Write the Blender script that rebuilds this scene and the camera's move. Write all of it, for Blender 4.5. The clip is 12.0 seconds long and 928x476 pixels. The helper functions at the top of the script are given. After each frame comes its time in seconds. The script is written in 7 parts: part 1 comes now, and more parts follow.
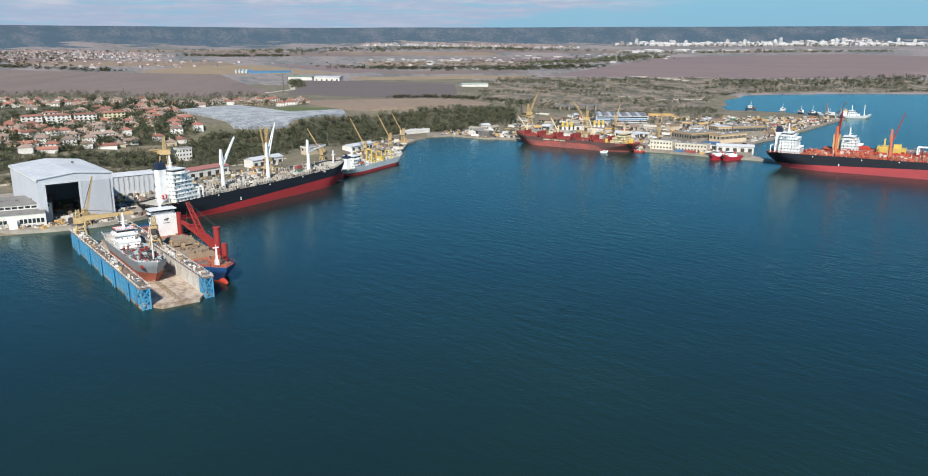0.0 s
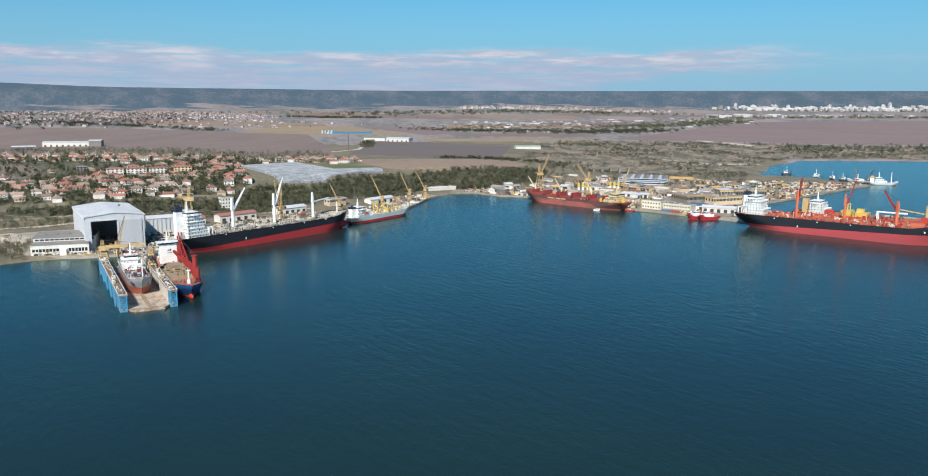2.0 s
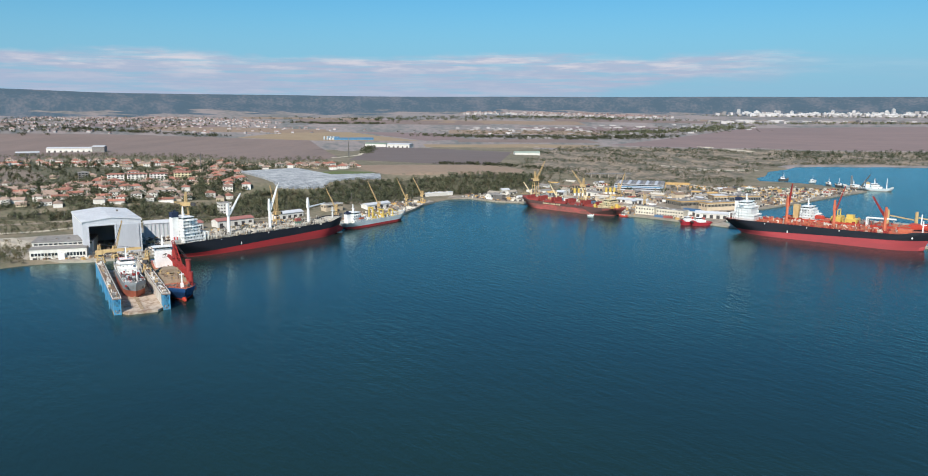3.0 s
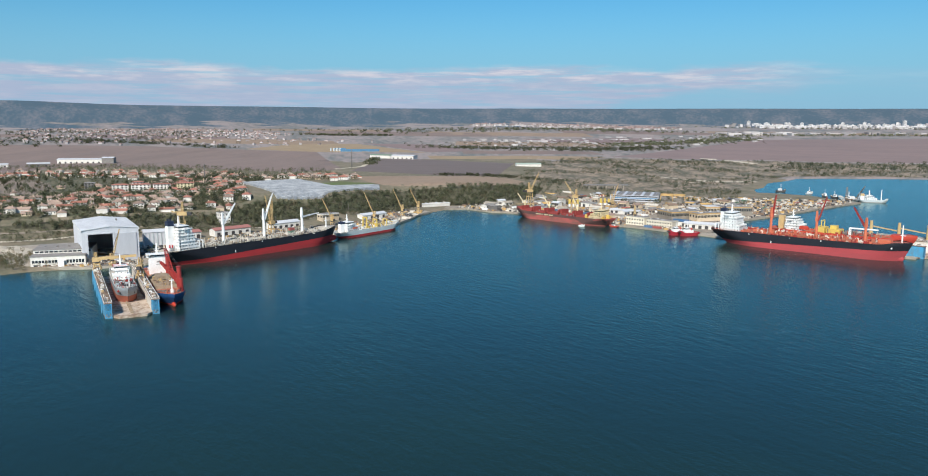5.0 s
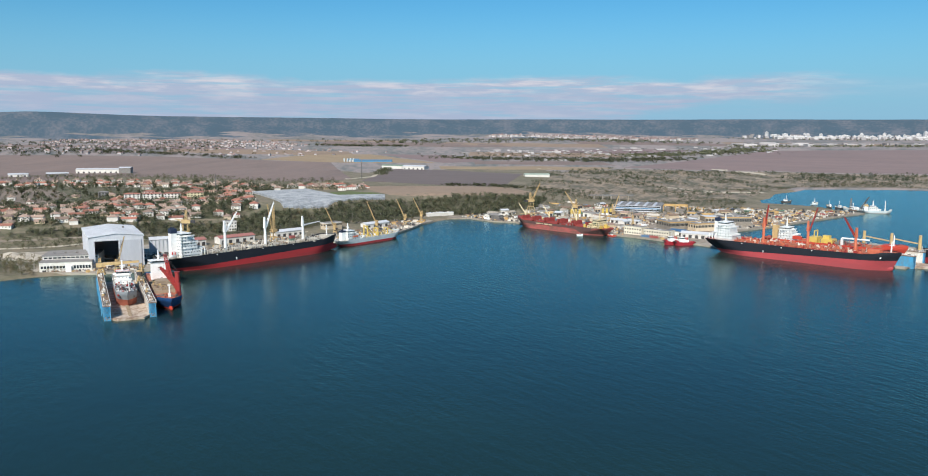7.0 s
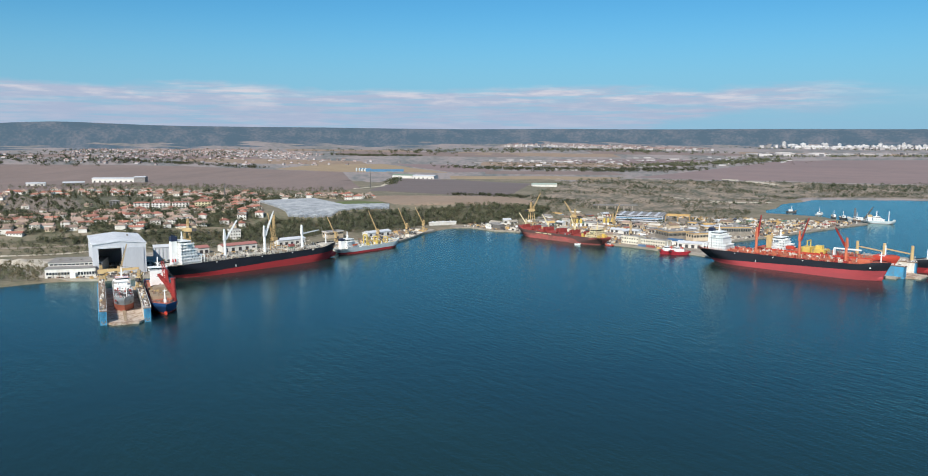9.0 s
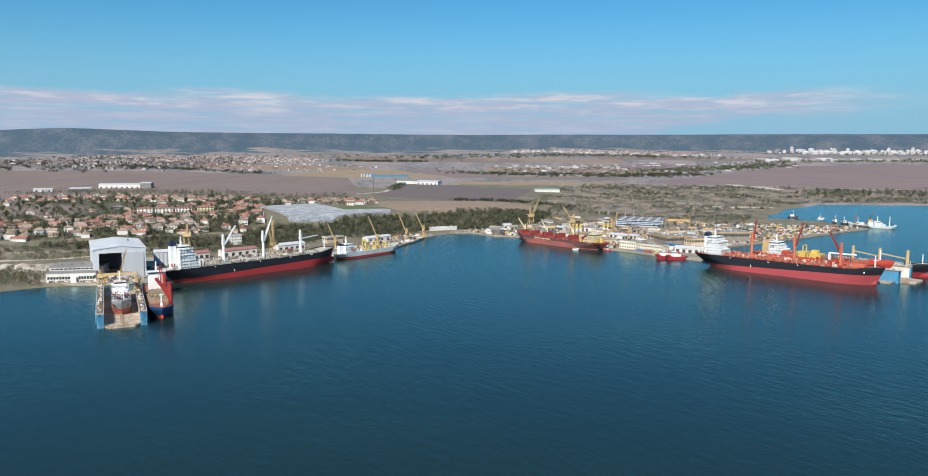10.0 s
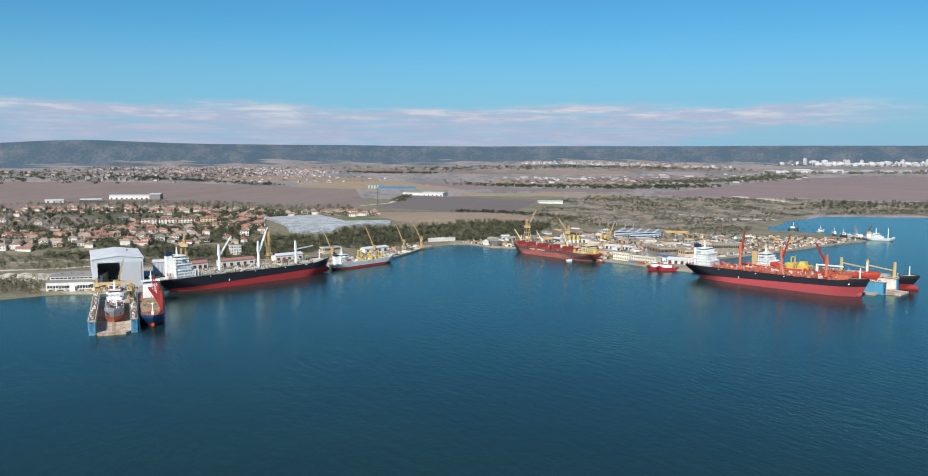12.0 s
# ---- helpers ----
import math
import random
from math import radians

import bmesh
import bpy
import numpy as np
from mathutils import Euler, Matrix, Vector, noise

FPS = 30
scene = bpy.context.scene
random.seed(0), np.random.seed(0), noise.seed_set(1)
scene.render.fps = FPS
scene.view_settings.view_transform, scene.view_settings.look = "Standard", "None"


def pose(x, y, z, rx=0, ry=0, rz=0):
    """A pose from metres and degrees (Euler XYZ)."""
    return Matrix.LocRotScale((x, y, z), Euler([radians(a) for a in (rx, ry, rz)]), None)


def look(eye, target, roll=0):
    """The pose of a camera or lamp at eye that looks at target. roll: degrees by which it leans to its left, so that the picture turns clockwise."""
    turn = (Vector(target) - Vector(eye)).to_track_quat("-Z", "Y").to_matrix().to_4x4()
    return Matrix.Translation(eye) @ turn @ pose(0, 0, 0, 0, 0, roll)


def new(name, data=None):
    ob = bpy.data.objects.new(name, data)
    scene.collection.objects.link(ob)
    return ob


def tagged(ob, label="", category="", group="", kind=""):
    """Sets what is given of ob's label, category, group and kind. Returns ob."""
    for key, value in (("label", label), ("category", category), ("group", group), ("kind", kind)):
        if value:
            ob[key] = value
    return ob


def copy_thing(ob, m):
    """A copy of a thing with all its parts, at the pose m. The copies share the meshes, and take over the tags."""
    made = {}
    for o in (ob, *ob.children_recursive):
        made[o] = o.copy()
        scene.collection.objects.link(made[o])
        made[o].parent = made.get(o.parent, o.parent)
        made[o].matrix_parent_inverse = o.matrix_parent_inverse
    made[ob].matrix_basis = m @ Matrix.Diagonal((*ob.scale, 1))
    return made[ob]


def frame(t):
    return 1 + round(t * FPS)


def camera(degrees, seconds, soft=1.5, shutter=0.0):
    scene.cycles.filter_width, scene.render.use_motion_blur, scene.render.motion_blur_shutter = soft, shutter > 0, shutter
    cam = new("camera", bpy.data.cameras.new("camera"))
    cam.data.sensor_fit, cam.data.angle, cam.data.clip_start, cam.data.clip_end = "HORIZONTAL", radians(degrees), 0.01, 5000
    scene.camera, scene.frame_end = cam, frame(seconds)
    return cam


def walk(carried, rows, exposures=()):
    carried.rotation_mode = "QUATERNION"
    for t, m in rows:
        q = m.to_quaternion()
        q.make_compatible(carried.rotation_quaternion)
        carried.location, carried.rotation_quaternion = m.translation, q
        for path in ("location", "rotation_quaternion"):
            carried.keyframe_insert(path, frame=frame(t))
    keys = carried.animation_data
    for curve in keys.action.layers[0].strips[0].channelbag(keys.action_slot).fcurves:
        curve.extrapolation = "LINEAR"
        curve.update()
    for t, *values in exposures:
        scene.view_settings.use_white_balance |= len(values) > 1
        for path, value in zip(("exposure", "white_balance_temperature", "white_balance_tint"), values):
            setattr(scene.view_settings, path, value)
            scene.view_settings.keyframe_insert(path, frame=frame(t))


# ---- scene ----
cam = camera(60.6, 12.0, soft=1.0)
PATH = [
    (0, (0.497, 0.004, 35.829), (0.391, 1.94, 35.339), 0.0),
    (0.5, (15.576, -10.863, 36.932), (15.345, -8.924, 36.5), 0.1),
    (1, (28.066, -18.677, 37.725), (27.741, -16.741, 37.34), 0.2),
    (1.5, (35.37, -22.924, 38.264), (35.004, -20.99, 37.904), 0.2),
    (2, (39.518, -25.343, 38.455), (39.135, -23.41, 38.11), 0.3),
    (2.5, (41.515, -26.391, 38.635), (41.126, -24.458, 38.297), 0.3),
    (3, (43.523, -27.571, 38.818), (43.127, -25.639, 38.487), 0.3),
    (5, (51.67, -31.792, 39.184), (51.241, -29.862, 38.881), 0.3),
    (5.5, (53.603, -32.784, 39.314), (53.163, -30.855, 39.018), 0.3),
    (6, (55.737, -33.586, 39.287), (55.283, -31.66, 38.998), 0.3),
    (6.5, (57.652, -34.561, 39.354), (57.187, -32.637, 39.071), 0.4),
    (7, (60.012, -35.44, 39.392), (59.533, -33.518, 39.115), 0.3),
    (9, (68.368, -37.86, 39.877), (67.841, -35.947, 39.623), 0.3),
    (9.5, (70.374, -38.373, 39.836), (69.837, -36.462, 39.589), 0.3),
    (10, (72.645, -38.78, 39.92), (72.096, -36.872, 39.68), 0.2),
    (10.5, (74.728, -39.346, 40.109), (74.17, -37.44, 39.875), 0.2),
    (11, (77.038, -39.776, 40.136), (76.47, -37.871, 39.91), 0.2),
    (11.5, (78.914, -40.119, 40.227), (78.337, -38.217, 40.008), 0.2),
    (12, (81.205, -40.665, 40.36), (80.618, -38.765, 40.148), 0.2),
]
walk(cam, [(t, look(eye, target, roll)) for t, eye, target, roll in PATH], [(0, 0.22), (12, 0.22)])

# ---- daylight: clear autumn sky with a low bank of cloud over the hills ----
SUN_TO = Vector((-0.02, -1.0, 0.0)).normalized()
SUN_UP = radians(40)
world = bpy.data.worlds.new("sky")
scene.world = world
world.use_nodes = True
wn, wl = world.node_tree.nodes, world.node_tree.links
wn.clear()
w_out, w_bg = wn.new("ShaderNodeOutputWorld"), wn.new("ShaderNodeBackground")
w_sky = wn.new("ShaderNodeTexSky")
w_sky.sky_type, w_sky.sun_disc = "NISHITA", False
w_sky.sun_elevation, w_sky.sun_rotation = SUN_UP, math.atan2(SUN_TO.x, SUN_TO.y)
w_sky.altitude, w_sky.air_density, w_sky.dust_density, w_sky.ozone_density = 100, 1.0, 0.3, 2.2
w_co, w_sep = wn.new("ShaderNodeTexCoord"), wn.new("ShaderNodeSeparateXYZ")
wl.new(w_co.outputs["Generated"], w_sep.inputs[0])
def w_math(op, a, b=None):
    n = wn.new("ShaderNodeMath")
    n.operation = op
    for i, v in enumerate((a, b)):
        if v is None:
            continue
        if isinstance(v, (int, float)):
            n.inputs[i].default_value = v
        else:
            wl.new(v, n.inputs[i])
    return n.outputs[0]


def w_range(value, lo, hi, to_lo, to_hi):
    n = wn.new("ShaderNodeMapRange")
    n.interpolation_type = "SMOOTHSTEP"
    wl.new(value, n.inputs[0])
    for i, v in enumerate((lo, hi, to_lo, to_hi)):
        n.inputs[i + 1].default_value = v
    return n.outputs[0]


def w_noise(along, up, detail, rough):
    """Noise over the sky's bearing and height."""
    vec, n = wn.new("ShaderNodeCombineXYZ"), wn.new("ShaderNodeTexNoise")
    wl.new(w_math("MULTIPLY", w_bearing, along), vec.inputs[0])
    wl.new(w_math("MULTIPLY", w_up, up), vec.inputs[1])
    n.inputs["Scale"].default_value, n.inputs["Detail"].default_value, n.inputs["Roughness"].default_value = 1.0, detail, rough
    wl.new(vec.outputs[0], n.inputs["Vector"])
    return n.outputs[0]


# one long bank of stratocumulus, ragged on top, thinning out towards the east where its foot lifts off the hills
w_up = w_sep.outputs["Z"]
w_bearing = w_math("ARCTAN2", w_sep.outputs["X"], w_sep.outputs["Y"])
w_lumps, w_puffs, w_wisps = w_noise(7.0, 26.0, 6, 0.55), w_noise(16.0, 120.0, 5, 0.6), w_noise(9.0, 150.0, 6, 0.6)
w_level = w_math("ADD", w_up, w_math("MULTIPLY", w_math("SUBTRACT", w_lumps, 0.5), 0.038))
w_top = w_range(w_math("ADD", w_level, w_math("MULTIPLY", w_puffs, 0.010)), 0.055, 0.068, 1, 0)
w_foot = w_range(w_bearing, -0.16, 0.10, -0.010, 0.034)
w_lift = w_range(w_math("SUBTRACT", w_level, w_foot), -0.006, 0.008, 0.15, 1)
w_east = w_range(w_math("ADD", w_bearing, w_math("MULTIPLY", w_math("SUBTRACT", w_wisps, 0.5), 0.35)), 0.10, 0.24, 1, 0.12)
w_gaps = w_range(w_wisps, 0.34, 0.56, 0.34, 0.92)
w_cloud = w_math("MULTIPLY", w_math("MULTIPLY", w_top, w_lift), w_math("MULTIPLY", w_east, w_gaps))
w_tone = wn.new("ShaderNodeMixRGB")
w_tone.inputs[1].default_value, w_tone.inputs[2].default_value = (3.9, 4.6, 6.2, 1), (6.9, 6.6, 7.2, 1)
wl.new(w_math("MULTIPLY", w_range(w_puffs, 0.42, 0.66, 0.15, 1), w_range(w_level, 0.030, 0.052, 0.25, 1)), w_tone.inputs[0])
w_mix = wn.new("ShaderNodeMixRGB")
wl.new(w_cloud, w_mix.inputs[0])
w_blue = wn.new("ShaderNodeMixRGB")
w_blue.blend_type, w_blue.inputs[0].default_value = "MULTIPLY", 1.0
w_blue.inputs[2].default_value = (0.30, 0.76, 0.99, 1)      # deep clear autumn blue
wl.new(w_sky.outputs[0], w_blue.inputs[1])
w_low = wn.new("ShaderNodeMixRGB")                         # paler blue towards the horizon
wl.new(w_range(w_sep.outputs["Z"], 0.0, 0.17, 0.9, 0.0), w_low.inputs[0])
wl.new(w_blue.outputs[0], w_low.inputs[1])
w_low.inputs[2].default_value = (2.55, 4.75, 6.7, 1)
wl.new(w_low.outputs[0], w_mix.inputs[1])
wl.new(w_tone.outputs[0], w_mix.inputs[2])
wl.new(w_mix.outputs[0], w_bg.inputs[0])
w_bg.inputs[1].default_value = 0.088
wl.new(w_bg.outputs[0], w_out.inputs[0])

sun = new("sun", bpy.data.lights.new("sun", "SUN"))
sun.data.energy, sun.data.angle, sun.data.color = 5.0, radians(0.6), (1.0, 0.95, 0.87)
sun.matrix_world = look((0, 0, 300), (-SUN_TO.x * math.cos(SUN_UP), -SUN_TO.y * math.cos(SUN_UP), 300 - math.sin(SUN_UP)))
from mathutils import geometry

# ---- lie of the land: the edge of the water, the height of the ground ----
SHORE = [(-900, -330), (-420, -60), (-160, 88), (-103, 127), (-97.5, 135), (-91.5, 139.5), (-85, 142), (-79, 146),
         (-74.5, 150.5), (-70.5, 158.5), (-60.5, 176.5), (-47.5, 200.5), (-42.8, 211), (-35, 229), (-33.4, 258), (-33.7, 271),
         (-31.7, 280), (-29, 292), (-20.5, 296), (-8, 287.5), (1, 287), (6, 282.5), (41, 260.5), (46, 257.5), (56.4, 251.5), (62.4, 247.3),
         (66.3, 245.4), (75, 246), (80, 262), (84.5, 278), (102, 299), (142, 354.5), (152, 366.5), (147, 376), (138, 396),
         (126, 404), (112, 409), (113, 428), (120, 444), (127, 478), (140, 496), (152, 522), (206, 534), (290, 538), (620, 500), (1300, 250), (1600, -500), (0, -900)]


def smooth(v):
    v = np.clip(v, 0.0, 1.0)
    return v * v * (3 - 2 * v)


SHORE_A = np.array(SHORE, float)
SHORE_B = np.roll(SHORE_A, -1, 0)
SHORE_D = SHORE_B - SHORE_A
SHORE_LEN = (SHORE_D ** 2).sum(1)
SHORE_RISE = np.where(SHORE_D[:, 1] == 0, 1e-9, SHORE_D[:, 1])


def inland(x, y):
    """Distance from the water's edge, inland positive."""
    x, y = np.asarray(x, float), np.asarray(y, float)
    if x.ndim == 0:
        px, py = x - SHORE_A[:, 0], y - SHORE_A[:, 1]
        s = ((px * SHORE_D[:, 0] + py * SHORE_D[:, 1]) / SHORE_LEN).clip(0, 1)
        best = np.hypot(px - s * SHORE_D[:, 0], py - s * SHORE_D[:, 1]).min()
        cross = ((SHORE_A[:, 1] > y) != (SHORE_B[:, 1] > y)) & (px < SHORE_D[:, 0] * py / SHORE_RISE)
        return -best if cross.sum() % 2 else best
    best, inside = np.full(x.shape, 1e9), np.zeros(x.shape, bool)
    for (ax, ay), (bx, by) in zip(SHORE, SHORE[1:] + SHORE[:1]):
        dx, dy = bx - ax, by - ay
        s = np.clip(((x - ax) * dx + (y - ay) * dy) / (dx * dx + dy * dy), 0, 1)
        best = np.minimum(best, np.hypot(x - ax - s * dx, y - ay - s * dy))
        if ay != by:
            inside ^= ((ay > y) != (by > y)) & (x < dx * (y - ay) / dy + ax)
    return np.where(inside, -best, best)


FOOT = ((-60, 820), (-40, 900), (-20, 1250), (0, 1450), (20, 1650), (40, 1800), (70, 1900))
CREST = ((-60, 54), (-50, 55.5), (-47.5, 57), (-45, 62), (-42.5, 65), (-40, 63.5), (-36, 61), (-28, 59.5), (-20, 60), (-10, 62), (0, 64), (10, 66), (70, 68))


def ripple(x, y, size):
    return np.sin(x / size + 1.3 * np.sin(y / size * 0.7)) * np.cos(y / size * 1.1 + 0.9 * np.sin(x / size * 0.6 + 2))


def height(x, y):
    x, y = np.asarray(x, float), np.asarray(y, float)
    d = inland(x, y)
    low = np.where(d > 0, 0.6 * (1 - np.exp(-np.maximum(d, 0) / 0.8)), np.maximum(-4.0, 0.5 * d))
    west = smooth((-55 - x) / 30) * smooth((290 - y) / 50)
    start = 12 + 30 * west
    width = 60 + np.maximum(0, (y - 330) * 0.6)
    side = 1 - smooth((x + 40) / width) * (1 - smooth((y - 560) / 350))
    bench = 7.2 * smooth((d - start) / (30 + 22 * west)) * side
    r, a = np.hypot(x - 50, y + 25), np.degrees(np.arctan2(x - 50, y + 25))
    foot = np.interp(a, *zip(*FOOT))
    crest = np.interp(a, *zip(*CREST))
    front = smooth((75 - np.abs(a)) / 10)
    plain = 12 * smooth((r - 550) / (foot - 550)) * front
    hill = (crest - 20) * smooth((r - foot) / 950) ** 1.25 * front
    rough = 0.25 * ripple(x, y, 23) * smooth((d - 30) / 60) + 1.2 * ripple(x, y, 150) * smooth((r - 700) / 500)
    spurs = 7 * ripple(x, y, 190) * smooth((r - foot) / 400) * (1 - smooth((r - foot - 500) / 350))
    return low + bench + plain + hill + rough + spurs * front

# ---- materials ----
S = 0.28          # the model's scale: one metre of the shipyard is S here


def material(name, colour, other=None, size=4.0, rough=0.6, metal=0.0, bump=0.0, fine=0.8, stretch=(1, 1, 1), mix=(0.38, 0.66), vary=0.0, shine=0.5, round_lake=False, pieces=0.0, leafy=False):
    """Two colours mixed by noise at two scales (metres of the yard), with relief."""
    m = bpy.data.materials.new(name)
    m.use_nodes = True
    nodes, links = m.node_tree.nodes, m.node_tree.links
    bsdf = nodes["Principled BSDF"]
    bsdf.inputs["Roughness"].default_value, bsdf.inputs["Metallic"].default_value = rough, metal
    bsdf.inputs["Specular IOR Level"].default_value = shine
    co, mp = nodes.new("ShaderNodeTexCoord"), nodes.new("ShaderNodeMapping")
    mp.inputs["Scale"].default_value = [v / S for v in stretch]
    if round_lake:                             # patches that run up the slopes all round the lake
        sep, polar = nodes.new("ShaderNodeSeparateXYZ"), nodes.new("ShaderNodeCombineXYZ")
        links.new(co.outputs["Object"], sep.inputs[0])

        def calc(op, a, b):
            n = nodes.new("ShaderNodeMath")
            n.operation = op
            for i, v in enumerate((a, b)):
                if isinstance(v, (int, float)):
                    n.inputs[i].default_value = v
                else:
                    links.new(v, n.inputs[i])
            return n.outputs[0]

        east, north = calc("SUBTRACT", sep.outputs[0], 50), calc("ADD", sep.outputs[1], 25)
        links.new(calc("MULTIPLY", calc("ARCTAN2", east, north), 1400), polar.inputs[0])
        links.new(calc("POWER", calc("ADD", calc("MULTIPLY", east, east), calc("MULTIPLY", north, north)), 0.5), polar.inputs[1])
        links.new(polar.outputs[0], mp.inputs[0])
    else:
        links.new(co.outputs["Object"], mp.inputs[0])
    big, small = nodes.new("ShaderNodeTexNoise"), nodes.new("ShaderNodeTexNoise")
    for n, s in ((big, size), (small, fine)):
        n.inputs["Scale"].default_value, n.inputs["Detail"].default_value = 1 / s, 4
        links.new(mp.outputs[0], n.inputs["Vector"])
    add = nodes.new("ShaderNodeMath")
    add.operation = "MULTIPLY_ADD"
    links.new(small.outputs[0], add.inputs[0])
    add.inputs[1].default_value = 0.45
    half = nodes.new("ShaderNodeMath")
    half.operation = "MULTIPLY"
    links.new(big.outputs[0], half.inputs[0])
    half.inputs[1].default_value = 0.55
    links.new(half.outputs[0], add.inputs[2])
    ramp = nodes.new("ShaderNodeValToRGB")
    other = other or [0.75 * c for c in colour]
    for e, pos, c in zip(ramp.color_ramp.elements, mix, (colour, other)):
        e.position, e.color = pos, (*c, 1)
    links.new(add.outputs[0], ramp.inputs[0])
    last = ramp.outputs[0]
    if pieces:
        geo, hsv = nodes.new("ShaderNodeNewGeometry"), nodes.new("ShaderNodeHueSaturation")
        rng = nodes.new("ShaderNodeMapRange")
        links.new(geo.outputs["Random Per Island"], rng.inputs[0])
        rng.inputs[3].default_value, rng.inputs[4].default_value = 1 - pieces, 1 + pieces
        links.new(rng.outputs[0], hsv.inputs["Value"])
        links.new(last, hsv.inputs["Color"])
        last = hsv.outputs[0]
    if vary:
        info, hsv = nodes.new("ShaderNodeObjectInfo"), nodes.new("ShaderNodeHueSaturation")
        rng = nodes.new("ShaderNodeMapRange")
        links.new(info.outputs["Random"], rng.inputs[0])
        rng.inputs[3].default_value, rng.inputs[4].default_value = 1 - vary, 1 + vary
        links.new(rng.outputs[0], hsv.inputs["Value"])
        links.new(last, hsv.inputs["Color"])
        last = hsv.outputs[0]
    links.new(last, bsdf.inputs["Base Color"])
    if leafy:
        thin, both = nodes.new("ShaderNodeBsdfTranslucent"), nodes.new("ShaderNodeMixShader")
        both.inputs[0].default_value = 0.35
        links.new(last, thin.inputs["Color"])
        links.new(bsdf.outputs[0], both.inputs[1])
        links.new(thin.outputs[0], both.inputs[2])
        links.new(both.outputs[0], nodes["Material Output"].inputs["Surface"])
    if bump:
        b = nodes.new("ShaderNodeBump")
        b.inputs["Strength"].default_value, b.inputs["Distance"].default_value = bump, 0.3 * S
        links.new(add.outputs[0], b.inputs["Height"])
        links.new(b.outputs[0], bsdf.inputs["Normal"])
    return m


WHITE = material("white_paint", (0.80, 0.80, 0.78), (0.62, 0.60, 0.56), 6, 0.45, mix=(0.45, 0.75))
CREAM = material("cream_paint", (0.72, 0.62, 0.40), (0.55, 0.42, 0.24), 5, 0.55)
BLACK_HULL = material("black_hull_paint", (0.012, 0.014, 0.02), (0.022, 0.022, 0.028), 9, 0.5, stretch=(0.4, 0.4, 1.5), shine=0.3)
RED_BOOT = material("red_antifouling", (0.36, 0.032, 0.036), (0.26, 0.036, 0.038), 12, 0.7, fine=2.0, stretch=(0.3, 0.3, 1.6), shine=0.15)
ROSE_BOOT = material("faded_red_antifouling", (0.40, 0.062, 0.068), (0.30, 0.06, 0.065), 12, 0.75, fine=2.0, stretch=(0.3, 0.3, 1.2), shine=0.15)
FADED_RED = material("faded_red_hull", (0.40, 0.095, 0.085), (0.20, 0.085, 0.07), 7, 0.75, fine=1.6, stretch=(0.35, 0.35, 1.0), mix=(0.40, 0.60), shine=0.2)
BROWN_HULL = material("brown_black_hull", (0.075, 0.04, 0.038), (0.13, 0.06, 0.05), 6, 0.7, stretch=(0.35, 0.35, 1.4))
GREY_HULL = material("grey_hull_paint", (0.27, 0.295, 0.31), (0.19, 0.21, 0.22), 7, 0.5)
PALE_HULL = material("pale_grey_hull", (0.50, 0.55, 0.56), (0.36, 0.40, 0.41), 7, 0.5)
BLUE_HULL = material("blue_hull_paint", (0.02, 0.075, 0.20), (0.015, 0.05, 0.13), 7, 0.45)
ORANGE_HULL = material("orange_red_hull", (0.52, 0.055, 0.03), (0.40, 0.05, 0.03), 6, 0.55)
DOCK_BLUE = material("dock_blue_paint", (0.05, 0.30, 0.52), (0.10, 0.21, 0.29), 4, 0.6, stretch=(1, 1, 0.5))
DOCK_PALE = material("worn_pale_wall", (0.66, 0.64, 0.59), (0.38, 0.32, 0.25), 6, 0.75, stretch=(1, 1, 0.45), pieces=0.22)
RUST_DECK = material("rusty_deck_plate", (0.25, 0.18, 0.13), (0.16, 0.10, 0.07), 5, 0.8, bump=0.3, pieces=0.22)
DOCK_FLOOR = material("worn_dock_floor", (0.50, 0.41, 0.33), (0.25, 0.165, 0.11), 9, 0.85, bump=0.2, fine=2.2, mix=(0.43, 0.62))
GREY_DECK = material("grey_deck", (0.56, 0.52, 0.45), (0.34, 0.30, 0.25), 5, 0.75, bump=0.3)
ORANGE_DECK = material("orange_red_deck", (0.47, 0.15, 0.08), (0.30, 0.11, 0.07), 4, 0.7, bump=0.3)
HATCH_TAN = material("tan_hatch_cover", (0.34, 0.27, 0.19), (0.24, 0.17, 0.11), 4, 0.75)
HATCH_RED = material("dull_red_hatch", (0.33, 0.06, 0.052), (0.21, 0.05, 0.045), 4, 0.75, shine=0.2)
CRANE_RED = material("red_crane_paint", (0.32, 0.03, 0.025), (0.24, 0.03, 0.025), 4, 0.5)
CRANE_ORANGE = material("orange_crane_paint", (0.60, 0.17, 0.09), (0.46, 0.12, 0.065), 4, 0.55, shine=0.3)
YELLOW = material("ochre_yellow_paint", (0.56, 0.39, 0.18), (0.42, 0.29, 0.14), 3, 0.5)
BRIGHT_YELLOW = material("bright_yellow_paint", (0.66, 0.48, 0.11), (0.52, 0.37, 0.10), 3, 0.45)
GLASS_DARK = material("dark_window_glass", (0.02, 0.025, 0.03), (0.035, 0.045, 0.05), 2, 0.12)
DARK = material("dark_steel", (0.04, 0.04, 0.045), (0.07, 0.06, 0.055), 3, 0.6)
STEEL = material("weathered_steel", (0.26, 0.25, 0.24), (0.17, 0.15, 0.13), 3, 0.55, 0.4, pieces=0.22)
NAVY = material("navy_paint", (0.012, 0.02, 0.05), (0.02, 0.03, 0.06), 3, 0.5)
RED_TRIM = material("red_trim", (0.55, 0.05, 0.04), None, 3, 0.5)
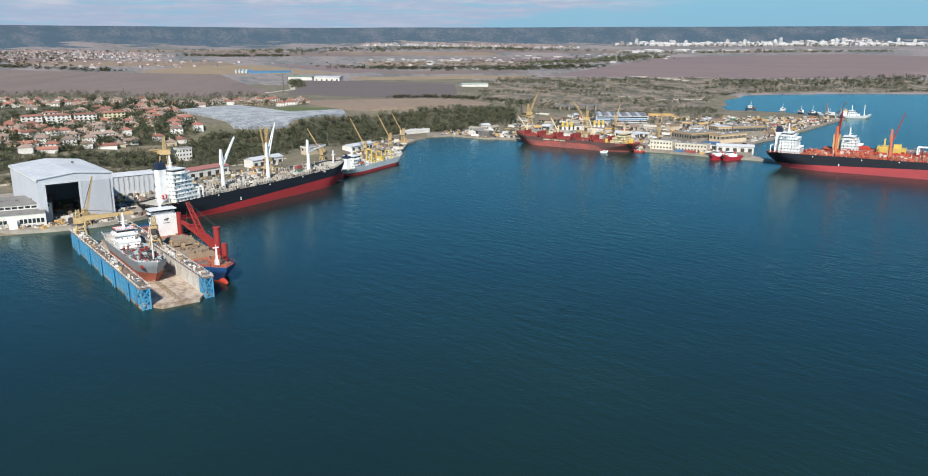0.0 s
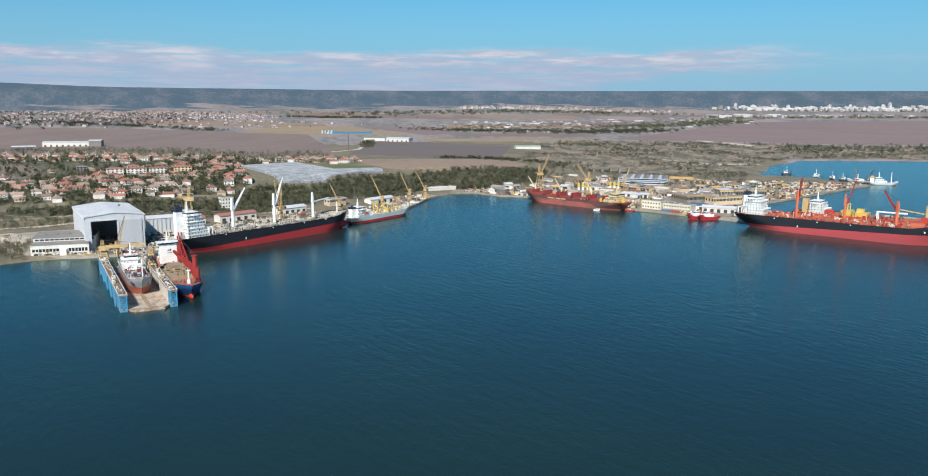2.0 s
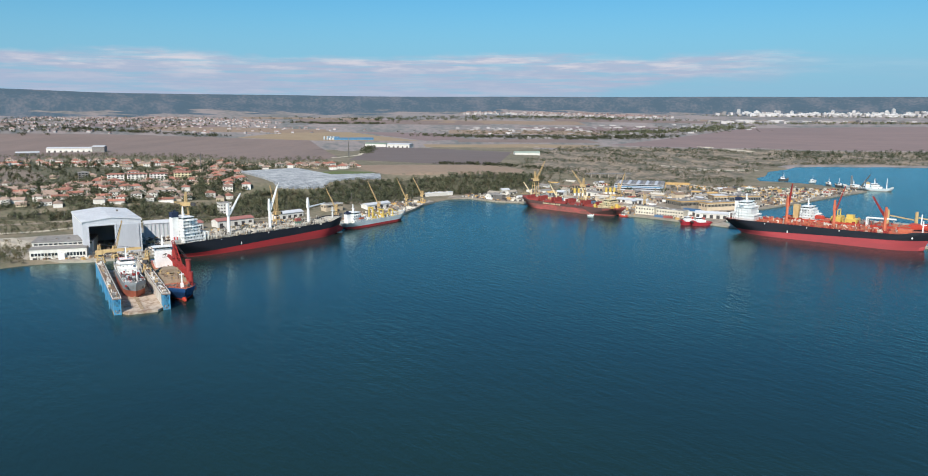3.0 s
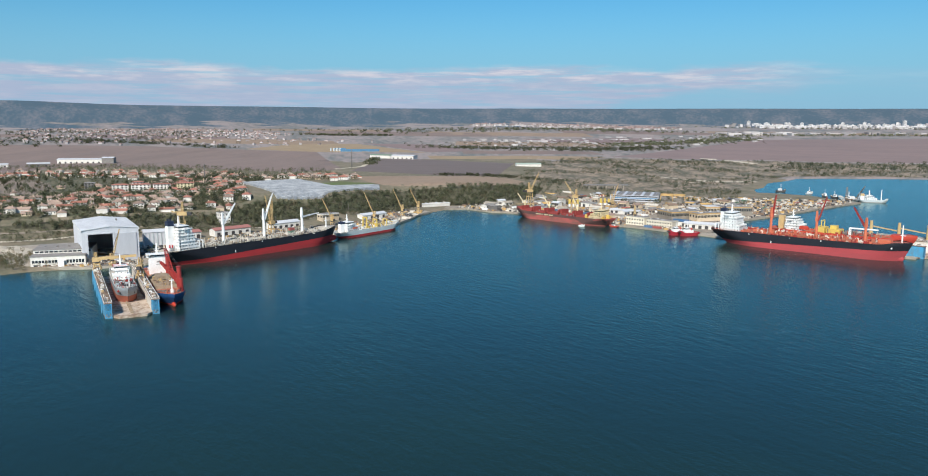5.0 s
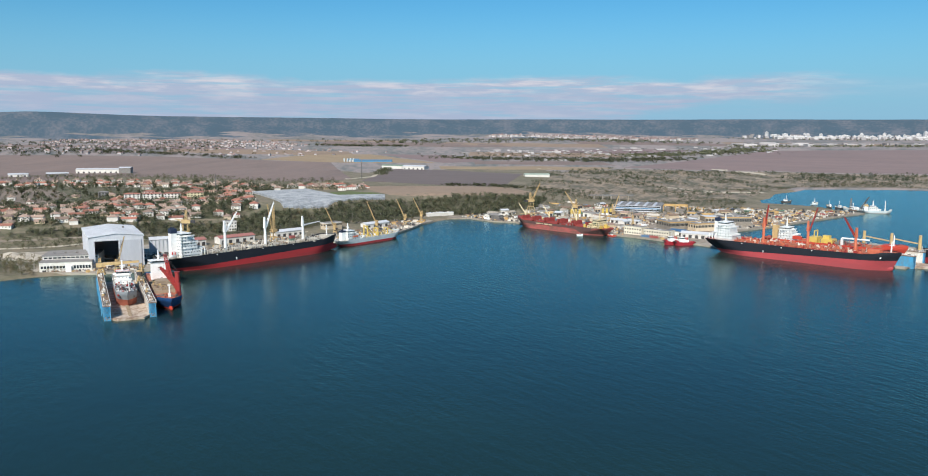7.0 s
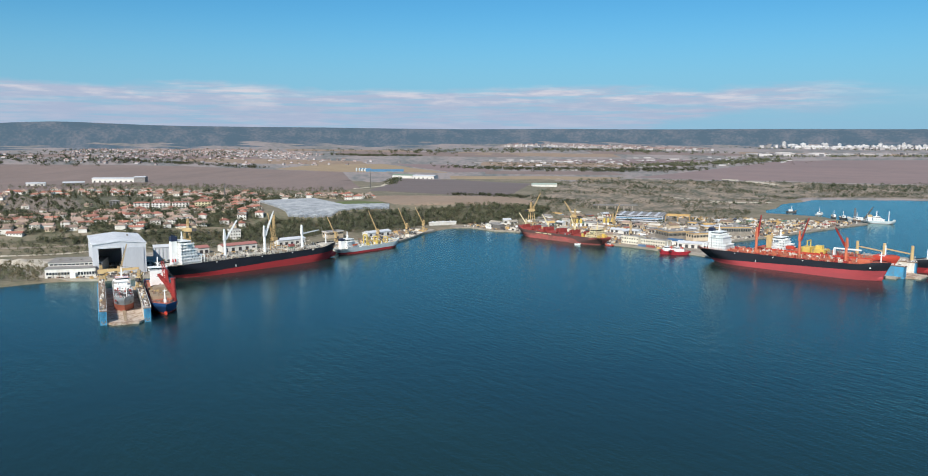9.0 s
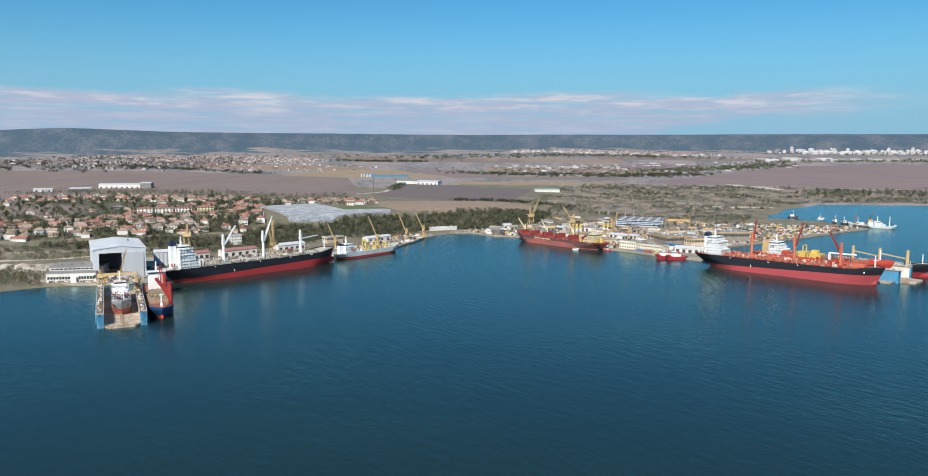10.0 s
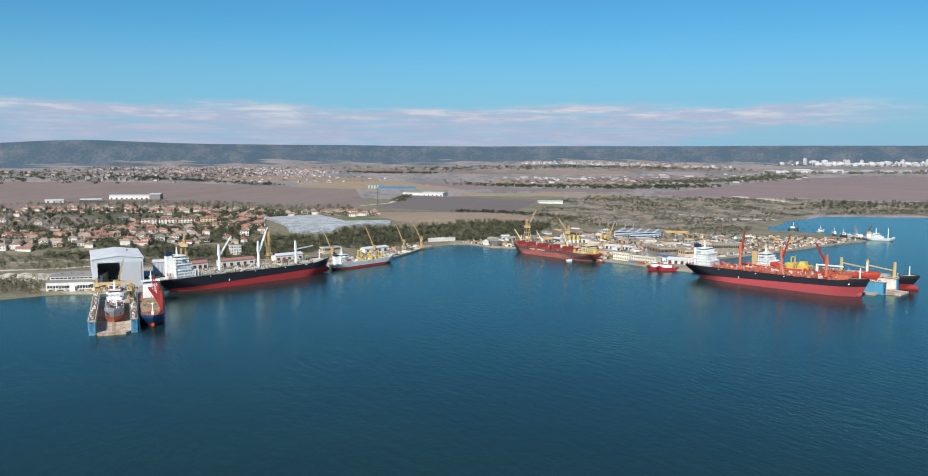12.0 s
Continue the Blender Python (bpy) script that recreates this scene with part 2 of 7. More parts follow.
SHEET_GREY = material("grey_cladding", (0.52, 0.53, 0.56), (0.46, 0.47, 0.50), 8, 0.5, stretch=(1, 1, 0.2))
SHEET_ROOF = material("pale_sheet_roof", (0.60, 0.61, 0.63), (0.47, 0.48, 0.50), 14, 0.55, fine=2)
BITUMEN = material("grey_roof_felt", (0.27, 0.255, 0.24), (0.18, 0.165, 0.15), 6, 0.9)
PLASTER = material("white_plaster", (0.74, 0.72, 0.67), (0.60, 0.56, 0.50), 4, 0.85, vary=0.12)
PLASTER_WARM = material("warm_plaster", (0.62, 0.50, 0.36), (0.50, 0.40, 0.28), 4, 0.85, vary=0.15)
OFFICE = material("cream_render", (0.72, 0.66, 0.54), (0.56, 0.49, 0.38), 4, 0.85, vary=0.08)
TILE_ROOF = material("clay_tile_roof", (0.34, 0.135, 0.092), (0.25, 0.13, 0.10), 2.5, 0.85, bump=0.5, fine=0.5, vary=0.3)
OLD_ROOF = material("weathered_tile_roof", (0.33, 0.235, 0.185), (0.24, 0.18, 0.145), 2.5, 0.9, bump=0.5, fine=0.5, vary=0.25)
RED_SHEET = material("red_sheet_roof", (0.38, 0.15, 0.125), (0.30, 0.15, 0.13), 4, 0.7)
TIMBER_DECK = material("ochre_roof_edge", (0.58, 0.37, 0.14), (0.44, 0.28, 0.12), 5, 0.7)
HALL_GLAZED = material("dim_glazed_wall", (0.30, 0.26, 0.21), (0.17, 0.155, 0.13), 5, 0.5)
SHEET_DOOR = material("grey_door_sheet", (0.44, 0.45, 0.48), (0.39, 0.40, 0.43), 8, 0.55, stretch=(1, 1, 0.2))
CONCRETE = material("quay_concrete", (0.40, 0.35, 0.285), (0.24, 0.21, 0.17), 9, 0.9, bump=0.3)
ROAD = material("asphalt_road", (0.14, 0.135, 0.13), (0.20, 0.19, 0.17), 8, 0.9)
SAND = material("pale_sand", (0.56, 0.50, 0.40), (0.42, 0.36, 0.28), 5, 0.95, bump=0.4)
TUG_RED = material("crimson_hull_paint", (0.34, 0.018, 0.03), (0.26, 0.02, 0.03), 4, 0.45)
PALE_GEAR = material("pale_deck_gear", (0.66, 0.61, 0.53), (0.44, 0.39, 0.32), 3, 0.7, pieces=0.22)
BARK = material("bark", (0.10, 0.075, 0.055), None, 1, 0.9)
LEAF = material("leaves", (0.120, 0.136, 0.078), (0.180, 0.176, 0.112), 9, 0.85, vary=0.35, fine=2.5, shine=0.15, leafy=True)
LEAF_DRY = material("autumn_leaves", (0.180, 0.165, 0.098), (0.225, 0.18, 0.11), 9, 0.85, vary=0.3, fine=2.5, shine=0.15, leafy=True)
LEAF_DARK = material("dark_leaves", (0.080, 0.102, 0.060), (0.122, 0.130, 0.080), 9, 0.85, vary=0.3, fine=2.5, shine=0.15, leafy=True)
GREENHOUSE = material("greenhouse_glass", (0.37, 0.385, 0.40), (0.20, 0.22, 0.24), 14, 0.7, fine=3, vary=0.12, mix=(0.40, 0.64), shine=0.15)
CONT_BLUE = material("blue_container", (0.10, 0.19, 0.32), None, 3, 0.5)
CONT_GREEN = material("green_container", (0.12, 0.22, 0.16), None, 3, 0.5)
CONT_RED = material("red_container", (0.34, 0.09, 0.075), None, 3, 0.5)
TEAL_BLUE = material("bright_blue_cladding", (0.11, 0.25, 0.39), (0.09, 0.19, 0.29), 6, 0.8, shine=0.1)


# ---- mesh building, in metres of the yard ----
class Mesh:
    def __init__(self):
        self.v, self.f, self.n = [], [], {}

    def add(self, verts, faces):
        n = len(self.v)
        self.v += [tuple(p) for p in verts]
        self.f += [tuple(n + i for i in face) for face in faces]
        return self

    def box(self, x0, x1, y0, y1, z0, z1):
        return self.add([(x, y, z) for z in (z0, z1) for y in (y0, y1) for x in (x0, x1)],
                        [(0, 2, 3, 1), (4, 5, 7, 6), (0, 1, 5, 4), (2, 6, 7, 3), (0, 4, 6, 2), (1, 3, 7, 5)])

    def cbox(self, x, y, z, dx, dy, dz):
        """A box on its foot at (x, y, z)."""
        return self.box(x - dx / 2, x + dx / 2, y - dy / 2, y + dy / 2, z, z + dz)

    def prism(self, pts, z0, z1):
        n = len(pts)
        return self.add([(x, y, z0) for x, y in pts] + [(x, y, z1) for x, y in pts],
                        [tuple(range(n))[::-1], tuple(range(n, 2 * n))] + [(i, (i + 1) % n, n + (i + 1) % n, n + i) for i in range(n)])

    def beam(self, a, b, w, h=None, w2=None):
        """A square bar from a to b, tapering to w2."""
        a, b = Vector(a), Vector(b)
        h, k = h or w, (w2 or w) / w
        ax = (b - a).normalized()
        side = ax.cross(Vector((0, 0, 1)))
        side = side.normalized() if side.length > 1e-4 else Vector((1, 0, 0))
        up = side.cross(ax)
        pts = [p + side * (sx * w / 2 * q) + up * (sy * h / 2 * q) for p, q in ((a, 1), (b, k)) for sx, sy in ((-1, -1), (1, -1), (1, 1), (-1, 1))]
        return self.add(pts, [(0, 1, 2, 3), (7, 6, 5, 4), (0, 4, 5, 1), (1, 5, 6, 2), (2, 6, 7, 3), (3, 7, 4, 0)])

    def tube(self, a, b, r, r2=None, n=10, caps=True):
        a, b = Vector(a), Vector(b)
        r2 = r if r2 is None else r2
        ax = (b - a).normalized()
        side = ax.cross(Vector((0, 0, 1)))
        side = side.normalized() if side.length > 1e-4 else Vector((1, 0, 0))
        up = side.cross(ax)
        ring = [(math.cos(2 * math.pi * i / n), math.sin(2 * math.pi * i / n)) for i in range(n)]
        pts = [a + side * (c * r) + up * (s * r) for c, s in ring] + [b + side * (c * r2) + up * (s * r2) for c, s in ring]
        faces = [(i, (i + 1) % n, n + (i + 1) % n, n + i) for i in range(n)]
        if caps:
            faces += [tuple(range(n))[::-1], tuple(range(n, 2 * n))]
        return self.add(pts, faces)

    def lattice(self, a, b, w, bar, bays, w2=None):
        """An open truss of four chords and lacing from a to b."""
        a, b = Vector(a), Vector(b)
        w2 = w2 or w
        ax = (b - a).normalized()
        side = ax.cross(Vector((0, 0, 1)))
        side = side.normalized() if side.length > 1e-4 else Vector((1, 0, 0))
        up = side.cross(ax)
        ring = lambda t: [a.lerp(b, t) + (side * sx + up * sy) * ((w + (w2 - w) * t) / 2) for sx, sy in ((-1, -1), (1, -1), (1, 1), (-1, 1))]
        ends = ring(0), ring(1)
        for i in range(4):
            self.beam(ends[0][i], ends[1][i], bar)
        for k in range(bays):
            p, q = ring(k / bays), ring((k + 1) / bays)
            for i in range(4):
                self.beam(p[i], q[(i + 1) % 4], bar * 0.7)
                self.beam(p[i], p[(i + 1) % 4], bar * 0.7)
        return self

    def rail(self, pts, height=1.1, post=4.0, bar=0.14):
        """A guard rail along pts."""
        for p, q in zip(pts, pts[1:]):
            p, q = Vector(p), Vector(q)
            for k in (0.5, 1.0):
                self.beam(p + Vector((0, 0, height * k)), q + Vector((0, 0, height * k)), bar)
            n = max(1, int((q - p).length / post))
            for i in range(n + 1):
                r = p.lerp(q, i / n)
                self.beam(r, r + Vector((0, 0, height)), bar)
        return self


def part(name, mesh, mat, parent=None, label="", soft=False, kind=""):
    me = bpy.data.meshes.new(name)
    me.from_pydata([(x * S, y * S, z * S) for x, y, z in mesh.v], [], mesh.f)
    me.materials.append(mat)
    if soft or mesh.n:
        me.shade_smooth()
    if mesh.n:
        me.normals_split_custom_set_from_vertices([mesh.n.get(i, (0, 0, 0)) for i in range(len(mesh.v))])
    ob = new(name, me)
    if parent is not None:
        ob.parent = parent
    return tagged(ob, label, kind=kind)


def thing(name, x, y, z, turn, label, category, group=""):
    """An empty at the foot of a thing; turn is the heading of its own x axis."""
    ob = new(name)
    ob.empty_display_size = 0.5
    ob.matrix_basis = pose(x, y, z, 0, 0, turn)
    return tagged(ob, label, category, group)


TABLE_X, TABLE_Y = np.arange(-350, 352, 2.0), np.arange(80, 742, 2.0)
TABLE = height(*np.meshgrid(TABLE_X, TABLE_Y))


def ground_at(x, y):
    """Height of the ground, from a table where the place is near."""
    if not (-348 < x < 348 and 82 < y < 738):
        return float(height(x, y))
    i, j = (x + 350) / 2, (y - 80) / 2
    a, b = int(i), int(j)
    i, j = i - a, j - b
    return float((TABLE[b, a] * (1 - i) + TABLE[b, a + 1] * i) * (1 - j) + (TABLE[b + 1, a] * (1 - i) + TABLE[b + 1, a + 1] * i) * j)


rnd = random.Random(7)

# ---- ground, water, quays, fields ----
def ground_materials():
    grass = material("dry_grassland", (0.22, 0.18, 0.125), (0.125, 0.118, 0.075), 40, 0.95, fine=7, bump=0.4, mix=(0.40, 0.60))
    # hill woods: the blue of distance haze is mixed into both colours
    slope = material("hazy_wooded_hillside", (0.058, 0.098, 0.128), (0.175, 0.175, 0.190), 110, 0.95, fine=18, stretch=(1, 0.10, 0), mix=(0.46, 0.70), round_lake=True)
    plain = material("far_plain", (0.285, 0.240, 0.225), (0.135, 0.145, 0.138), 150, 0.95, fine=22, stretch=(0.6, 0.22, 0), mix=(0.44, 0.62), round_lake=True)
    return grass, slope, plain


GRASS, HAZY_HILLSIDE, PLAIN = ground_materials()


def spaced(*runs):
    """Grid lines from runs of (start, end, step)."""
    out = []
    for a, b, step in runs:
        out += list(np.arange(a, b, step))
    return np.array(out + [runs[-1][1]])


def build_ground():
    xs = spaced((-3600, -1200, 100), (-1200, -400, 25), (-400, -180, 8), (-180, 180, 3), (180, 420, 8), (420, 1200, 25), (1200, 3600, 100))
    ys = spaced((-1600, -100, 150), (-100, 90, 20), (90, 420, 3), (420, 720, 8), (720, 1400, 20), (1400, 2700, 30), (2700, 3900, 120))
    gx, gy = np.meshgrid(xs, ys)
    gz = height(gx, gy)
    nx, ny = len(xs), len(ys)
    verts = np.stack([gx, gy, gz], -1).reshape(-1, 3)
    i = np.arange((ny - 1) * nx).reshape(ny - 1, nx)[:, :-1].ravel()
    faces = np.stack([i, i + 1, i + nx + 1, i + nx], -1)
    me = bpy.data.meshes.new("ground")
    me.from_pydata(verts.tolist(), [], faces.tolist())
    me.materials.append(GRASS)
    me.materials.append(HAZY_HILLSIDE)
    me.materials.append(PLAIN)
    mid = verts[faces].mean(1)
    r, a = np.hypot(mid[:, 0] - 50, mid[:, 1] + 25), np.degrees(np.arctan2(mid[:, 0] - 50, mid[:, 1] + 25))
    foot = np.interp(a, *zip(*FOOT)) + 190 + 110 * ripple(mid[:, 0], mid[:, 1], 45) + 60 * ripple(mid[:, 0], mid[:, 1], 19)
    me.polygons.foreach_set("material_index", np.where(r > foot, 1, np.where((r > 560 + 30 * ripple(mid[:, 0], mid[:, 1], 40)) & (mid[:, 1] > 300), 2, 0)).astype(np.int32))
    me.shade_smooth()
    tagged(new("ground", me), "dry autumn grassland rising to wooded hills with blue haze in their colour", "ground", kind="structure")


build_ground()


def build_water():
    m = bpy.data.materials.new("lake_water")
    m.use_nodes = True
    nodes, links = m.node_tree.nodes, m.node_tree.links
    nodes.remove(nodes["Principled BSDF"])
    depth, gloss, fresnel, both = (nodes.new("ShaderNode" + k) for k in ("BsdfDiffuse", "BsdfGlossy", "Fresnel", "MixShader"))
    gloss.inputs["Color"].default_value, gloss.inputs["Roughness"].default_value = (0.76, 0.98, 0.98, 1), 0.21
    fresnel.inputs["IOR"].default_value = 1.36
    links.new(fresnel.outputs[0], both.inputs[0])
    links.new(depth.outputs[0], both.inputs[1])
    links.new(gloss.outputs[0], both.inputs[2])
    links.new(both.outputs[0], nodes["Material Output"].inputs["Surface"])
    co = nodes.new("ShaderNodeTexCoord")
    patch = nodes.new("ShaderNodeTexNoise")
    patch.inputs["Scale"].default_value, patch.inputs["Detail"].default_value = 0.018, 4
    links.new(co.outputs["Object"], patch.inputs["Vector"])
    silt = nodes.new("ShaderNodeValToRGB")
    for e, pos, c in zip(silt.color_ramp.elements, (0.38, 0.66), ((0.0085, 0.0225, 0.0215, 1), (0.0105, 0.0275, 0.0215, 1))):
        e.position, e.color = pos, c
    links.new(patch.outputs[0], silt.inputs[0])
    links.new(silt.outputs[0], depth.inputs["Color"])
    heights = []
    for scale, turn, stretch in ((0.62, -40, (3.0, 1, 1)), (1.25, -54, (2.8, 1, 1)), (2.8, -26, (2.2, 1, 1))):
        mp, n = nodes.new("ShaderNodeMapping"), nodes.new("ShaderNodeTexNoise")
        mp.vector_type = "TEXTURE"
        mp.inputs["Rotation"].default_value[2], mp.inputs["Scale"].default_value = radians(turn), stretch
        n.inputs["Scale"].default_value, n.inputs["Detail"].default_value = scale, 3
        links.new(co.outputs["Object"], mp.inputs[0])
        links.new(mp.outputs[0], n.inputs["Vector"])
        heights.append(n.outputs[0])
    total = heights[0]
    for h, k in zip(heights[1:], (0.7, 0.5)):
        n = nodes.new("ShaderNodeMath")
        n.operation = "MULTIPLY_ADD"
        links.new(h, n.inputs[0])
        n.inputs[1].default_value = k
        links.new(total, n.inputs[2])
        total = n.outputs[0]
    rng = nodes.new("ShaderNodeMapRange")
    links.new(patch.outputs[0], rng.inputs[0])
    rng.inputs[1].default_value, rng.inputs[2].default_value = 0.35, 0.65
    rng.inputs[3].default_value, rng.inputs[4].default_value = 0.13, 0.26
    b = nodes.new("ShaderNodeBump")
    b.inputs["Distance"].default_value = 0.35
    links.new(rng.outputs[0], b.inputs["Strength"])
    links.new(total, b.inputs["Height"])
    for n in (depth, gloss, fresnel):
        links.new(b.outputs[0], n.inputs["Normal"])
    me = bpy.data.meshes.new("water")
    me.from_pydata([(-1700, -1500, 0), (1700, -1500, 0), (1700, 700, 0), (-1700, 700, 0)], [], [(0, 1, 2, 3)])
    me.materials.append(m)
    tagged(new("water", me), "calm dark blue-green lake water with fine ripples", "water", kind="structure")


build_water()


def drape(name, outline, mat, step, lift, label, category="field", kind="structure"):
    """A patch of other ground, laid over the land inside an outline."""
    pts, edges = [], []
    for (ax, ay), (bx, by) in zip(outline, outline[1:] + outline[:1]):
        n = max(1, int(math.hypot(bx - ax, by - ay) / step))
        pts += [Vector((ax + (bx - ax) * i / n, ay + (by - ay) * i / n)) for i in range(n)]
    edges = [(i, (i + 1) % len(pts)) for i in range(len(pts))]
    x0, x1 = min(p.x for p in pts), max(p.x for p in pts)
    y0, y1 = min(p.y for p in pts), max(p.y for p in pts)
    from_grid = [Vector((x, y)) for x in np.arange(x0 + step / 2, x1, step) for y in np.arange(y0 + step / 2, y1, step)]
    out = geometry.delaunay_2d_cdt(pts + from_grid, edges, [], 1, 1e-4)
    xy = np.array([tuple(v) for v in out[0]])
    rim = np.array([any(k < len(pts) for k in ids) for ids in out[3]])
    z = np.maximum(height(xy[:, 0], xy[:, 1]), 0.3) + np.where(rim, 0.02, lift)
    me = bpy.data.meshes.new(name)
    me.from_pydata(np.column_stack([xy, z]).tolist(), [], [tuple(f) for f in out[2]])
    me.materials.append(mat)
    me.shade_smooth()
    return tagged(new(name, me), label, category, kind=kind)


def quay(name, outline, top, label, mat=CONCRETE):
    """A quay with upright walls and a level top."""
    m = Mesh()
    n = len(outline)
    m.add([(x, y, -2.0) for x, y in outline] + [(x, y, top) for x, y in outline], [(i, (i + 1) % n, n + (i + 1) % n, n + i) for i in range(n)])
    out = geometry.delaunay_2d_cdt([Vector(p) for p in outline], [(i, (i + 1) % n) for i in range(n)], [], 1, 1e-4)
    m.add([(v.x, v.y, top) for v in out[0]], [tuple(f) for f in out[2]])
    me = bpy.data.meshes.new(name)
    me.from_pydata(m.v, [], m.f)
    me.materials.append(mat)
    return tagged(new(name, me), label, "quay", kind="structure")


PLOWED = material("plowed_earth", (0.225, 0.165, 0.142), (0.175, 0.132, 0.114), 60, 0.95, fine=6, stretch=(1, 0.25, 1))
PLOWED_DARK = material("dark_plowed_earth", (0.155, 0.122, 0.113), (0.125, 0.10, 0.093), 50, 0.95, fine=6, stretch=(0.3, 1, 1))
STUBBLE = material("tan_stubble_field", (0.29, 0.21, 0.15), (0.235, 0.17, 0.12), 50, 0.95, fine=8, stretch=(1, 0.3, 1))
STRAW = material("pale_straw_field", (0.32, 0.24, 0.15), (0.26, 0.19, 0.12), 50, 0.95, fine=8)
MAUVE = material("mauve_plowed_earth", (0.23, 0.165, 0.155), (0.185, 0.138, 0.132), 80, 0.95, fine=10, stretch=(0.3, 1, 1))
MEADOW = material("green_meadow", (0.10, 0.14, 0.04), (0.12, 0.13, 0.05), 20, 0.95)
SCRUB = material("olive_scrubland", (0.29, 0.225, 0.165), (0.105, 0.10, 0.07), 26, 0.95, fine=6, stretch=(0.8, 0.45, 1), mix=(0.43, 0.57))
YARD = material("yard_paving", (0.34, 0.29, 0.23), (0.20, 0.17, 0.135), 16, 0.9, fine=3, mix=(0.38, 0.62))

drape("plowed_field", [(-263, 284), (-505, 470), (-474, 495), (-361, 585), (-217, 600), (-120, 410), (-142, 383), (-206, 397), (-290, 384)], PLOWED, 12, 0.25,
      "broad brown plowed field behind the village", "field")
drape("plowed_field", [(-110, 397), (-136, 536), (-33, 506), (-24, 391), (-48, 380)], PLOWED_DARK, 9, 0.25, "wide dark brown plowed field", "field")
drape("stubble_field", [(-97, 362), (-48, 376), (-24, 387), (-8, 382), (-9, 352), (-30, 334), (-55, 318), (-63, 315), (-76, 331)], STUBBLE, 6, 0.22, "tan stubble field above the woods", "field")
drape("straw_field", [(-284, 600), (-275, 702), (-229, 731), (-127, 622), (-196, 597)], STRAW, 14, 0.3, "pale straw field round a factory", "field")
drape("mauve_field", [(-226, 740), (-147, 746), (-90, 657), (-124, 627)], MAUVE, 14, 0.3, "mauve-brown plowed field on the plain", "field")
drape("mauve_field", [(26, 628), (185, 975), (420, 1060), (560, 900), (330, 684), (152, 671)], MAUVE, 25, 0.5, "wide mauve-brown plowed field beyond the lake", "field")
drape("straw_field", [(-114, 579), (24, 623), (2, 566), (-101, 538)], STRAW, 14, 0.3, "narrow pale straw field strip", "field")
drape("scrubland", [(-6, 387), (-14, 536), (28, 616), (156, 664), (330, 675), (330, 548), (206, 544), (146, 531), (132, 500), (119, 480), (112, 450), (106, 428), (100, 405), (40, 395)],
      SCRUB, 9, 0.12, "olive-brown scrubland between shipyard and fields", "scrubland")
for k, (x, y, w, d, a, tint) in enumerate(((-330, 700, 90, 40, 20, STUBBLE), (-420, 690, 70, 30, 35, MAUVE), (-60, 800, 80, 40, 10, STUBBLE), (20, 900, 90, 50, 25, MAUVE), (-250, 960, 120, 60, 15, PLOWED),
                                            (-120, 1010, 110, 50, 5, STUBBLE), (90, 1130, 150, 50, 10, PLOWED), (-380, 1000, 90, 50, 30, STUBBLE), (-560, 570, 90, 30, 45, PLOWED), (-40, 655, 60, 26, 12, PLOWED), (300, 1220, 150, 50, -5, STUBBLE))):
    c, s = math.cos(radians(a)), math.sin(radians(a))
    drape("far_field", [(x + p * c - q * s, y + p * s + q * c) for p, q in ((-w, -d), (w, -d * 0.8), (w * 0.9, d), (-w * 1.05, d * 0.9))], tint, 25, 0.5, "distant field strip on the plain", "field")
drape("meadow", [(-96, 318), (-90, 330), (-74, 326), (-66, 314), (-82, 302)], MEADOW, 4, 0.25, "small green meadow beside the greenhouses", "meadow")

quay("quay_1", [(-79, 146), (-74.5, 150.5), (-70.5, 158.5), (-60.5, 176.5), (-47.5, 200.5), (-42.8, 211), (-35, 229), (-33.4, 258), (-33.7, 271), (-31.7, 280), (-36, 284),
                (-42, 270), (-46, 240), (-58, 215), (-84, 180), (-98, 196), (-140, 152), (-101, 139), (-91.5, 139.5), (-85, 142)], 0.62,
     "weathered concrete quay along the fitting-out berth")
quay("quay_2", [(-29, 292), (-20.5, 296), (-8, 287.5), (1, 287), (6, 282.5), (41, 260.5), (46, 257.5), (56.4, 251.5), (62.4, 247.3), (66.3, 245.4), (75, 246), (80, 262), (84.5, 278),
                (102, 299), (142, 354.5), (152, 366.5), (147, 374), (138, 366), (110, 352), (96, 372), (30, 368), (6, 330), (-14, 306), (-30, 301)], 0.62,
     "pale concrete quays and yard of the main shipyard", YARD)
quay("pier", [(68, 245.5), (74.5, 250), (80.2, 240.0), (129.2, 212.6), (127.8, 210.0), (78.6, 237.3)], 0.5, "narrow concrete pier between two moored ships")

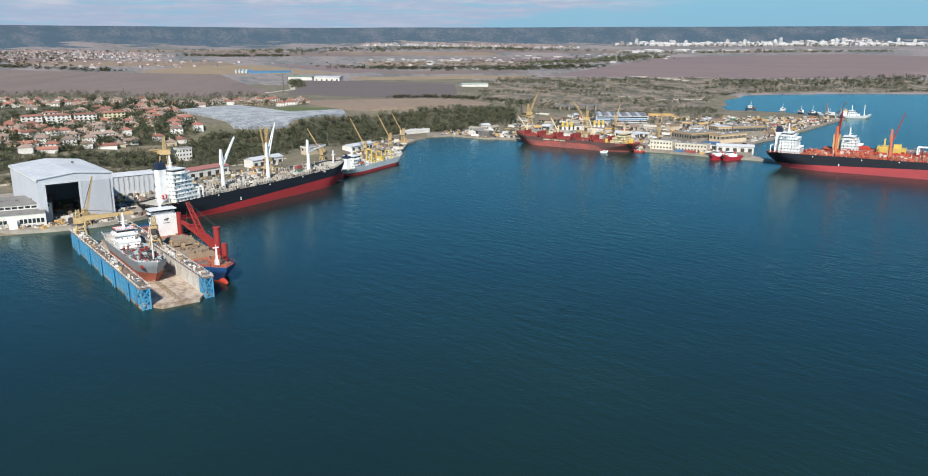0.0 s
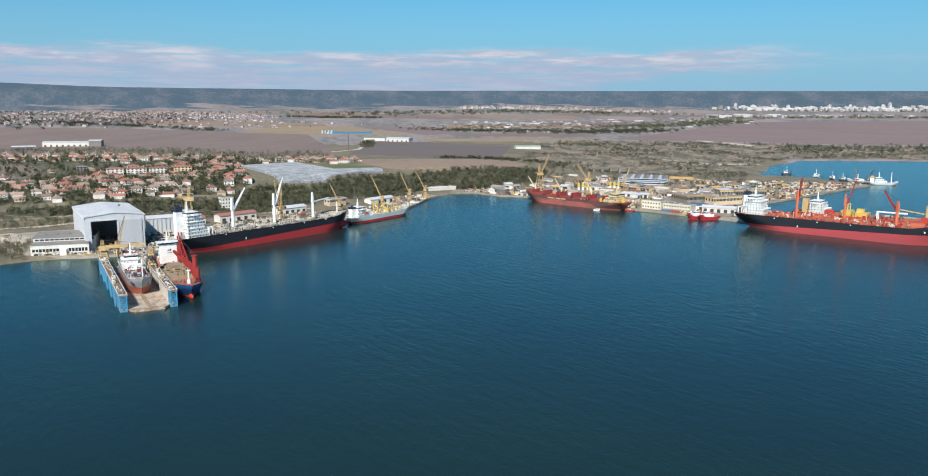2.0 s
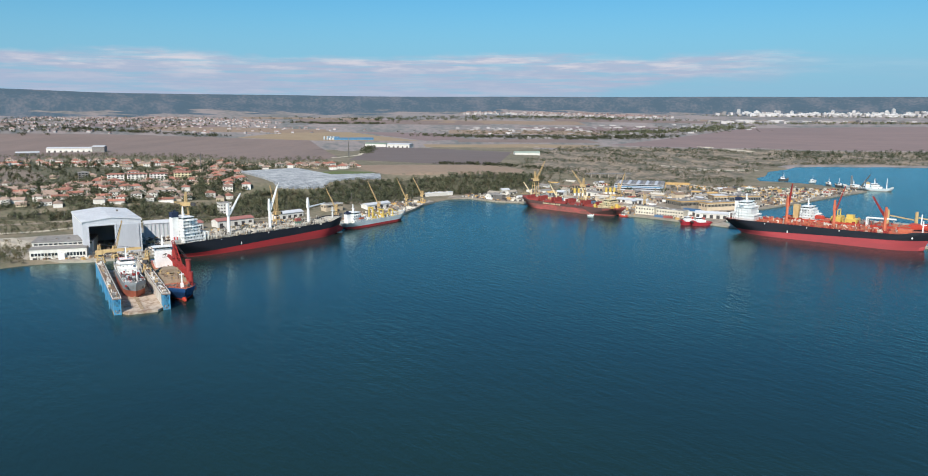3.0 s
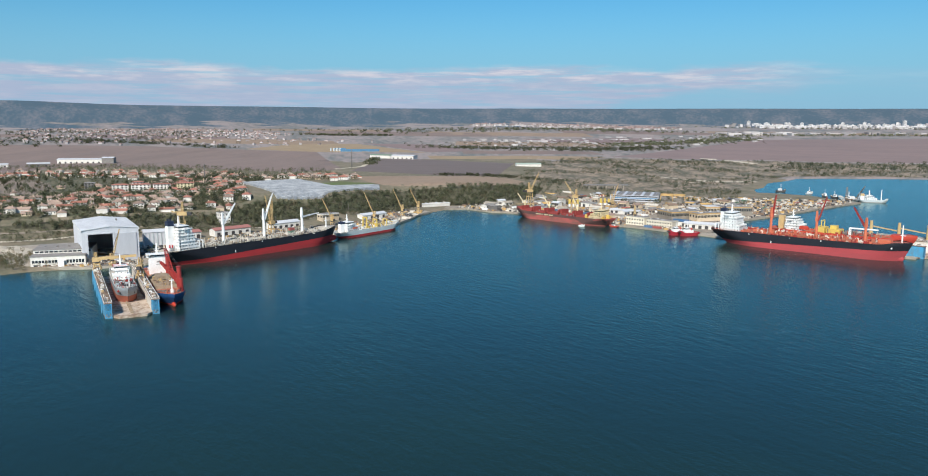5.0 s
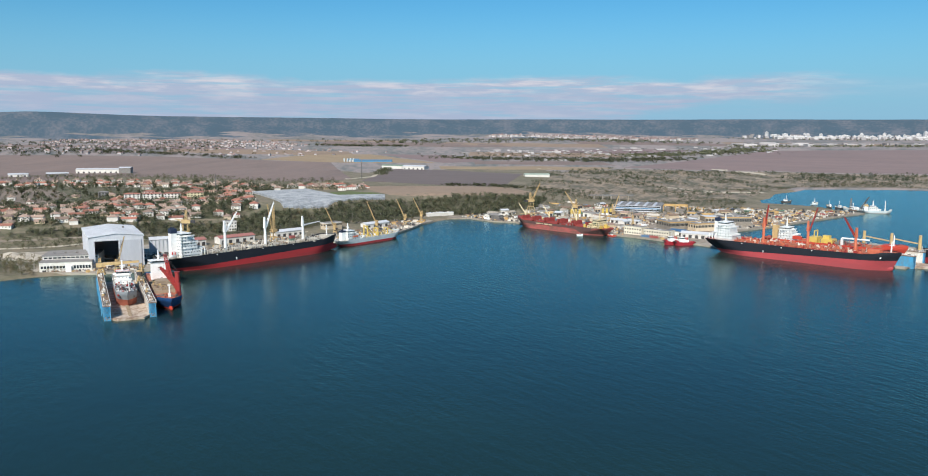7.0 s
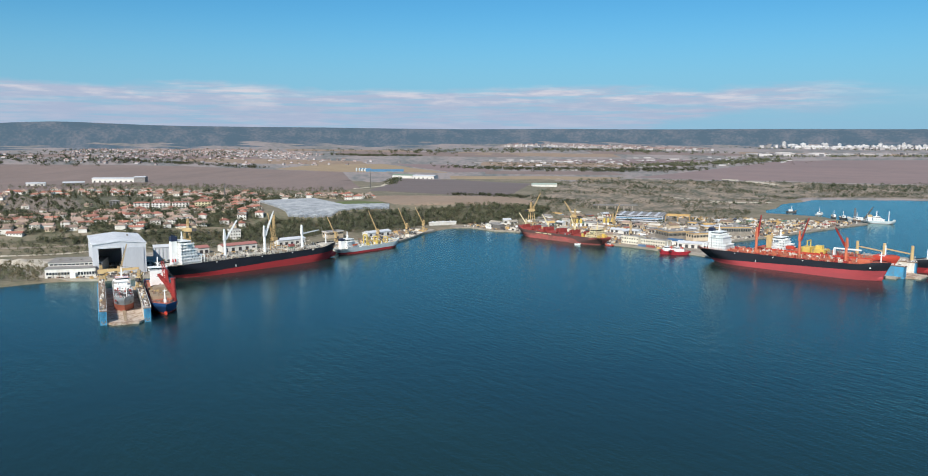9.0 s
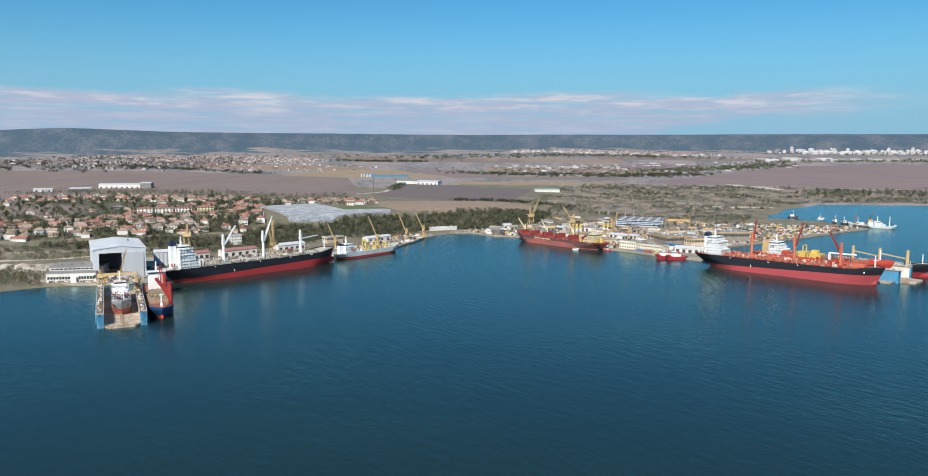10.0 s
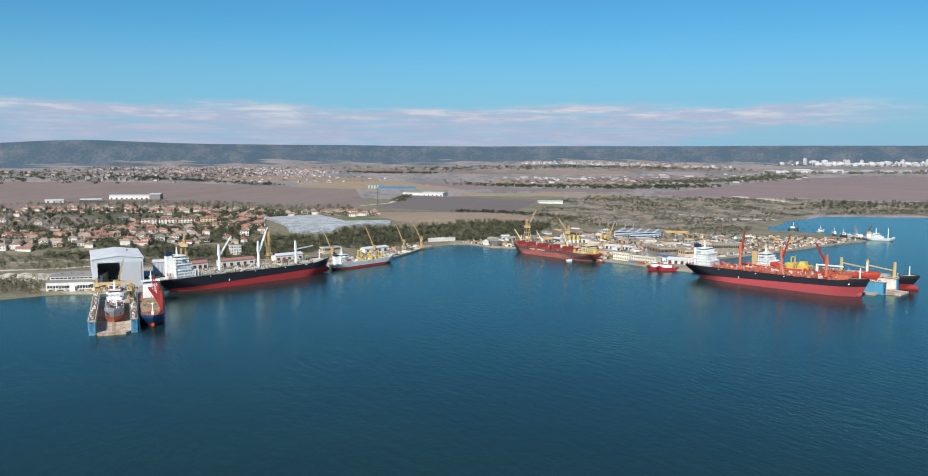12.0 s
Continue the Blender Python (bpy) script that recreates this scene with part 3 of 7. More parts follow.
# ---- ships ----
def hull_point(ship, u, v, z0, top):
    """Half breadth and place along a hull: u from stern to bow, v from keel line to deck edge."""
    L, B, D = ship["L"], ship["B"], ship["D"]
    z0 = z0(u) if callable(z0) else z0
    top = top(u) if callable(top) else top
    sheer = ship.get("fore", 2.5) * smooth((u - 0.86) / 0.08) + ship.get("aft", 0.0) * smooth((0.12 - u) / 0.04) + 1.2 * smooth((u - 0.6) / 0.4)
    edge = D + float(sheer)
    z = z0 + (min(top, edge) - z0) * v if top < 900 else z0 + (edge - z0) * v
    k = min(1.0, max(0.0, z / D))
    xs = -L / 2 + ship.get("cut", 0.07) * L * (1 - k) ** 1.5
    xb = L / 2 - ship.get("rake", 0.05) * L * (1 - min(1.15, z / D)) ** 1.0
    x = xs + (xb - xs) * u
    run = 1 - (1 - min(1.0, (u + 0.02) / (0.10 + 0.20 * (1 - k)))) ** 2.2
    run = max(run, 0.90 * k)
    ent = 1 - max(0.0, (u - (0.80 + 0.05 * k)) / (0.20 - 0.05 * k)) ** (1.9 + 0.9 * k)
    return x, B / 2 * run * max(0.012, ent), z


def hull_band(ship, z0, top, rows=5, cols=44):
    m = Mesh()
    us = [i / cols for i in range(cols + 1)]
    for side in (1, -1):
        pts = []
        for j in range(rows + 1):
            for u in us:
                x, b, z = hull_point(ship, u, j / rows, z0, top)
                pts.append((x, side * b, z))
        n = cols + 1
        quads = [(j * n + i, j * n + i + 1, (j + 1) * n + i + 1, (j + 1) * n + i) for j in range(rows) for i in range(cols)]
        m.add(pts, quads if side < 0 else [q[::-1] for q in quads])
    for j in range(rows):                      # transom
        a, b = hull_point(ship, 0, j / rows, z0, top), hull_point(ship, 0, (j + 1) / rows, z0, top)
        m.add([(a[0], -a[1], a[2]), (b[0], -b[1], b[2]), (b[0], b[1], b[2]), (a[0], a[1], a[2])], [(0, 1, 2, 3)])
    return m


def deck_sheet(ship, drop=0.9):
    m = Mesh()
    us = [i / 44 for i in range(45)]
    row = [hull_point(ship, u, 1, 0, 999) for u in us]
    m.add([(x, -b * 0.985, z - drop) for x, b, z in row] + [(x, b * 0.985, z - drop) for x, b, z in row],
          [(i, i + 1, 45 + i + 1, 45 + i) for i in range(44)])
    return m


def build_hull(ship, parent, upper, boot, deck, line=None):
    """Hull in two paints with a bulbous bow, and its deck."""
    line = line if line is not None else 0.45 * ship["D"]
    if ship.get("trim"):
        a, b = ship["trim"]
        line = lambda u: a + (b - a) * u
    part("bottom", hull_band(ship, -2.0, line), boot, parent, "red underwater hull" if boot is not DARK else "", soft=True)
    part("upper_hull", hull_band(ship, line, 999), upper, parent, soft=True)
    part("deck", deck_sheet(ship), deck, parent)
    if ship.get("bulb", True):
        L, D, B = ship["L"], ship["D"], ship["B"]
        m = Mesh()
        rings, n = 8, 12
        for i in range(rings + 1):
            t = i / rings
            r = (1 - t ** 2.4) ** 0.5 * 0.30 * D
            x = L / 2 - 0.075 * L + ship.get("bulb_len", 0.085) * L * t
            m.v += [(x, r * 0.75 * math.cos(2 * math.pi * k / n), ship.get("bulb_z", 0.16) * D + r * math.sin(2 * math.pi * k / n)) for k in range(n)]
        m.f += [(i * n + k, i * n + (k + 1) % n, (i + 1) * n + (k + 1) % n, (i + 1) * n + k) for i in range(rings) for k in range(n)]
        part("bulbous_bow", m, boot, parent, soft=True)


def accommodation(parent, x, y, z, length, width, decks, paint=WHITE, storey=2.8, wing=True, face=1, funnel=NAVY, funnel_x=None, funnel_h=6.0, taper=0.05):
    """A deckhouse of stacked storeys with window bands, rails, bridge wings, mast and funnel. face: +1 looks to the bow."""
    bands, rails = Mesh(), Mesh()
    for k in range(decks):
        f = k / max(1, decks - 1)
        w = width * (1 - taper * k) * (1.0, 0.93, 0.97, 0.90)[k % 4]
        l = length * (1.14 - 0.34 * f ** 0.8) * (1.0, 1.04, 0.96)[k % 3]
        zc = z + storey * k
        cx = x - face * (length * 0.5 - l / 2)              # after end upright, fore end stepped
        side_in = (0.3, 1.2, 0.5)[k % 3]
        block = Mesh().box(cx - l / 2, cx + l / 2, y - w / 2 + side_in, y + w / 2 - side_in, zc, zc + storey - 0.25)
        store = part("deckhouse_storey", block, paint, parent)
        gallery = (0.3, 1.0, 0.3, 0.3, 1.4)[k % 5]
        fore = cx + face * (l / 2 + gallery)
        x0, x1 = sorted((cx - face * (l / 2 + 0.7), fore))
        slab = Mesh().box(x0, x1, y - w / 2 - 0.5, y + w / 2 + 0.5, zc + storey - 0.24, zc + storey)
        part("gallery_deck", slab, paint, store)
        if k < decks - 1:
            e = zc + storey
            wall = Mesh().box(*sorted((fore - face * 0.15, fore)), y - w / 2 - 0.5, y + w / 2 + 0.5, e, e + 1.1)
            for side in (1, -1):
                ya, yb = sorted((y + side * (w / 2 + 0.38), y + side * (w / 2 + 0.5)))
                cut = x0 + (x1 - x0) * (0.45, 0.62, 0.3)[k % 3]
                wall.box(cut, x1, ya, yb, e, e + 0.95) if face > 0 else wall.box(x0, x0 + x1 - cut, ya, yb, e, e + 0.95)
            part("bulwark", wall, paint, store)
            stair = Mesh()
            for side in (1, -1):
                ys = y + side * (w / 2 - 0.4)
                a, c = cx - face * l * (0.10 + 0.12 * (k % 2)), cx - face * l * (0.34 + 0.12 * (k % 2))
                stair.beam((a, ys, zc + 0.1), (c, ys, zc + storey), 0.7, 0.25)
                for px in (x0 + 0.4, (x0 + x1) / 2, x1 - 0.4):
                    stair.beam((px, y + side * (w / 2 + 0.2), zc), (px, y + side * (w / 2 + 0.2), zc + storey - 0.2), 0.22)
            part("stair_and_posts", stair, paint, store, kind="stuff")
        n = int(w / 3.3)
        for i in range(n):
            wy = y - w / 2 + 1.2 + (i + 0.5) * (w - 2.4) / n
            for end in (1, -1):
                bands.box(*sorted((cx + end * (l / 2 - 0.1), cx + end * (l / 2 + 0.06))), wy - 0.32, wy + 0.32, zc + 1.3, zc + 1.95)
        n = max(2, int(l / 3.0))
        for i in range(n):
            wx = cx - l / 2 + (i + 0.5) * l / n
            for side in (1, -1):
                bands.box(wx - 0.32, wx + 0.32, *sorted((y + side * (w / 2 - side_in - 0.1), y + side * (w / 2 - side_in + 0.06))), zc + 1.0 if i % 3 else zc + 0.1, zc + 2.0)
        e = zc + storey
        if k == decks - 1:
            rails.rail([(cx - l / 2 - 0.8, y - w / 2 - 0.4, e), (cx + l / 2 + 0.4, y - w / 2 - 0.4, e), (cx + l / 2 + 0.4, y + w / 2 + 0.4, e),
                        (cx - l / 2 - 0.8, y + w / 2 + 0.4, e), (cx - l / 2 - 0.8, y - w / 2 - 0.4, e)], 1.0, 5)
    zb = z + storey * decks
    bl, bw = length * 0.62, width * (1.18 if wing else 0.85)
    bx = x - face * length * 0.16
    house = Mesh()
    house.box(bx - bl / 2, bx + bl / 2, y - width * 0.40, y + width * 0.40, zb, zb + 2.9)
    house.box(bx - bl / 2 - 0.6, bx + bl / 2 + 0.6, y - width * 0.43, y + width * 0.43, zb + 2.9, zb + 3.2)
    if wing:
        house.box(bx - 1.6, bx + 2.2, y - bw / 2, y + bw / 2, zb - 0.1, zb + 1.1)
    part("cabin_window", bands, GLASS_DARK, parent, kind="stuff")
    part("railing", rails, paint, parent, kind="stuff")
    br = part("bridge", house, paint, parent)
    strip = Mesh()
    strip.box(bx - bl / 2 - 0.06, bx + bl / 2 + 0.06, y - width * 0.40 - 0.06, y + width * 0.40 + 0.06, zb + 1.3, zb + 2.3)
    part("window_band", strip, GLASS_DARK, br)
    mast = Mesh()
    mast.beam((bx, y, zb + 3.2), (bx, y, zb + 12), 1.5, None, 0.7).beam((bx, y - 2.4, zb + 7), (bx, y + 2.4, zb + 7), 0.35).beam((bx - 1, y, zb + 5.5), (bx + 2, y, zb + 5.5), 0.4)
    mast.cbox(bx + 0.6, y, zb + 5.7, 0.5, 3.2, 0.3)
    part("mast", mast, paint, parent)
    if funnel:
        fx = x - face * (length * 0.5 + 3.0) if funnel_x is None else funnel_x
        f = Mesh()
        base, top = z, zb + funnel_h * 0.35
        f.prism([(fx - 3.2, y - 2.6), (fx + 2.6, y - 2.9), (fx + 3.2, y), (fx + 2.6, y + 2.9), (fx - 3.2, y + 2.6)], base, top)
        casing = part("funnel", f, paint, parent)
        c = Mesh()
        c.prism([(fx - 3.3, y - 2.7), (fx + 2.7, y - 3.0), (fx + 3.3, y), (fx + 2.7, y + 3.0), (fx - 3.3, y + 2.7)], top, top + funnel_h * 0.5)
        for k in range(3):
            c.tube((fx - 1.8 + k * 1.5, y, top + funnel_h * 0.5), (fx - 2.0 + k * 1.5, y, top + funnel_h * 0.5 + 1.8), 0.45, n=8)
        part("funnel_top", c, funnel, casing, "dark funnel top with exhaust pipes")


def deck_crane(parent, x, y, z, post_h, reach, lift, turn, paint, label, width=2.6, jib_paint=None):
    """A ship's crane: pedestal, slewing house and jib; lift is the jib's angle, turn its heading."""
    p = Mesh()
    p.tube((x, y, z), (x, y, z + post_h * 0.62), width * 0.62, width * 0.5, 12)
    body = part("crane_post", p, paint, parent, label)
    h = Mesh()
    zt = z + post_h * 0.62
    c, s = math.cos(radians(turn)), math.sin(radians(turn))
    def q(a, b, d):
        return (x + a * c - b * s, y + a * s + b * c, zt + d)
    w = width / 2
    hh = post_h * 0.38
    pts = [q(a, b, d) for d in (0, hh) for a, b in (((-w * 1.2), -w), (w, -w), (w, w), (-w * 1.2, w))]
    k = 0.55
    pts[4:] = [q(a * k - 0.4, b * k, hh) for a, b in ((-w, -w), (w, -w), (w, w), (-w, w))]
    h.add(pts, [(0, 3, 2, 1), (4, 5, 6, 7), (0, 1, 5, 4), (1, 2, 6, 5), (2, 3, 7, 6), (3, 0, 4, 7)])
    part("crane_house", h, paint, body)
    j = Mesh()
    e, u = reach * math.cos(radians(lift)), reach * math.sin(radians(lift))
    for b in (-w * 0.75, w * 0.75):
        j.beam(q(w, b, 0.6), q(w + e, b * 0.45, 0.6 + u), 0.75, 1.1, 0.55)
    for t in (0.15, 0.32, 0.5, 0.68, 0.86, 1.0):
        j.beam(q(w + e * t, -w * (0.75 - 0.4 * t), 0.6 + u * t), q(w + e * t, w * (0.75 - 0.4 * t), 0.6 + u * t), 0.5, 0.8)
    part("jib", j, jib_paint or paint, body)
    for b in (-0.5, 0.5):
        part("hoist_wire", Mesh().beam(q(-0.3, b * w, hh), q(w + e * 0.97, b * 0.6, 0.9 + u), 0.14), DARK, body)


def hatch(parent, x, length, width, z, coaming, cover, high=1.6, open_up=False):
    m = Mesh()
    m.box(x - length / 2, x + length / 2, -width / 2, width / 2, z, z + high)
    c = part("hatch_coaming", m, coaming, parent)
    if open_up:
        for end in (-1, 1):
            for i in range(2):
                px = x + end * (length / 2 + 0.6 + 0.9 * i)
                part("hatch_panel", Mesh().box(px - 0.35, px + 0.35, -width / 2, width / 2, z + high, z + high + 5.2), cover, c)
    else:
        n = max(2, int(length / 4))
        for i in range(n):
            a = x - length / 2 + length * i / n
            k = Mesh().box(a + 0.1, a + length / n - 0.1, -width / 2 - 0.3, width / 2 + 0.3, z + high, z + high + 0.6)
            k.box(a + length / n * 0.4, a + length / n * 0.55, -width / 2 - 0.2, width / 2 + 0.2, z + high + 0.6, z + high + 0.8)
            part("hatch_panel", k, cover, c)


def deck_clutter(parent, ship, z, mats, count, x0, x1, seed, tall=2.2):
    """Vents, winches, stacked gear and pipe runs about a deck."""
    g = random.Random(seed)
    for mat, name in mats:
        m = Mesh()
        for _ in range(count):
            x = g.uniform(x0, x1)
            y = g.choice((-1, 1)) * g.uniform(0.05, 0.46) * ship["B"]
            kind = g.random()
            if kind < 0.35:
                m.cbox(x, y, z, g.uniform(0.8, 3.5), g.uniform(0.8, 2.5), g.uniform(0.6, tall))
            elif kind < 0.6:
                h = g.uniform(1.2, tall * 1.3)
                m.tube((x, y, z), (x, y, z + h), 0.35, n=8).tube((x, y, z + h), (x, y, z + h + 0.5), 0.7, n=8)
            elif kind < 0.8:
                a = g.uniform(0, math.pi)
                l = g.uniform(2, 7)
                m.beam((x, y, z + 0.6), (x + l * math.cos(a), min(max(y + l * math.sin(a), -ship["B"] * 0.46), ship["B"] * 0.46), z + 0.6 + g.uniform(0, 1)), 0.4)
            else:
                m.tube((x - 1.2, y, z + 0.9), (x + 1.2, y, z + 0.9), 0.8, n=8).cbox(x, y, z, 3.0, 1.2, 0.5)
        part(name, m, mat, parent, kind="stuff")


def hull_rail(parent, ship, paint, x_from=0.0, x_to=1.0):
    m = Mesh()
    for side in (-1, 1):
        pts = []
        for i in range(23):
            u = x_from + (x_to - x_from) * i / 22
            x, b, z = hull_point(ship, u, 1, 0, 999)
            pts.append((x, side * b * 0.98, z - 0.1))
        m.rail(pts, 1.2, 3.5, 0.13)
    part("deck_railing", m, paint, parent, kind="stuff")


def draft_marks(parent, ship, side, marks):
    """Pale mark plates set on a hull's side."""
    m = Mesh()
    for u, z, w, h in marks:
        x, b, _ = hull_point(ship, u, z / ship["D"], 0.0, ship["D"])
        m.box(x - w / 2, x + w / 2, *sorted((side * (b - 0.5), side * (b + 0.22))), z - h / 2, z + h / 2)
    part("hull_mark", m, WHITE, parent, "small white hull marks", kind="stuff")


def bulk_carrier_grey():
    ship = dict(L=214, B=27, D=14.8, fore=2.6, rake=0.035, cut=0.075, trim=(3.2, 9.6), bulb_z=0.28)
    t = thing("bulk_carrier", -56.0, 175.2, 0, 62, "black and red bulk carrier with white cranes at the quay", "ship")
    build_hull(ship, t, BLACK_HULL, RED_BOOT, GREY_DECK, 7.5)
    z = ship["D"] - 0.9
    for x in (-52, -20, -3, 27, 45, 78):
        hatch(t, x, 16, 17, z, GREY_DECK, GREY_DECK if x != 27 else HATCH_TAN)
    deck_crane(t, -36, 0, z, 31, 24, 52, 8, WHITE, "white deck crane with its jib raised")
    deck_crane(t, 12, 0, z, 31, 29, 62, 15, WHITE, "white deck crane with its jib raised")
    deck_crane(t, 61, 0, z, 28, 27, 3, 12, WHITE, "white deck crane with its jib lowered")
    accommodation(t, -81, 0, z, 17, 22, 7, storey=2.9, taper=0.012, funnel_h=9)
    boat = part("lifeboat", Mesh().prism([(-99, -5), (-93, -6.2), (-90, -5), (-93, -3.8)], z + 3.5, z + 6.0), WHITE, t, "white lifeboat with red stripes")
    part("boat_stripe", Mesh().box(-97, -96, -6.0, -4.0, z + 3.4, z + 6.1).box(-94.5, -93.5, -6.3, -3.7, z + 3.4, z + 6.1), RED_TRIM, boat)
    part("boat_ramp", Mesh().beam((-100, -5, z + 1), (-90, -5, z + 4), 1.0).beam((-91, -5, z), (-91, -5, z + 3.5), 0.6), WHITE, t)
    m = Mesh()
    m.beam((94, 0, z + 2), (94, 0, z + 15), 1.2, None, 0.7).beam((92, 0, z + 11), (97, 0, z + 11), 0.6)
    part("foremast", m, WHITE, t)
    deck_clutter(t, ship, z, ((STEEL, "deck_gear"), (HATCH_TAN, "deck_fitting"), (PALE_GEAR, "deck_store"), (DARK, "deck_vent")), 170, -68, 88, 3, 2.8)
    for x in (-69, -65.5):
        part("deck_frame", Mesh().beam((x, -11, z), (x, -11, z + 8), 1.0).beam((x, 11, z), (x, 11, z + 8), 1.0).beam((x, -11.4, z + 8), (x, 11.4, z + 8), 1.0), WHITE, t, "white portal frame before the deckhouse")
    posts = Mesh()
    for side in (-1, 1):
        for i in range(56):
            x = -66 + i * 2.75
            if i % 9 < 7:
                hgt = 4.6 + 1.0 * ((i * 7) % 3 == 0)
                posts.beam((x, side * 12.2, z), (x, side * 12.2, z + hgt), 0.42).beam((x, side * 12.2, z + 2.2), (x, side * 10.2, z + 0.2), 0.3)
            if i % 9 == 3:
                posts.beam((x - 8, side * 12.2, z + 4.2), (x + 8, side * 12.2, z + 4.2), 0.3)
    part("timber_stanchion", posts, PALE_GEAR, t, "pale upright posts along the deck edge", kind="stuff")
    gear = Mesh()
    for x in (-66, -43, -28, -12, 5, 19, 36, 53, 68, 86):
        gear.cbox(x, -7.5, z, 3.2, 3.2, 3.4).cbox(x, 7.5, z, 3.2, 3.2, 3.0).tube((x, -3.5, z), (x, -3.5, z + 4), 0.6, n=8).tube((x, 3.5, z), (x, 3.5, z + 4), 0.6, n=8)
        gear.beam((x - 1.5, -11, z + 1.3), (x - 1.5, 11, z + 1.3), 0.4)
    part("mast_house", gear, PALE_GEAR, t, "pale mast houses between the hatches", kind="stuff")
    hull_rail(t, ship, STEEL)
    draft_marks(t, ship, -1, ((0.25, 13.6, 1.0, 1.0), (0.5, 13.6, 1.0, 1.0), (0.68, 14, 1.0, 1.0), (0.34, 7.4, 0.8, 2.4)))
    c = thing("shipping_container", -49.3, 185.6, z * S + 0.65, 62, "green container stacked on the carrier's deck", "container", "containers on deck")
    part("container_body", Mesh().cbox(0, 0, 0, 6.1, 3.0, 2.9), CONT_GREEN, c)
    c2 = thing("shipping_container", -49.3, 185.6, z * S + 0.65 + 2.9 * S, 62, "red container stacked on a green one", "container", "containers on deck")
    part("container_body", Mesh().cbox(0, 0, 0, 6.1, 3.0, 2.9), CONT_RED, c2)


bulk_carrier_grey()


def bulk_carrier_orange():
    ship = dict(L=201, B=29, D=15.4, fore=2.6, rake=0.035, cut=0.075, trim=(4.0, 10.8), bulb_len=0.05)
    t = thing("bulk_carrier", 100.5, 219.35, 0, -29, "black and red bulk carrier with orange-red deck and cranes", "ship")
    build_hull(ship, t, BLACK_HULL, ROSE_BOOT, ORANGE_DECK, 8.3)
    z = ship["D"] - 0.9
    for x in (-54, -23, -4, 25, 42, 74):
        hatch(t, x, 16, 17, z, ORANGE_DECK, ORANGE_DECK)
    deck_crane(t, -38, 0, z, 29, 24, 82, 60, CRANE_ORANGE, "orange-red deck crane with raised jib", jib_paint=CRANE_RED)
    deck_crane(t, 10, 0, z, 29, 26, 74, 0, CRANE_ORANGE, "orange-red deck crane with raised jib", jib_paint=CRANE_RED)
    deck_crane(t, 58, 0, z, 26, 24, 48, 150, CRANE_ORANGE, "orange-red deck crane with raised jib", jib_paint=CRANE_RED)
    accommodation(t, -80, 0, z, 17, 22, 6, storey=2.9, taper=0.012, funnel_h=8)
    m = Mesh()
    m.beam((92, 0, z + 2), (92, 0, z + 15), 1.3, None, 0.8).beam((90, 0, z + 11), (95, 0, z + 11), 0.6)
    part("foremast", m, WHITE, t)
    deck_clutter(t, ship, z, ((CRANE_ORANGE, "deck_gear"), (ORANGE_DECK, "deck_fitting"), (PALE_GEAR, "deck_winch"), (CRANE_RED, "deck_pipe")), 170, -66, 74, 11, 4.4)
    m = Mesh()
    m.cbox(78, -4, z, 12, 8, 6)
    part("deck_locker", m, CRANE_ORANGE, t)
    for x in (-97, -93, -89):
        part("stern_frame", Mesh().beam((x, -10, z), (x, -10, z + 7), 0.9).beam((x, 10, z), (x, 10, z + 7), 0.9).beam((x, -10.4, z + 7), (x, 10.4, z + 7), 0.9), WHITE, t, "white portal frame on the after deck")
    hull_rail(t, ship, CRANE_RED)
    draft_marks(t, ship, -1, ((0.22, 13.6, 1.0, 1.0), (0.44, 13.6, 1.0, 1.0), (0.60, 14, 1.0, 1.0), (0.33, 7.4, 0.8, 2.4), (0.93, 13.4, 1.3, 1.7)))


bulk_carrier_orange()


def bulk_carrier_red():
    ship = dict(L=160, B=25, D=10.0, fore=3.2, aft=0.5, rake=0.06, cut=0.05, bulb=False)
    t = thing("bulk_carrier", 22.9, 268.9, 0, 147.8, "faded red bulk carrier with open hatches under repair at the quay", "ship")
    build_hull(ship, t, FADED_RED, FADED_RED, HATCH_RED, 4.0)
    band = hull_band(dict(ship, B=25.4), lambda u: 6.6 - 4.6 * float(smooth((0.32 - u) / 0.12)), 999, 2)
    part("sheer_band", band, BROWN_HULL, t, "dark band along the upper hull")
    z = ship["D"] - 0.9
    for x in (-38, -14, 10, 34, 56):
        hatch(t, x, 17, 16, z, HATCH_RED, HATCH_RED, 2.0, True)
    for x, lift in ((-26, 70), (22, 60), (66, 55)):
        deck_crane(t, x, 0, z, 15, 17, lift, 25, CREAM, "cream deck crane with its jib raised", 1.7)
    accommodation(t, -62, 0, z, 15, 21, 3, CREAM, funnel=None)
    m = Mesh()
    g = random.Random(5)
    for _ in range(16):
        m.cbox(g.uniform(-74, -46), g.uniform(-9, 9), z, g.uniform(2, 6), g.uniform(2, 5), g.uniform(2, 7))
    part("repair_staging", m, BRIGHT_YELLOW, t, "bright yellow repair staging", kind="stuff")
    deck_clutter(t, ship, z, ((HATCH_RED, "deck_gear"), (STEEL, "deck_fitting")), 36, -46, 72, 21, 2.5)
    m = Mesh()
    g = random.Random(9)
    x = 6.0
    while x < 34:                              # unreadable lettering as plain bars
        w = g.uniform(0.8, 1.4)
        _, b, _ = hull_point(ship, (x + 82) / 164, 0.75, 0.0, 999)
        m.box(x, x + w, b + 0.25, b + 0.5, 7.4, 8.9)
        x += w + 0.6 + (1.5 if g.random() < 0.2 else 0)
    part("name_bar", m, CREAM, t, kind="stuff")


bulk_carrier_red()


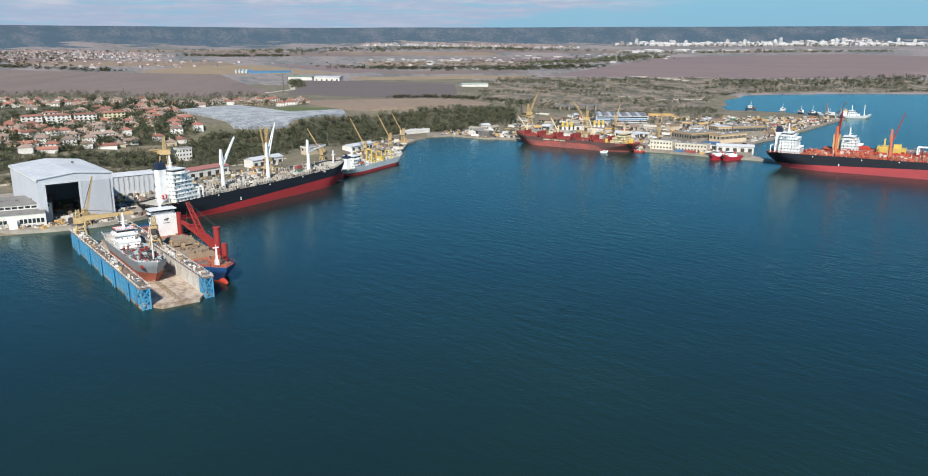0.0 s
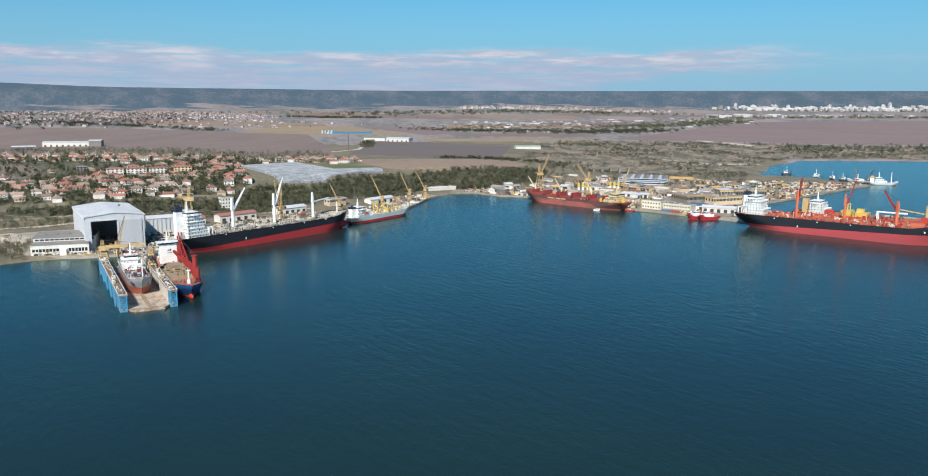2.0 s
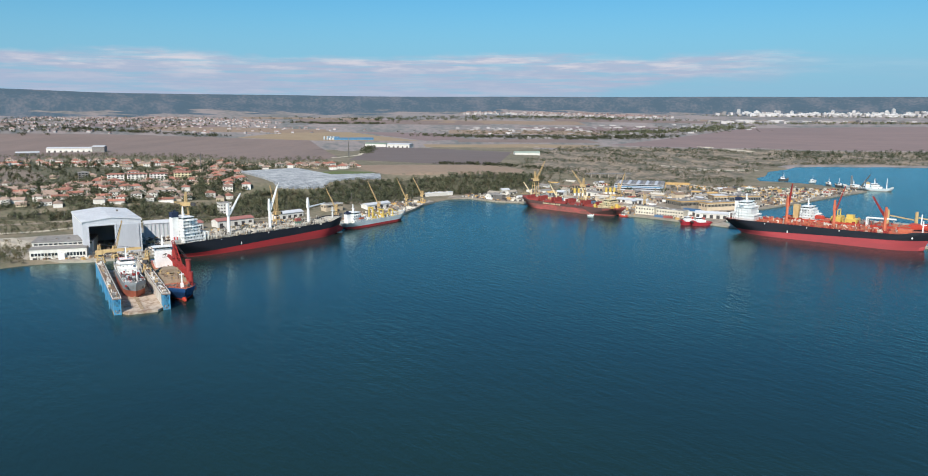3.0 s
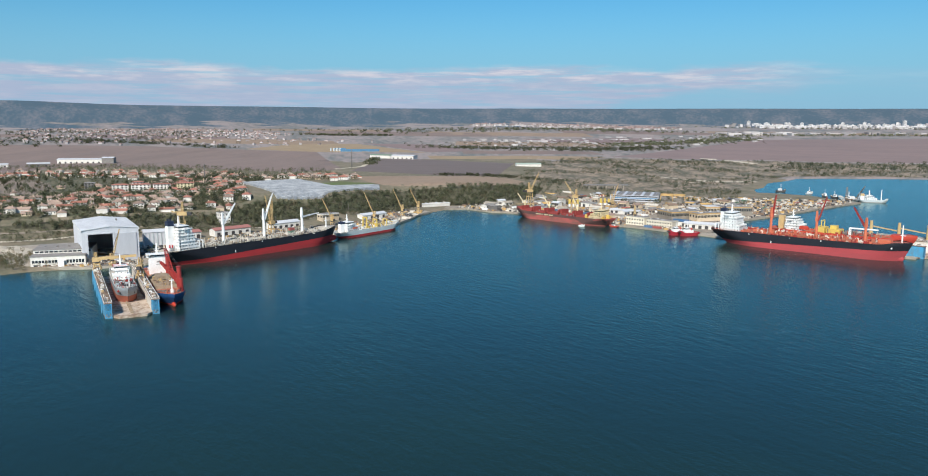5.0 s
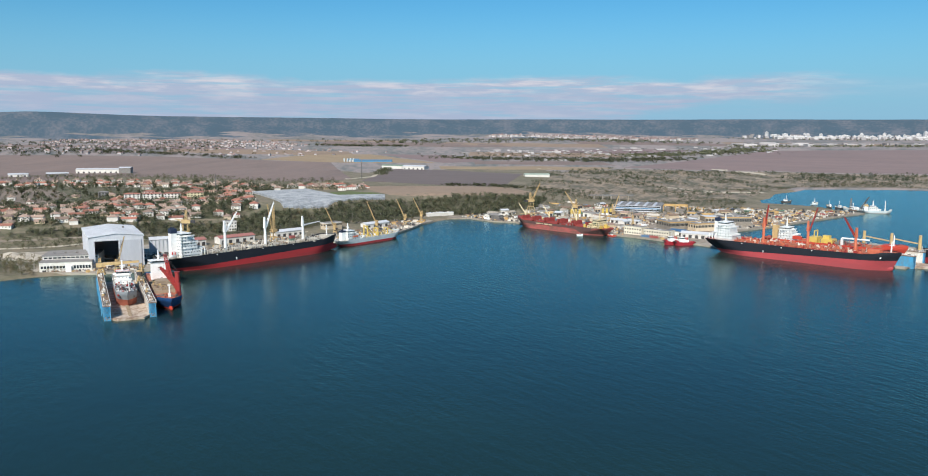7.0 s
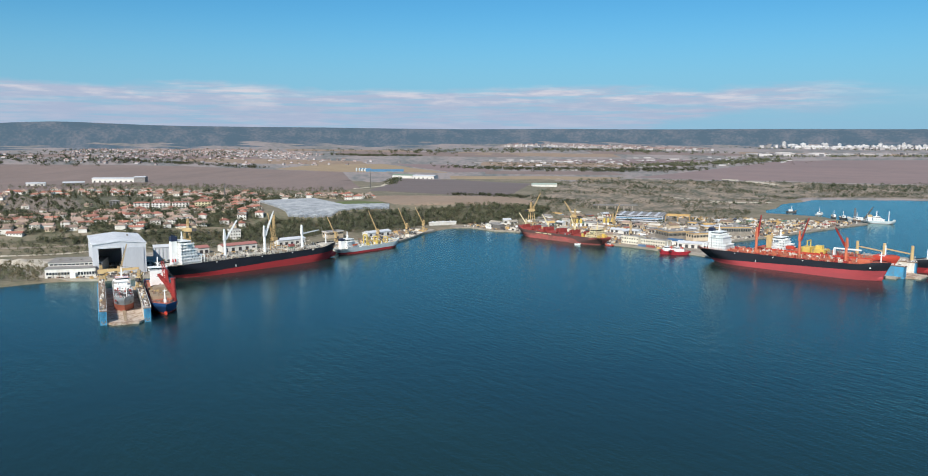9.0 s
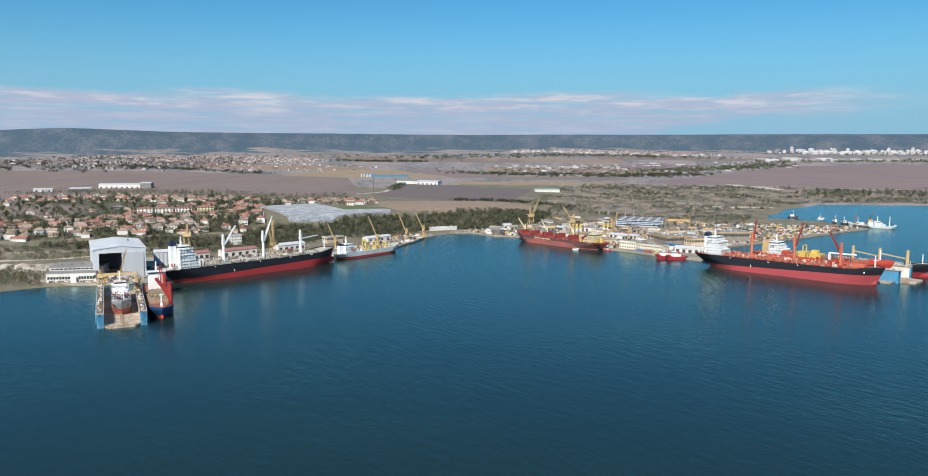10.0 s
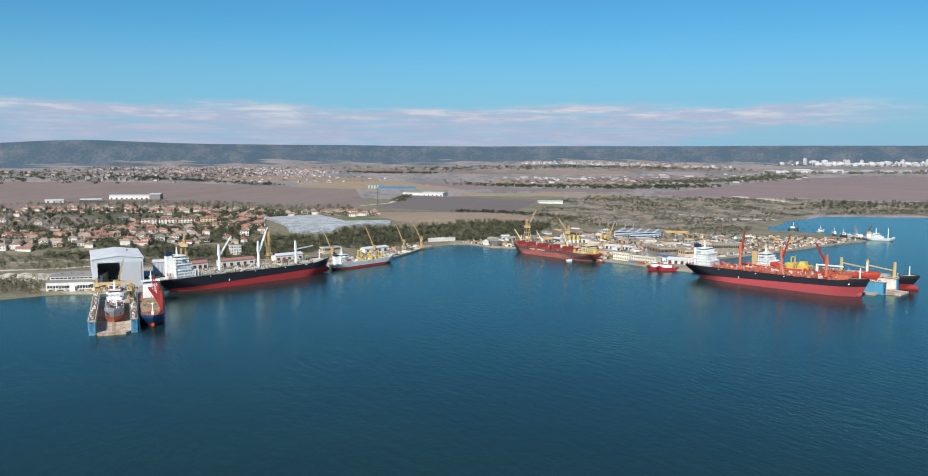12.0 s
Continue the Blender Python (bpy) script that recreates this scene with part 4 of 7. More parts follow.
def dredger():
    ship = dict(L=108, B=17, D=7.5, fore=1.5, rake=0.05, cut=0.05, bulb=False)
    t = thing("dredger", -37.2, 219.6, 0, 67, "pale grey work ship with yellow deck gear", "ship")
    build_hull(ship, t, PALE_HULL, RED_BOOT, GREY_DECK, 2.6)
    z = ship["D"] - 0.8
    accommodation(t, -34, 0, z, 17, 15, 3, funnel=NAVY, funnel_h=4)
    m = Mesh()
    m.beam((-6, -3, z), (-6, -3, z + 14), 1.2).beam((-6, 3, z), (-6, 3, z + 14), 1.2).beam((-6, -3, z + 13.5), (-6, 3, z + 13.5), 1.2).beam((-6, 0, z + 13), (6, 0, z + 4), 1.0)
    m.beam((12, -3, z), (12, -3, z + 10), 1.0).beam((12, 3, z), (12, 3, z + 10), 1.0).beam((12, -3, z + 9.5), (12, 3, z + 9.5), 1.0).cbox(16, 0, z, 6, 7, 4)
    m.beam((30, -3, z), (30, -3, z + 8), 0.9).beam((30, 3, z), (30, 3, z + 8), 0.9).beam((30, -3, z + 8), (30, 3, z + 8), 0.9).beam((30, 0, z + 8), (44, 0, z + 3), 0.8)
    part("dredging_gantry", m, BRIGHT_YELLOW, t, "bright yellow gantry frames", kind="stuff")
    deck_clutter(t, ship, z, ((STEEL, "deck_gear"), (BRIGHT_YELLOW, "deck_fitting"), (WHITE, "deck_vent")), 34, -22, 46, 31, 3.4)
    m = Mesh().cbox(-31, -7.7, z + 3.2, 7, 1.2, 1.8)
    part("lifeboat", m, CRANE_ORANGE, t)
    hull_rail(t, ship, WHITE)


dredger()


def lattice_portal(parent, x, y, z, span, depth, high, paint, bar=0.7):
    """Four splayed legs under a crane."""
    for sx in (-1, 1):
        for sy in (-1, 1):
            m = Mesh()
            m.beam((x + sx * span / 2, y + sy * depth / 2, z), (x + sx * span * 0.25, y + sy * depth * 0.25, z + high), bar)
            part("portal_leg", m, paint, parent)
    m = Mesh()
    for k in (0.45, 0.8):
        a, b = span / 2 * (1 - k * 0.5), depth / 2 * (1 - k * 0.5)
        c = [(x - a, y - b, z + high * k), (x + a, y - b, z + high * k), (x + a, y + b, z + high * k), (x - a, y + b, z + high * k)]
        for p, q in zip(c, c[1:] + c[:1]):
            m.beam(p, q, bar * 0.7)
    part("portal_frame", m, paint, parent)


def yard_crane(x, y, z, turn, tower, reach, lift, label, paint=YELLOW, span=8.0, jib_w=1.4, box_jib=False, high=0.38):
    """A slewing quay crane on a portal: tower, cab, back mast and lattice jib."""
    t = thing("quay_crane", x, y, z, turn, label, "crane", "quay cranes")
    low = tower * high
    lattice_portal(t, 0, 0, 0, span, span * 0.85, low, paint)
    part("slewing_ring", Mesh().tube((0, 0, low), (0, 0, low + 1.0), span * 0.3, n=14), DARK, t)
    part("machine_house", Mesh().box(-span * 0.55, span * 0.25, -span * 0.27, span * 0.27, low + 1.0, low + 4.6), paint, t)
    cab = part("cab", Mesh().box(span * 0.25, span * 0.25 + 2.0, -span * 0.2, span * 0.05, low + 1.6, low + 4.2), paint, t)
    part("cab_window", Mesh().box(span * 0.25 + 1.9, span * 0.25 + 2.08, -span * 0.18, span * 0.03, low + 2.4, low + 3.8), GLASS_DARK, cab)
    part("tower", Mesh().lattice((-span * 0.1, 0, low + 4.6), (-span * 0.12, 0, tower), 2.4, 0.34, max(3, int(tower / 5)), 1.6), paint, t)
    part("counterweight", Mesh().box(-span * 0.95, -span * 0.55, -span * 0.2, span * 0.2, low + 1.4, low + 3.8), DARK, t)
    e, u = reach * math.cos(radians(lift)), reach * math.sin(radians(lift))
    root = (span * 0.15, 0, low + 3.6)
    tip = (root[0] + e, 0, root[2] + u)
    part("jib", Mesh().beam(root, tip, jib_w, jib_w, jib_w * 0.7) if box_jib else Mesh().lattice(root, tip, jib_w, 0.21, max(5, int(reach / 3)), jib_w * 0.45), paint, t)
    for off in (0.4, -0.4):
        part("stay_wire", Mesh().beam((-span * 0.12, off, tower), tip, 0.16), DARK, t)
    return t


def floating_dock(x, y, turn, L, B, wall, high, label, seed, truss=True, outer=DOCK_BLUE, apron=3.0):
    """Pontoon floor between two wing walls; its own x axis runs from the landward end to the open end."""
    t = thing("floating_dock", x, y, 0, turn, label, "floating dock")
    f = Mesh()
    f.prism([(-L / 2, -B / 2), (L / 2 - 3, -B / 2), (L / 2 - 3, -B / 2 + wall), (L / 2 + apron, -B / 2 + wall + 4), (L / 2 + apron, B / 2 - wall - 4), (L / 2 - 3, B / 2 - wall), (L / 2 - 3, B / 2), (-L / 2, B / 2)], -2.5, 1.6)
    part("pontoon_floor", f, DOCK_FLOOR, t, "worn brown pontoon floor")
    keel = Mesh()
    for i in range(int(L / 4)):
        keel.cbox(-L / 2 + 3 + 4 * i, 0, 1.6, 1.4, 2.2, 1.1)
    part("keel_block", keel, HATCH_TAN, t, kind="stuff")
    for side in (-1, 1):
        y0, y1 = sorted((side * B / 2, side * (B / 2 - wall)))
        end = L / 2 - (7 if truss else 0)
        shell = Mesh().box(end - 1.2, end, *sorted((side * B / 2, side * (B / 2 - wall))), 1.4, high).box(-L / 2, end, *sorted((side * B / 2, side * (B / 2 - wall * 0.5))), -2.5, high)
        w = part("wing_wall", shell, outer, t, "blue outer wing wall")
        inner = Mesh().box(-L / 2, end - 1.25, *sorted((side * (B / 2 - wall * 0.5), side * (B / 2 - wall))), 1.4, high)
        part("inner_wall", inner, DOCK_PALE, w, "pale worn inner wall with rust stains")
        ribs = Mesh()
        for i in range(int(L / 7)):
            px = -L / 2 + 3 + 7 * i
            if px < end - 1:
                ribs.box(px - 0.25, px + 0.25, *sorted((side * B / 2, side * (B / 2 + 0.3))), -1.0, high - 0.4)
        for zz in (high * 0.35, high * 0.7):
            ribs.box(-L / 2, end, *sorted((side * B / 2, side * (B / 2 + 0.18))), zz, zz + 0.3)
        part("stiffener", ribs, outer, w, kind="stuff")
        for i in range(5 if truss else 0):
            px, yo = -L / 2 + 22 + 27 * i, side * (B / 2 + 1.0)
            lad = Mesh()
            for dx in (-1.8, 1.8):
                lad.beam((px + dx, yo, -0.8), (px + dx * 0.8, yo, high * 0.92), 0.5)
            for kz in range(4):
                z0, z1 = high * 0.22 * kz + 0.3, high * 0.22 * (kz + 1) + 0.3
                lad.beam((px - 1.7, yo, z0), (px + 1.7, yo, z1 - 0.2), 0.35).beam((px - 1.7, yo, z1), (px + 1.7, yo, z1), 0.4).beam((px, yo, z1), (px, side * B / 2, z1), 0.35)
            part("fender_frame", lad, outer, w, "blue lattice fender frame")
        top = Mesh().box(-L / 2 - 0.5, end + (7 if truss else 0.5), y0 - 0.5, y1 + 0.5, high, high + 0.35)
        part("top_deck", top, RUST_DECK, w, "rusty top deck")
        part("top_railing", Mesh().rail([(-L / 2, y0 - 0.3, high + 0.3), (L / 2 - 0.5, y0 - 0.3, high + 0.3), (L / 2 - 0.5, y1 + 0.3, high + 0.3), (-L / 2, y1 + 0.3, high + 0.3)], 1.2, 4, 0.14), WHITE, w)
        if truss:
            tr = Mesh()
            xs, zs = (end, L / 2 - 0.4), (0.4, high * 0.5, high)
            for yy in (y0 + 0.3, y1 - 0.3):
                for xx in xs:
                    tr.beam((xx, yy, -1), (xx, yy, high), 0.6)
                for a, b in zip(zs, zs[1:]):
                    tr.beam((xs[0], yy, a), (xs[1], yy, b), 0.45).beam((xs[0], yy, b), (xs[1], yy, a), 0.45)
                    tr.beam((xs[0], yy, b), (xs[1], yy, b), 0.5)
            for a, b in zip(zs, zs[1:]):
                tr.beam((xs[1], y0 + 0.3, a), (xs[1], y1 - 0.3, b), 0.5).beam((xs[1], y0 + 0.3, b), (xs[1], y1 - 0.3, a), 0.5)
                tr.beam((xs[1], y0 + 0.3, b), (xs[1], y1 - 0.3, b), 0.55)
            tr.beam((xs[1], y0 + 0.3, 0.4), (xs[1], y1 - 0.3, 0.4), 0.55)
            part("end_truss", tr, outer, w, "open blue lattice end frame")
        g = random.Random(seed + side)
        for mat, name, n in ((WHITE, "deck_cabinet", 18), (STEEL, "winch", 30), (RUST_DECK, "stacked_gear", 46), (YELLOW, "yellow_gear", 8), (PALE_GEAR, "pale_gear", 26)):
            m = Mesh()
            for _ in range(n):
                px = g.uniform(-L / 2 + 4, L / 2 - 5)
                m.cbox(px, (y0 + y1) / 2 + g.uniform(-0.3, 0.3) * wall, high + 0.35, g.uniform(0.8, 3.4), g.uniform(0.7, 2.0), g.uniform(0.5, 1.9))
            part(name, m, mat, w, kind="stuff")
    return t


def left_dock():
    """The blue floating dock with its tanker and two cranes."""
    ax = Vector((0.647, -0.763))
    n = Vector((0.763, 0.647))
    corner = Vector((-48.4, 99.0))
    L, B, high = 151, 35.5, 10.5
    mid = corner - ax * (L * S / 2) + n * (B * S / 2)
    turn = math.degrees(math.atan2(ax.y, ax.x))
    floating_dock(mid.x, mid.y, turn, L, B, 4.6, high, "blue floating dock with rusty decks holding a small tanker", 40)
    at = lambda a, b: mid + ax * (a * S) + Vector((-n.x, -n.y)) * (-b * S)
    # tanker on the blocks
    p = at(-2, 0.5)
    ship = dict(L=88, B=15.0, D=7.4, fore=1.6, aft=2.0, rake=0.05, cut=0.06, bulb=False)
    t = thing("small_tanker", p.x, p.y, 2.6 * S + 0.3, turn, "grey and red small tanker with white bridge, on dock blocks", "ship")
    build_hull(ship, t, GREY_HULL, material("worn_red_bottom", (0.36, 0.10, 0.06), (0.26, 0.09, 0.06), 5, 0.7), GREY_DECK, 3.4)
    z = ship["D"] - 0.8
    accommodation(t, -16, 0, z, 12, 12, 2, funnel=None, storey=3.6, taper=0.02)
    part("red_trim_band", Mesh().box(-22.1, -13.8, -5.4, -5.1, z + 10.0, z + 10.6).box(-22.1, -13.8, 5.1, 5.4, z + 10.0, z + 10.6).box(-14.1, -13.8, -5.1, 5.1, z + 10.0, z + 10.6).box(-22.1, -21.8, -5.1, 5.1, z + 10.0, z + 10.6), RED_TRIM, t)
    m = Mesh()
    for yy in (-4, -2.6, -1.2, 1.2, 2.6, 4):
        m.beam((0, yy, z + 1.6), (34, yy, z + 1.6), 0.5)
    for xx in (4, 12, 20, 28):
        m.beam((xx, -6, z + 1.8), (xx, 6, z + 1.8), 0.6)
    part("cargo_pipework", m, STEEL, t, "grey cargo pipework", kind="stuff")
    deck_clutter(t, ship, z, ((STEEL, "deck_gear"), (CRANE_RED, "deck_valve"), (PALE_HULL, "deck_vent"), (DARK, "deck_hose")), 36, -4, 38, 51, 3.4)
    part("foremast", Mesh().beam((30, 2, z), (30, 2, z + 15), 0.8, None, 0.4), WHITE, t)
    part("aft_mast", Mesh().beam((-26, 0, z), (-26, 0, z + 17), 0.9, None, 0.4).beam((-26, -3, z + 11), (-26, 3, z + 11), 0.4), DARK, t)
    part("anchor", Mesh().cbox(38.2, -4.8, 4.6, 1.4, 0.5, 1.8).cbox(38.2, 4.8, 4.6, 1.4, 0.5, 1.8), DARK, t)
    hull_rail(t, ship, WHITE)
    # cranes on the wing walls
    a = at(-62, -14.4)
    yard_crane(a.x, a.y, (high + 0.4) * S, turn + 82, 15, 30, 2, "ochre dock crane with its jib lowered across the dock", span=6.5, jib_w=2.6, box_jib=True)
    b = at(-8, 14.4)
    yard_crane(b.x, b.y, (high + 0.4) * S, turn + 160, 17, 9, 20, "ochre dock crane on the wing wall", span=7.5, jib_w=1.4)
    # the cargo ship alongside
    q = mid - ax * (10 * S) + n * ((B / 2 + 12.5) * S)
    ship = dict(L=140, B=20, D=6.9, fore=1.8, rake=0.05, cut=0.05)
    c = thing("cargo_ship", q.x, q.y, 0, turn, "blue cargo ship with red deck crane, moored beside the floating dock", "ship")
    build_hull(ship, c, BLUE_HULL, ORANGE_HULL, ORANGE_DECK, 1.2)
    z = ship["D"] - 0.8
    for x in (-6, 20):
        hatch(c, x, 22, 17, z, HATCH_TAN, HATCH_TAN, 2.2)
    for i in range(5):
        part("stacked_panel", Mesh().box(-14 + i * 0.9, 6 - i * 0.9, -7 + i * 0.6, 7 - i * 0.6, z + 2.8 + 0.5 * i, z + 3.2 + 0.5 * i), HATCH_TAN, c)
    accommodation(c, -44, 2, z, 12, 14, 4, funnel=None, storey=3.2)
    screen = part("screen_wall", Mesh().prism([(-35.2, -5.5), (-34.6, -5.0), (-34.6, 9.0), (-35.2, 9.5), (-37.5, 9.5), (-37.5, -5.5)], z, z + 13.6), WHITE, c, "tall white front wall")
    part("painted_emblem", Mesh().beam((-34.55, 0.5, z + 10.2), (-34.55, 3.4, z + 11.2), 0.12, 0.9).beam((-34.55, 3.4, z + 11.2), (-34.55, 2.2, z + 9.6), 0.12, 0.6).beam((-34.55, 0.0, z + 8.4), (-34.55, 4.0, z + 8.4), 0.12, 0.5), STEEL, screen, "small dark emblem")
    part("bridge_roof", Mesh().box(-47, -38, -7, 10, z + 16.0, z + 16.4), WHITE, c)
    m = Mesh().tube((36, 8.5, z), (36, 8.5, z + 17.5), 1.9, 1.8, 14).tube((36, 8.5, z + 17.5), (36, 8.5, z + 18.2), 2.3, 2.3, 14).tube((36, 8.5, z + 4), (36, 8.5, z + 4.6), 2.3, 2.3, 14)
    post = part("crane_post", m, CRANE_RED, c, "thick red crane column")
    j = Mesh().beam((36, 8.5, z + 6), (22, 4.5, z + 11.5), 3.4, 3.8, 3.0).beam((22, 4.5, z + 11.5), (6, -1, z + 17), 3.0, 3.2, 1.6)
    for k in (0.15, 0.35, 0.55, 0.75):
        j.cbox(36 - 28 * k, 8.5 - 9 * k, z + 7.6 + 11 * k, 0.5, 3.8, 0.9)
    part("jib", j, CRANE_RED, post, "red box jib resting across the hatches")
    boom = Mesh()
    for off in (-1.6, 1.6):
        boom.beam((23, 4.5 + off, z + 12), (8, 2.5 + off * 0.55, z + 28.5), 0.7, 0.9, 0.5)
    for k in range(10):
        q0, q1 = k / 10, (k + 1) / 10
        side = 1 if k % 2 else -1
        at0, at1 = 1.6 * (1 - 0.45 * q0), 1.6 * (1 - 0.45 * q1)
        boom.beam((23 - 15 * q0, 4.5 - 2 * q0 + side * at0, z + 12 + 16.5 * q0), (23 - 15 * q1, 4.5 - 2 * q1 - side * at1, z + 12 + 16.5 * q1), 0.35)
        boom.beam((23 - 15 * q1, 4.5 - 2 * q1 - at1, z + 12 + 16.5 * q1), (23 - 15 * q1, 4.5 - 2 * q1 + at1, z + 12 + 16.5 * q1), 0.35)
    part("lattice_boom", boom, CRANE_RED, post)
    for a0, a1 in (((8, 2.0, z + 28.5), (36, 8.0, z + 18.2)), ((8, 3.0, z + 28.5), (36, 9.0, z + 18.2)), ((8, 2.5, z + 28.5), (7.5, 1, z + 16))):
        part("hoist_wire", Mesh().beam(a0, a1, 0.14), DARK, post)
    part("crane_post", Mesh().tube((48, 8.0, z + 1), (48, 8.0, z + 11), 1.6, n=12), CRANE_RED, c, "short red column")
    part("crane_post", Mesh().tube((-30, 8.5, z), (-30, 8.5, z + 15), 1.6, n=12), CRANE_RED, c, "red column beside the deckhouse")
    part("foremast", Mesh().beam((57, 0, z + 2), (57, 0, z + 12), 1.2, None, 0.7).beam((57, -1.6, z + 11.8), (57, 1.6, z + 11.8), 0.6).beam((57, 0, z + 12), (57, 0, z + 13.5), 0.3).cbox(57, 0, z + 2, 2, 2, 3), WHITE, c)
    deck_clutter(c, ship, z, ((ORANGE_DECK, "deck_gear"), (STEEL, "deck_fitting")), 24, 36, 62, 61, 2.4)
    deck_clutter(c, dict(ship, B=16), z + 2.8, ((HATCH_TAN, "hatch_gear"), (RUST_DECK, "hatch_store"), (YELLOW, "yellow_gear")), 16, -16, 30, 62, 1.6)
    hull_rail(c, ship, CRANE_RED)


left_dock()

# ---- shipyard buildings ----
def windows_along(parent, x0, x1, y, z, n, w, h, side, mat=GLASS_DARK, axis="x", name="window"):
    """A row of separate panes on a wall; side is the wall's outward sign."""
    for i in range(n):
        c = x0 + (i + 0.5) * (x1 - x0) / n
        lo, hi = sorted((y - side * 0.12, y + side * 0.08))
        m = Mesh()
        if axis == "x":
            m.box(c - w / 2, c + w / 2, lo, hi, z, z + h)
        else:
            m.box(lo, hi, c - w / 2, c + w / 2, z, z + h)
        part(name, m, mat, parent)


def flat_building(name, x, y, turn, L, D, H, wall, roof, edge, label, category="building", rows=2, cols=10, group="", z=None, low=0.0, band=False):
    """A block with parapet, flat roof and rows of windows on all sides it shows."""
    z = ground_at(x, y) + 0.02 if z is None else z
    t = thing(name, x, y, z, turn, label, category, group)
    body = part("wall", Mesh().box(-L / 2, L / 2, -D / 2, D / 2, -2.5, H), wall, t)
    r = Mesh().box(-L / 2 - 0.5, L / 2 + 0.5, -D / 2 - 0.5, D / 2 + 0.5, H, H + 1.1)
    rim = part("roof_edge", r, edge, t)
    part("roof", Mesh().box(-L / 2 - 0.1, L / 2 + 0.1, -D / 2 - 0.1, D / 2 + 0.1, H + 1.1, H + 1.3), roof, t)
    if L > 30:                                 # vents and plant on the larger roofs
        g = random.Random(int(x * 10 + L))
        for _ in range(int(L / 5)):
            px, py = g.uniform(-L * 0.44, L * 0.44), g.uniform(-D * 0.36, D * 0.36)
            part("roof_vent", Mesh().cbox(px, py, H + 1.3, g.uniform(1, 4), g.uniform(1, 2.5), g.uniform(0.6, 1.8)), g.choice((STEEL, SHEET_GREY, PALE_GEAR)), t)
    if rows:
        sh = H / rows
        for k in range(rows):
            if band:
                part("window_band", Mesh().box(-L / 2 + 0.6, L / 2 - 0.6, -D / 2 - 0.08, -D / 2 + 0.1, sh * k + sh * 0.3, sh * k + sh * 0.82), GLASS_DARK, body)
                part("window_band", Mesh().box(-L / 2 - 0.08, -L / 2 + 0.1, -D / 2 + 0.6, D / 2 - 0.6, sh * k + sh * 0.3, sh * k + sh * 0.82), GLASS_DARK, body)
            else:
                windows_along(body, -L / 2, L / 2, -D / 2, sh * k + sh * (0.32 if rows > 1 else 0.5), cols * (1 if rows > 1 else 2), L / cols * (0.45 if rows > 1 else 0.36), sh * (0.40 if rows > 1 else 0.34), -1)
                n = max(2, int(cols * D / L))
                windows_along(body, -D / 2, D / 2, -L / 2, sh * k + sh * (0.32 if rows > 1 else 0.5), n, D / n * 0.45, sh * (0.40 if rows > 1 else 0.34), -1, axis="y")
    return t


def gable_shed(name, x, y, turn, L, D, H, rise, wall, roof, label, category="shed", group="", doors=0, z=None):
    """A shed with a pitched roof along its own x axis, roof sheets overhanging, with doors on its long side."""
    z = ground_at(x, y) + 0.02 if z is None else z
    t = thing(name, x, y, z, turn, label, category, group)
    b = Mesh().box(-L / 2, L / 2, -D / 2, D / 2, -2.5, H)
    for s in (-1, 1):
        b.add([(s * L / 2, -D / 2, H), (s * L / 2, D / 2, H), (s * L / 2, 0, H + rise)], [(0, 1, 2) if s > 0 else (2, 1, 0)])
    body = part("wall", b, wall, t)
    for s in (-1, 1):
        o, th = 0.7, 0.35
        pts = []
        for xx in (-L / 2 - o, L / 2 + o):
            for yy, zz in ((s * (D / 2 + o), H - o * rise / (D / 2)), (0, H + rise)):
                pts += [(xx, yy, zz + 0.02), (xx, yy, zz + th)]
        part("roof_slope", Mesh().add(pts, [(0, 1, 3, 2), (4, 6, 7, 5), (1, 5, 7, 3), (0, 2, 6, 4), (0, 4, 5, 1), (2, 3, 7, 6)]), roof, t)
    for i in range(doors):
        c = -L / 2 + (i + 0.5) * L / doors
        part("door", Mesh().box(c - 2, c + 2, -D / 2 - 0.12, -D / 2 + 0.1, 0, min(4.2, H * 0.8)), DARK, body)
    return t


